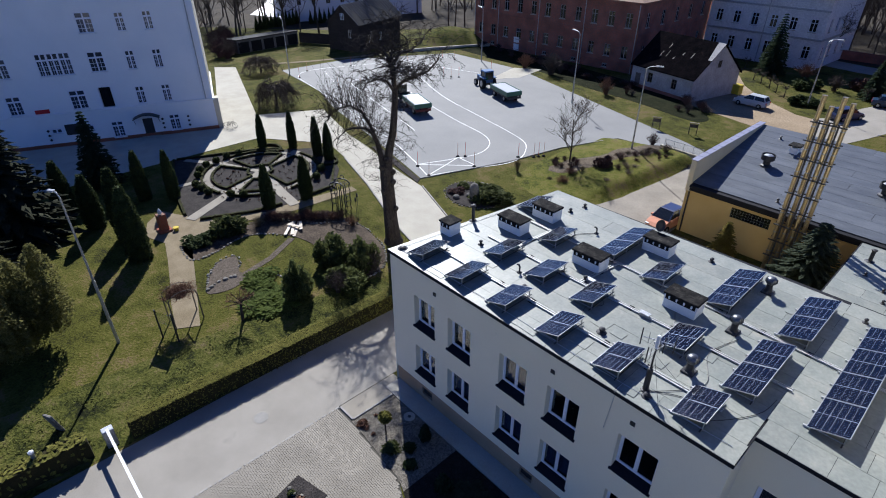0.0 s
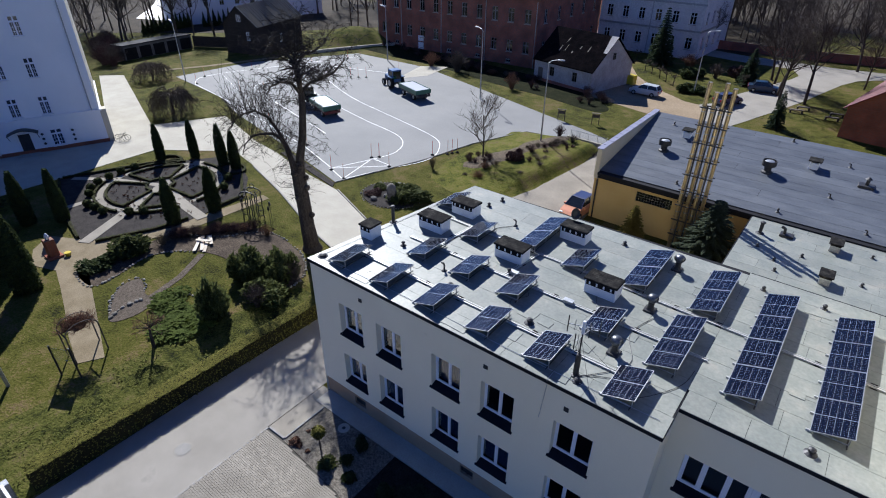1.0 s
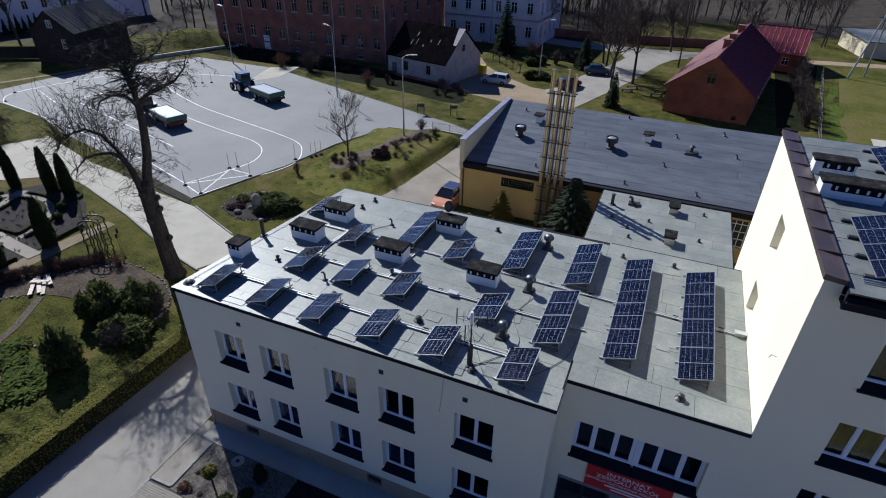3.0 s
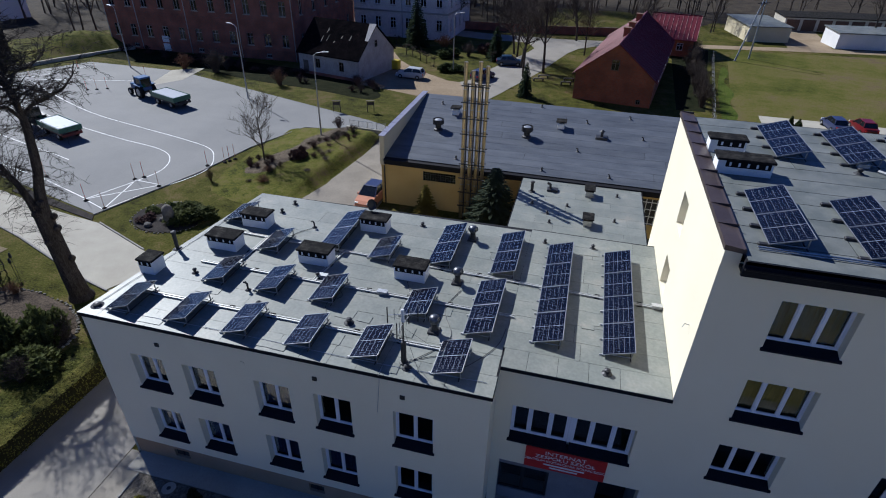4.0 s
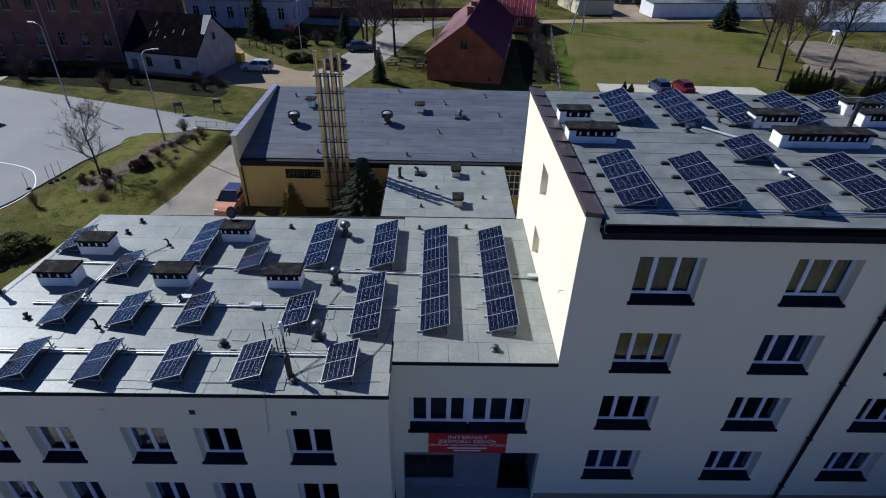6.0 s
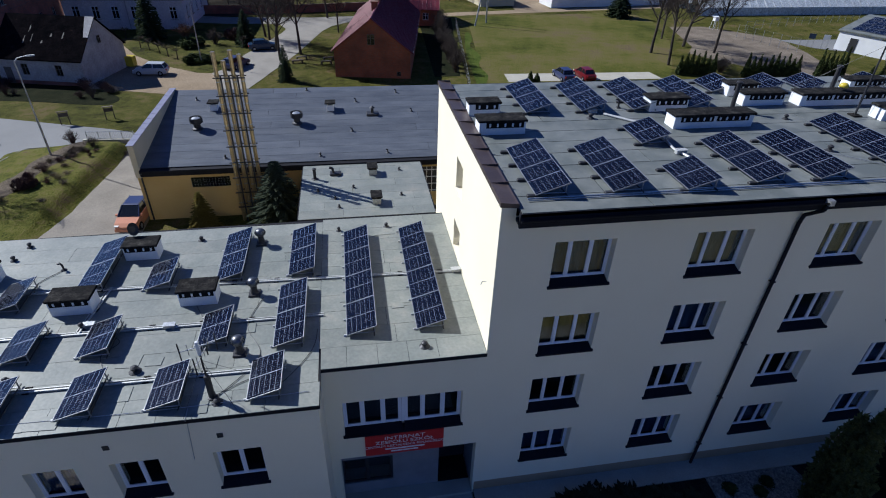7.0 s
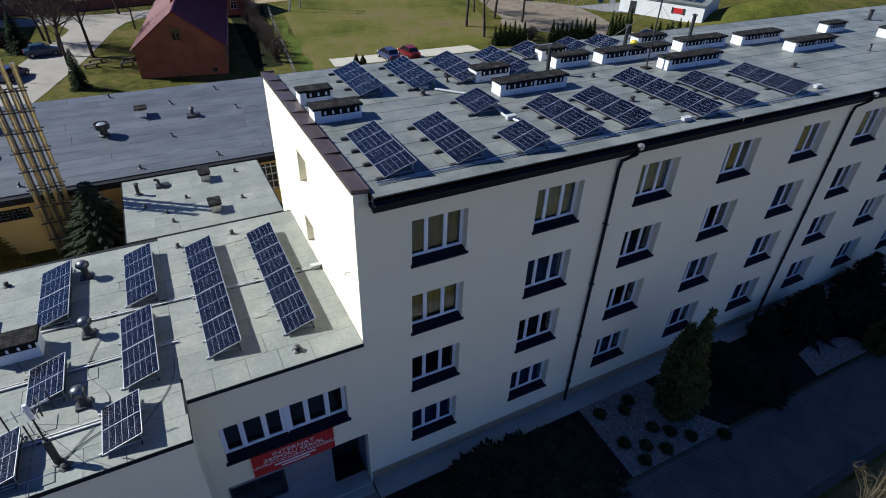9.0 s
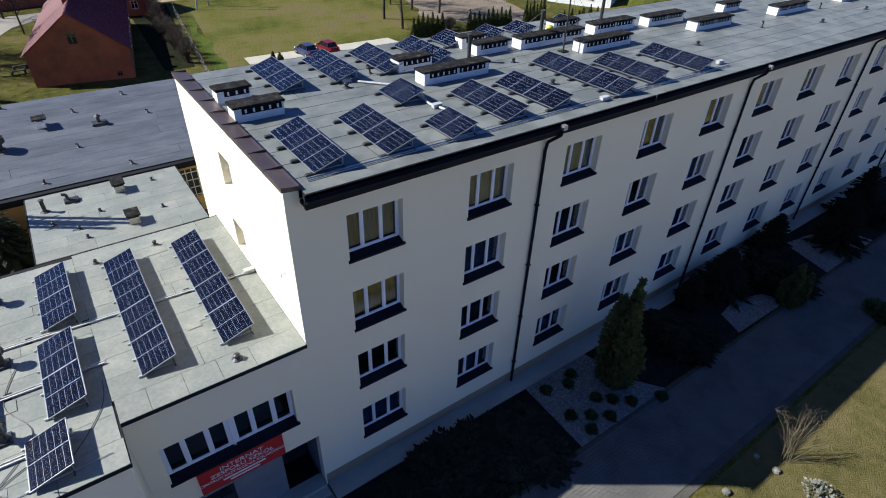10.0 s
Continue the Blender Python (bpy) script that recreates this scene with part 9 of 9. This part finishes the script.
car(29.4, 72.0, 95, P_NAVY, "dark blue car on the parking strip", False)
car(32.4, 72.0, 95, P_RED, "red car on the parking strip", False)


def tractor(x, y, a, paint_mat, label):
    t = thing("tractor", label, "tractor", pose(x, y, 0.04, 0, 0, a), "tractors")
    part("hood", Geo().box(0.2, -0.38, 0.75, 2.0, 0.38, 1.42, 0.06), paint_mat, t)
    part("chassis", Geo().box(-1.0, -0.3, 0.55, 1.9, 0.3, 0.8), M_DARKMETAL, t)
    part("cab", Geo().box(-1.25, -0.7, 0.9, 0.2, 0.7, 1.3, 0.04), paint_mat, t)
    part("cab_glazing", Geo().add([(-1.2, -0.68, 1.3), (0.15, -0.68, 1.3), (0.15, 0.68, 1.3), (-1.2, 0.68, 1.3), (-1.1, -0.62, 2.35), (0.0, -0.62, 2.35), (0.0, 0.62, 2.35), (-1.1, 0.62, 2.35)], [(0, 1, 5, 4), (1, 2, 6, 5), (2, 3, 7, 6), (3, 0, 4, 7)]), M_CARGLASS, t)
    part("cab_roof", Geo().box(-1.25, -0.72, 2.35, 0.12, 0.72, 2.52, 0.05), paint_mat, t)
    for sx, sy in ((-1.15, -0.65), (-1.15, 0.65), (0.08, -0.65), (0.08, 0.65)):
        part("cab_post", Geo().box(sx - 0.04, sy - 0.04, 1.3, sx + 0.04, sy + 0.04, 2.36), paint_mat, t)
    part("exhaust", Geo().cyl((1.0, 0.25, 1.4), (1.0, 0.25, 2.5), 0.05, 0.05, 8), M_DARKMETAL, t)
    for s in (-1, 1):
        wheel(t, -0.75, s * 0.82, 0.78, 0.42)
        wheel(t, 1.55, s * 0.72, 0.46, 0.26)
        part("mudguard", Geo().box(-1.5, s * 0.82 - 0.24, 1.56, 0.0, s * 0.82 + 0.24, 1.63), paint_mat, t)


def trailer(x, y, a, paint_mat, label, under=None):
    t = thing("trailer", label, "trailer", pose(x, y, 0.04, 0, 0, a), "trailers")
    L, W = 2.35, 1.1
    part("bed", Geo().box(-L, -W, 0.98, L, W, 1.08), P_WHITE, t, "bright bare metal load floor")
    part("tarpaulin", Geo().box(-L + 0.08, -W + 0.08, 1.36, L - 0.08, W - 0.08, 1.48, 0.05), P_SILVER, t, "pale tarpaulin")
    for nm, b in (("side_board", (-L, -W - 0.05, 0.95, L, -W, 1.5)), ("side_board", (-L, W, 0.95, L, W + 0.05, 1.5)), ("end_board", (-L - 0.05, -W - 0.05, 0.95, -L, W + 0.05, 1.5)), ("end_board", (L, -W - 0.05, 0.95, L + 0.05, W + 0.05, 1.5))):
        bo = part(nm, Geo().box(*b), paint_mat, t)
    part("chassis", Geo().box(-L, -0.4, 0.7, L + 0.9, 0.4, 0.95).box(L + 0.9, -0.06, 0.6, L + 1.7, 0.06, 0.72), under or M_DARKMETAL, t)
    part("tail_bar", Geo().box(-L - 0.16, -1.0, 0.55, -L - 0.06, 1.0, 0.85, 0.02), under or M_DARKMETAL, t)
    for s in (-1, 1):
        part("side_rail", Geo().box(-L, s * 0.98 - 0.05, 0.72, L, s * 0.98 + 0.05, 0.94), under or M_DARKMETAL, t)
    for xx in (-1.3, 1.5):
        for s in (-1, 1):
            wheel(t, xx, s * 0.85, 0.42, 0.26)


tractor(-54.5, 58.3, 160, P_TEAL, "blue tractor with a cab on the yard")
trailer(-48.7, 56.2, 160, P_GREEN, "green farm trailer hitched behind the tractor")
tractor(-57.4, 44.9, 152, M_DARKMETAL, "dark tractor standing on the yard behind the bare tree")
trailer(-52.9, 43.9, 160, P_GREEN, "green farm trailer on a red chassis under a pale tarpaulin", P_RED)

# odds and ends
t = thing("recycling_bin", "bright yellow recycling container by the cottage", "bin", pose(-28.2, 81.4, 0, 0, 0, -12))
part("body", Geo().box(-0.6, -0.5, 0.1, 0.6, 0.5, 1.25, 0.05), P_YELLOW, t)
part("lid", Geo().box(-0.63, -0.53, 1.25, 0.63, 0.53, 1.35, 0.03), P_YELLOW, t)
for x, y, a in ((-6.4, 81.7, 10), (-5.9, 83.6, 10), (-2.4, 81.0, 10), (-2.1, 83.0, 10)):
    t = thing("park_bench", "dark low log bench on the grass", "bench", pose(x, y, 0, 0, 0, a), "park benches")
    part("seat", Geo().box(-0.7, -0.22, 0.36, 0.7, 0.22, 0.47, 0.03), M_WOOD, t)
    for sx in (-0.65, 0.65):
        part("leg", Geo().box(sx - 0.12, -0.18, 0, sx + 0.08, 0.18, 0.36), M_DARKMETAL, t)
for x, y in ((-24.6, 61.2), (-28.5, 60.0)):
    t = thing("notice_sign", "small notice board on two posts beside the yard", "sign", pose(x, y, 0, 0, 0, 20) @ Matrix.Scale(0.8, 4), "notice boards")
    for sx in (-0.5, 0.5):
        part("post", Geo().box(sx - 0.05, -0.05, 0, sx + 0.05, 0.05, 1.7), M_WOOD, t)
    part("board", Geo().box(-0.5, -0.03, 1.05, 0.5, 0.03, 1.55), M_WOOD, t)
    part("ridge", Geo().box(-0.65, -0.15, 1.7, 0.65, 0.15, 1.76), M_WOOD, t)
t = thing("wire_fence", "post and wire fence along the overgrown strip", "fence")
for k in range(17):
    part("post", Geo().cyl((15.2 + 0.33 * k, 66 + 2.4 * k, 0), (15.2 + 0.33 * k, 66 + 2.4 * k, 1.6), 0.05, 0.05, 6), M_WOOD, t)
for z in (0.5, 1.0, 1.5):
    part("wire", Geo().cyl((15.2, 66, z), (15.2 + 0.33 * 16, 66 + 2.4 * 16, z), 0.012, 0.012, 4), M_GALV, t)
t = thing("court_fence", "tall galvanised mesh fence round the court", "fence")
for k in range(8):
    x, y = 70.5 + 0.55 * k, 94.5 - 1.55 * k
    part("post", Geo().cyl((x, y, 0), (x, y, 2.2), 0.035, 0.035, 6), M_GALV, t)
for z in (0.3, 1.2, 2.15):
    part("rail", Geo().cyl((70.5, 94.5, z), (74.35, 83.65, z), 0.014, 0.014, 5), M_DARKMETAL, t)
for k in range(16):
    x, y = 76 + 2.2 * k, 100 + 0.6 * k
    part("post", Geo().cyl((x, y, 0), (x, y, 1.6), 0.04, 0.04, 6), M_GALV, t)
part("wire", Geo().cyl((76, 100, 1.5), (109, 109, 1.5), 0.015, 0.015, 4).cyl((76, 100, 0.8), (109, 109, 0.8), 0.015, 0.015, 4), M_GALV, t)
for x, y, mt in ((79.0, 86.6, P_BLUE), (81.0, 85.6, P_WHITE)):
    t = thing("court_sign", "small square sign on two posts by the court", "sign", pose(x, y, 0, 0, 0, -40), "court signs")
    part("board", Geo().box(-0.5, -0.02, 1.5, 0.5, 0.02, 2.3), mt, t)
    for sx in (-0.4, 0.4):
        part("post", Geo().cyl((sx, 0, 0), (sx, 0, 1.6), 0.03, 0.03, 6), M_GALV, t)
t = thing("weather_box", "white louvred weather box on a stand", "weather station", pose(70.0, 101.0, 0))
part("box", Geo().box(-0.4, -0.4, 1.5, 0.4, 0.4, 2.2, 0.02), P_WHITE, t)
part("roof", Geo().box(-0.55, -0.55, 2.2, 0.55, 0.55, 2.28), P_WHITE, t)
for sx in (-0.4, 0.4):
    for sy in (-0.4, 0.4):
        part("leg", Geo().cyl((sx * 1.4, sy * 1.4, 0), (sx, sy, 1.5), 0.04, 0.04, 6), P_WHITE, t)
t = thing("steel_railing", "galvanised railing on a concrete retaining wall above the drive", "railing", pose(-24.2, 53.9, 0.62, 0, 0, -3))
part("edge_wall", Geo().box(-0.4, -0.2, -0.78, 4.3, 0.12, 0.14, 0.02), M_CONC, t, "grey concrete retaining wall")
for z in (0.2, 0.85):
    part("rail", Geo().cyl((0, 0, z), (4.2, 0, z), 0.022, 0.022, 6), M_GALV, t)
for k in range(5):
    part("post", Geo().cyl((1.05 * k, 0, 0.1), (1.05 * k, 0, 0.9), 0.028, 0.028, 6), M_GALV, t)
for k in range(27):
    part("bar", Geo().cyl((0.15 + 0.15 * k, 0, 0.2), (0.15 + 0.15 * k, 0, 0.85), 0.008, 0.008, 4), M_GALV, t)
t = thing("bicycle_rack", "parked bicycles leaning by the school corner", "bicycle", pose(-62.6, 23.2, 0, 0, 0, 40))
for k in range(2):
    for xx in (-0.5, 0.5):
        part("wheel", Geo().tube([(xx + 0.33 * math.cos(a), 0.4 * k, 0.35 + 0.33 * math.sin(a)) for a in (6.2832 * j / 12 for j in range(13))], 0.02, 5), M_TYRE, t)
    part("bicycle_frame", Geo().tube([(-0.5, 0.4 * k, 0.35), (-0.1, 0.4 * k, 0.35), (0.35, 0.4 * k, 0.8), (-0.2, 0.4 * k, 0.8), (-0.1, 0.4 * k, 0.35)], 0.02, 5).tube([(0.5, 0.4 * k, 0.35), (0.38, 0.4 * k, 1.0)], 0.02, 5), M_DARKMETAL, t)
t = thing("manhole_cover", "round cast manhole cover in the asphalt", "manhole cover", pose(-19.9, 5.45, 0.03))
part("cover", Geo().lathe([(0.36, 0.0), (0.36, 0.012), (0.30, 0.016)], 20), M_KERB, t)
part("ring", Geo().lathe([(0.44, 0.0), (0.40, 0.006)], 20), M_ASPHALT, t)

# the mound behind the pavilion
g = Geo()
for i in range(13):
    for j in range(25):
        r, a = i / 12, 2 * math.pi * j / 24
        g.v.append((20 * r * math.cos(a), 13 * r * math.sin(a), 4.6 * (math.cos(math.pi * r) * 0.5 + 0.5) - 0.02))
g.f = [(i * 25 + j, (i + 1) * 25 + j, (i + 1) * 25 + j + 1, i * 25 + j + 1) for i in range(12) for j in range(24)]
solid("mound", g, M_FIELD, "grassy mound behind the pavilion", "mound", kind="structure", m=pose(105, 66, 0, 0, 0, -30), smooth=True)
g = Geo()
for i in range(13):
    for j in range(25):
        r, a = i / 12, 2 * math.pi * j / 24
        g.v.append((8.6 * r * math.cos(a), 7.0 * r * math.sin(a), 2.7 * (math.cos(math.pi * r ** 1.4) * 0.5 + 0.5) - 0.02))
g.f = [(i * 25 + j, (i + 1) * 25 + j, (i + 1) * 25 + j + 1, i * 25 + j + 1) for i in range(12) for j in range(24)]
solid("grass_mound", g, M_BANK, "rounded grassy mound at the yard corner", "bank", kind="structure", m=pose(-81.6, 77.0, 0, 0, 0, 40), smooth=True)
slab("pale_yard", [(-139, 63.2), (-134, 65), (-126.5, 68.8), (-132, 74), (-146, 86), (-168, 84), (-150, 72)], 0.05, M_GLITTERPATCH, "bright ground behind the thuja row, sun glitter in its colour", "yard")

# far woods, leafless
slab("woodland_floor", [(-300, 126), (-60, 118), (-20, 114), (14, 122), (26, 142), (120, 152), (400, 200), (400, 410), (-300, 410)], 0.01, M_LITTER, "brown leaf litter under bare woods", "woodland")
slab("woodland_floor_west", [(-104, 70), (-140, 40), (-300, 40), (-300, 126), (-95, 118), (-86, 95)], 0.012, M_LITTER, "brown leaf litter under bare woods", "woodland")
wood = []
for s in (31, 32, 33):
    a, b = bare(14, 0.15, (9, 6, 4), s, spread=0.62, up=0.35, trunk_share=0.22, sides=(5, 4, 3, 3, 3, 3), least=0.024)
    a.add(b.v, b.f)
    wood.append((np.array(a.v), a.f))
g = Geo()
rg = random.Random(40)
for k in range(400):
    if k < 285:
        x, y = rg.uniform(-70, 26), rg.uniform(119, 165)
    elif k < 335:
        x, y = rg.uniform(-140, -88), rg.uniform(84, 125)
    elif k < 370:
        x, y = rg.uniform(-150, -108), rg.uniform(30, 62)
    else:
        x, y = rg.uniform(30, 130), rg.uniform(150, 175)
    if (x > 8 and y < 128) or (-15 < x < 16 and y < 147 and k % 9):
        continue
    vs, fs = wood[k % 3]
    a, s = rg.uniform(0, 6.28), rg.uniform(0.75, 1.25)
    c, d = math.cos(a) * s, math.sin(a) * s
    g.add(np.stack([vs[:, 0] * c - vs[:, 1] * d + x, vs[:, 0] * d + vs[:, 1] * c + y, vs[:, 2] * s], 1).tolist(), fs)
solid("woodland_trees", g, M_TWIG, "far bare winter woodland", "woodland", kind="stuff")


# ---- roof felt, sheet by sheet ----
felt_kinds = {}


def felt_sheet(parent, material, x, y, z, lx, ly, slope=0.0):
    key = (round(lx, 2), round(ly, 2), material.name, round(slope, 4))
    if key not in felt_kinds:
        s, e = slope * ly, 0.012 if slope else 0.016 if material is M_FELT2 else 0.006
        felt_kinds[key] = Geo().add([(e, e, 0), (lx - e, e, 0), (lx - e, ly - e, s), (e, ly - e, s), (e, e, -0.03), (lx - e, e, -0.03), (lx - e, ly - e, s - 0.03), (e, ly - e, s - 0.03)],
                                    [(0, 1, 2, 3), (4, 5, 1, 0), (5, 6, 2, 1), (6, 7, 3, 2), (7, 4, 0, 3)]).mesh("felt_sheet")
    return part("felt_sheet", felt_kinds[key], material, parent, m=pose(x, y, z))


def felt(parent, material, x0, x1, y0, y1, z, length=5.5, width=1.0, slope=0.0, seed=1, skew=None):
    rg = random.Random(seed)
    k = max(1, round((y1 - y0) / width))
    wy = (y1 - y0) / k
    for i in range(k):
        x = x0
        first = length * (0.35 + 0.6 * rg.random())
        if skew:
            ya, yb = y0 + wy * i, y0 + wy * (i + 1)
            xa, xb, x = skew(ya), skew(yb), skew(yb) + first
            cut = [(xa + 0.02, ya + 0.006), (x - 0.006, ya + 0.006), (x - 0.006, yb - 0.006), (xb + 0.02, yb - 0.006)]
            part("felt_sheet", Geo().prism(cut, z - 0.03, z + 0.004 * rg.random()), material, parent)
            first = length
        while x < x1 - 0.05:
            lx = min(first, x1 - x)
            if x1 - x - lx < 0.8:
                lx = x1 - x
            felt_sheet(parent, material, x, y0 + wy * i, z + slope * wy * i + 0.004 * rg.random(), lx, wy, slope)
            x += lx
            first = length


west = lambda y: LX0 - 0.05 + (LXB - LX0) * (y - LY0) / (LYB - LY0)
felt(low_roof, M_FELT, LX0 + 0.02, LX1, LY0 + 0.9, LYB + 0.07, LZ, length=7.5, seed=3, skew=west)
felt(low_roof, M_FELT, LX1, BX0 - 0.01, BY0 + 0.9, LY1, LZ, seed=4)
felt(low_roof, M_FELT, LX0 - 0.05, LX1 + 0.05, LY0 - 0.09, LY0 + 0.9, LZ, length=1.05, seed=5, skew=west)
felt(low_roof, M_FELT, LX1 + 0.06, BX0 - 0.01, BY0 - 0.09, BY0 + 0.9, LZ, length=1.05, seed=6)
felt(high_roof, M_FELT2, BX0 + 0.51, BX1, BY0 - 0.40, BY1 + 0.1, BZ, length=7.5, seed=7)
felt(yellow_roof, M_FELT3, -14.75, 17.5, 39.1, 51.6, 4.30, length=15.0, slope=1.62 / 12.5, seed=8)
felt(annex_roof, M_FELT, -3.35, 5.35, 30.9, 39.2, 4.10, length=4.5, seed=9)

# patches and loose cables on the low roof
rg = random.Random(52)
for k in range(20):
    x, y = (rg.uniform(-15.2, 3.4), rg.uniform(13.2, 22.6)) if k < 16 else (rg.uniform(-16.8, -1.8), 12.62)
    lx, ly = rg.uniform(0.4, 1.3), rg.uniform(0.3, 0.75) if k < 16 else 0.5
    if x > -1.4 and y < 14.8:
        continue
    part("felt_patch", Geo().box(-lx / 2, -ly / 2, -0.01, lx / 2, ly / 2, 0.012), M_FELT, low_roof, m=pose(x, y, LZ + 0.004 + 0.0005 * k, 0, 0, rg.uniform(-4, 4)))
for k, pts in enumerate(([(-4.5, 13.0), (-3.4, 13.6), (-2.6, 13.2), (-1.6, 14.6), (-1.4, 15.7)], [(-4.5, 13.1), (-5.2, 14.6), (-5.4, 16.4), (-5.9, 17.6)], [(-4.4, 13.0), (-3.3, 14.6), (-3.9, 16.2), (-3.5, 17.8)], [(-17.1, 12.6), (-12.0, 12.72), (-6.0, 12.66), (-1.6, 12.8)], [(-17.1, 12.6), (-16.5, 17.0), (-15.75, 22.8)], [(-11.6, 20.6), (-12.2, 19.8), (-12.1, 19.2)], [(-8.2, 14.6), (-8.5, 15.3), (-8.1, 15.9), (-8.6, 16.4)])):
    line_pts = smooth_line(pts, 6)
    cable = solid("roof_cable", Geo().hose([(x, y, LZ + 0.03) for x, y in line_pts], 0.012, 5), M_DARKMETAL if k < 3 or k > 4 else M_GALV, "thin loose cable lying on the felt" if k < 3 or k > 4 else "thin lightning wire along the roof edge", "cable", "roof cables")


# ---- block paving ----
def pavers(name, x0, x1, y0, y1, inside, z, label, seed, basket=True, near=None, bx=0.2, by=0.1, stone=None):
    """Blocks laid in running bond; those of a near stretch are parts, the rest one joined mesh."""
    t = thing(name, label, "paving", kind="structure")
    rg = random.Random(seed)
    one = Geo().box(-bx / 2 + 0.004, -by / 2 + 0.004, -0.03, bx / 2 - 0.004, by / 2 - 0.004, 0.0).mesh("paver")
    rest = Geo()
    k = 0
    for j in range(int((y1 - y0) / by)):
        for i in range(int((x1 - x0) / bx) + 1):
            x, y = x0 + bx * (i + 0.5 * (j % 2)), y0 + by * (j + 0.5)
            if not inside(x, y):
                continue
            h = z + rg.uniform(0, 0.006)
            if near and near(x, y) and k < 300:
                part("paver", one, stone or M_PAVER, t, m=pose(x, y, h))
                k += 1
            else:
                a, b = bx / 2 - 0.005, by / 2 - 0.005
                rest.add([(x - a, y - b, h), (x + a, y - b, h), (x + a, y + b, h), (x - a, y + b, h), (x - a, y - b, h - 0.02), (x + a, y - b, h - 0.02), (x + a, y + b, h - 0.02), (x - a, y + b, h - 0.02)], [(0, 1, 2, 3), (4, 5, 1, 0), (5, 6, 2, 1), (6, 7, 3, 2), (7, 4, 0, 3)])
    tagged(part("paver_field", rest, stone or M_PAVER, t), kind="stuff")


pavers("forecourt_pavers", -17.74, -11.4, -3.0, 8.7, lambda x, y: y < min(8.62, 8.62 - (x + 16.6) * 0.083, 8.27 - (x + 12.4) * 0.515), 0.055, "grey rectangular block paving in running bond", 1, near=lambda x, y: y > 6.4 and x < -14)
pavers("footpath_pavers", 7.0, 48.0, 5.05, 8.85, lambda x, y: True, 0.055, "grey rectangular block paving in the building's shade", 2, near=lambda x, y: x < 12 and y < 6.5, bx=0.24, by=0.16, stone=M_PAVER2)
t = thing("flower_bed_edge", "small dark planted square in the block paving", "flower bed", pose(-14.5, 4.25, 0.055, 0, 0, 14), kind="structure")
part("soil", Geo().box(-0.9, -1.1, 0, 0.9, 1.1, 0.03), M_SOIL, t)
for k in range(9):
    part("stone", stone_meshes[k % 4], M_STONE, t, m=pose(-0.7 + 0.35 * (k % 5), -0.6 + 0.9 * (k // 5) + 0.1 * (k % 2), 0.02) @ Matrix.Scale(0.55, 4))
for k in range(8):
    bush(-15.1 + 0.4 * (k % 4) + 0.1 * (k % 3), 3.7 + 0.7 * (k // 4) + 0.15 * (k % 2), 0.2, 0.22, M_REDTWIG if k % 2 else M_OLIVE, "small tuft in the planted square", k, "bed tufts")
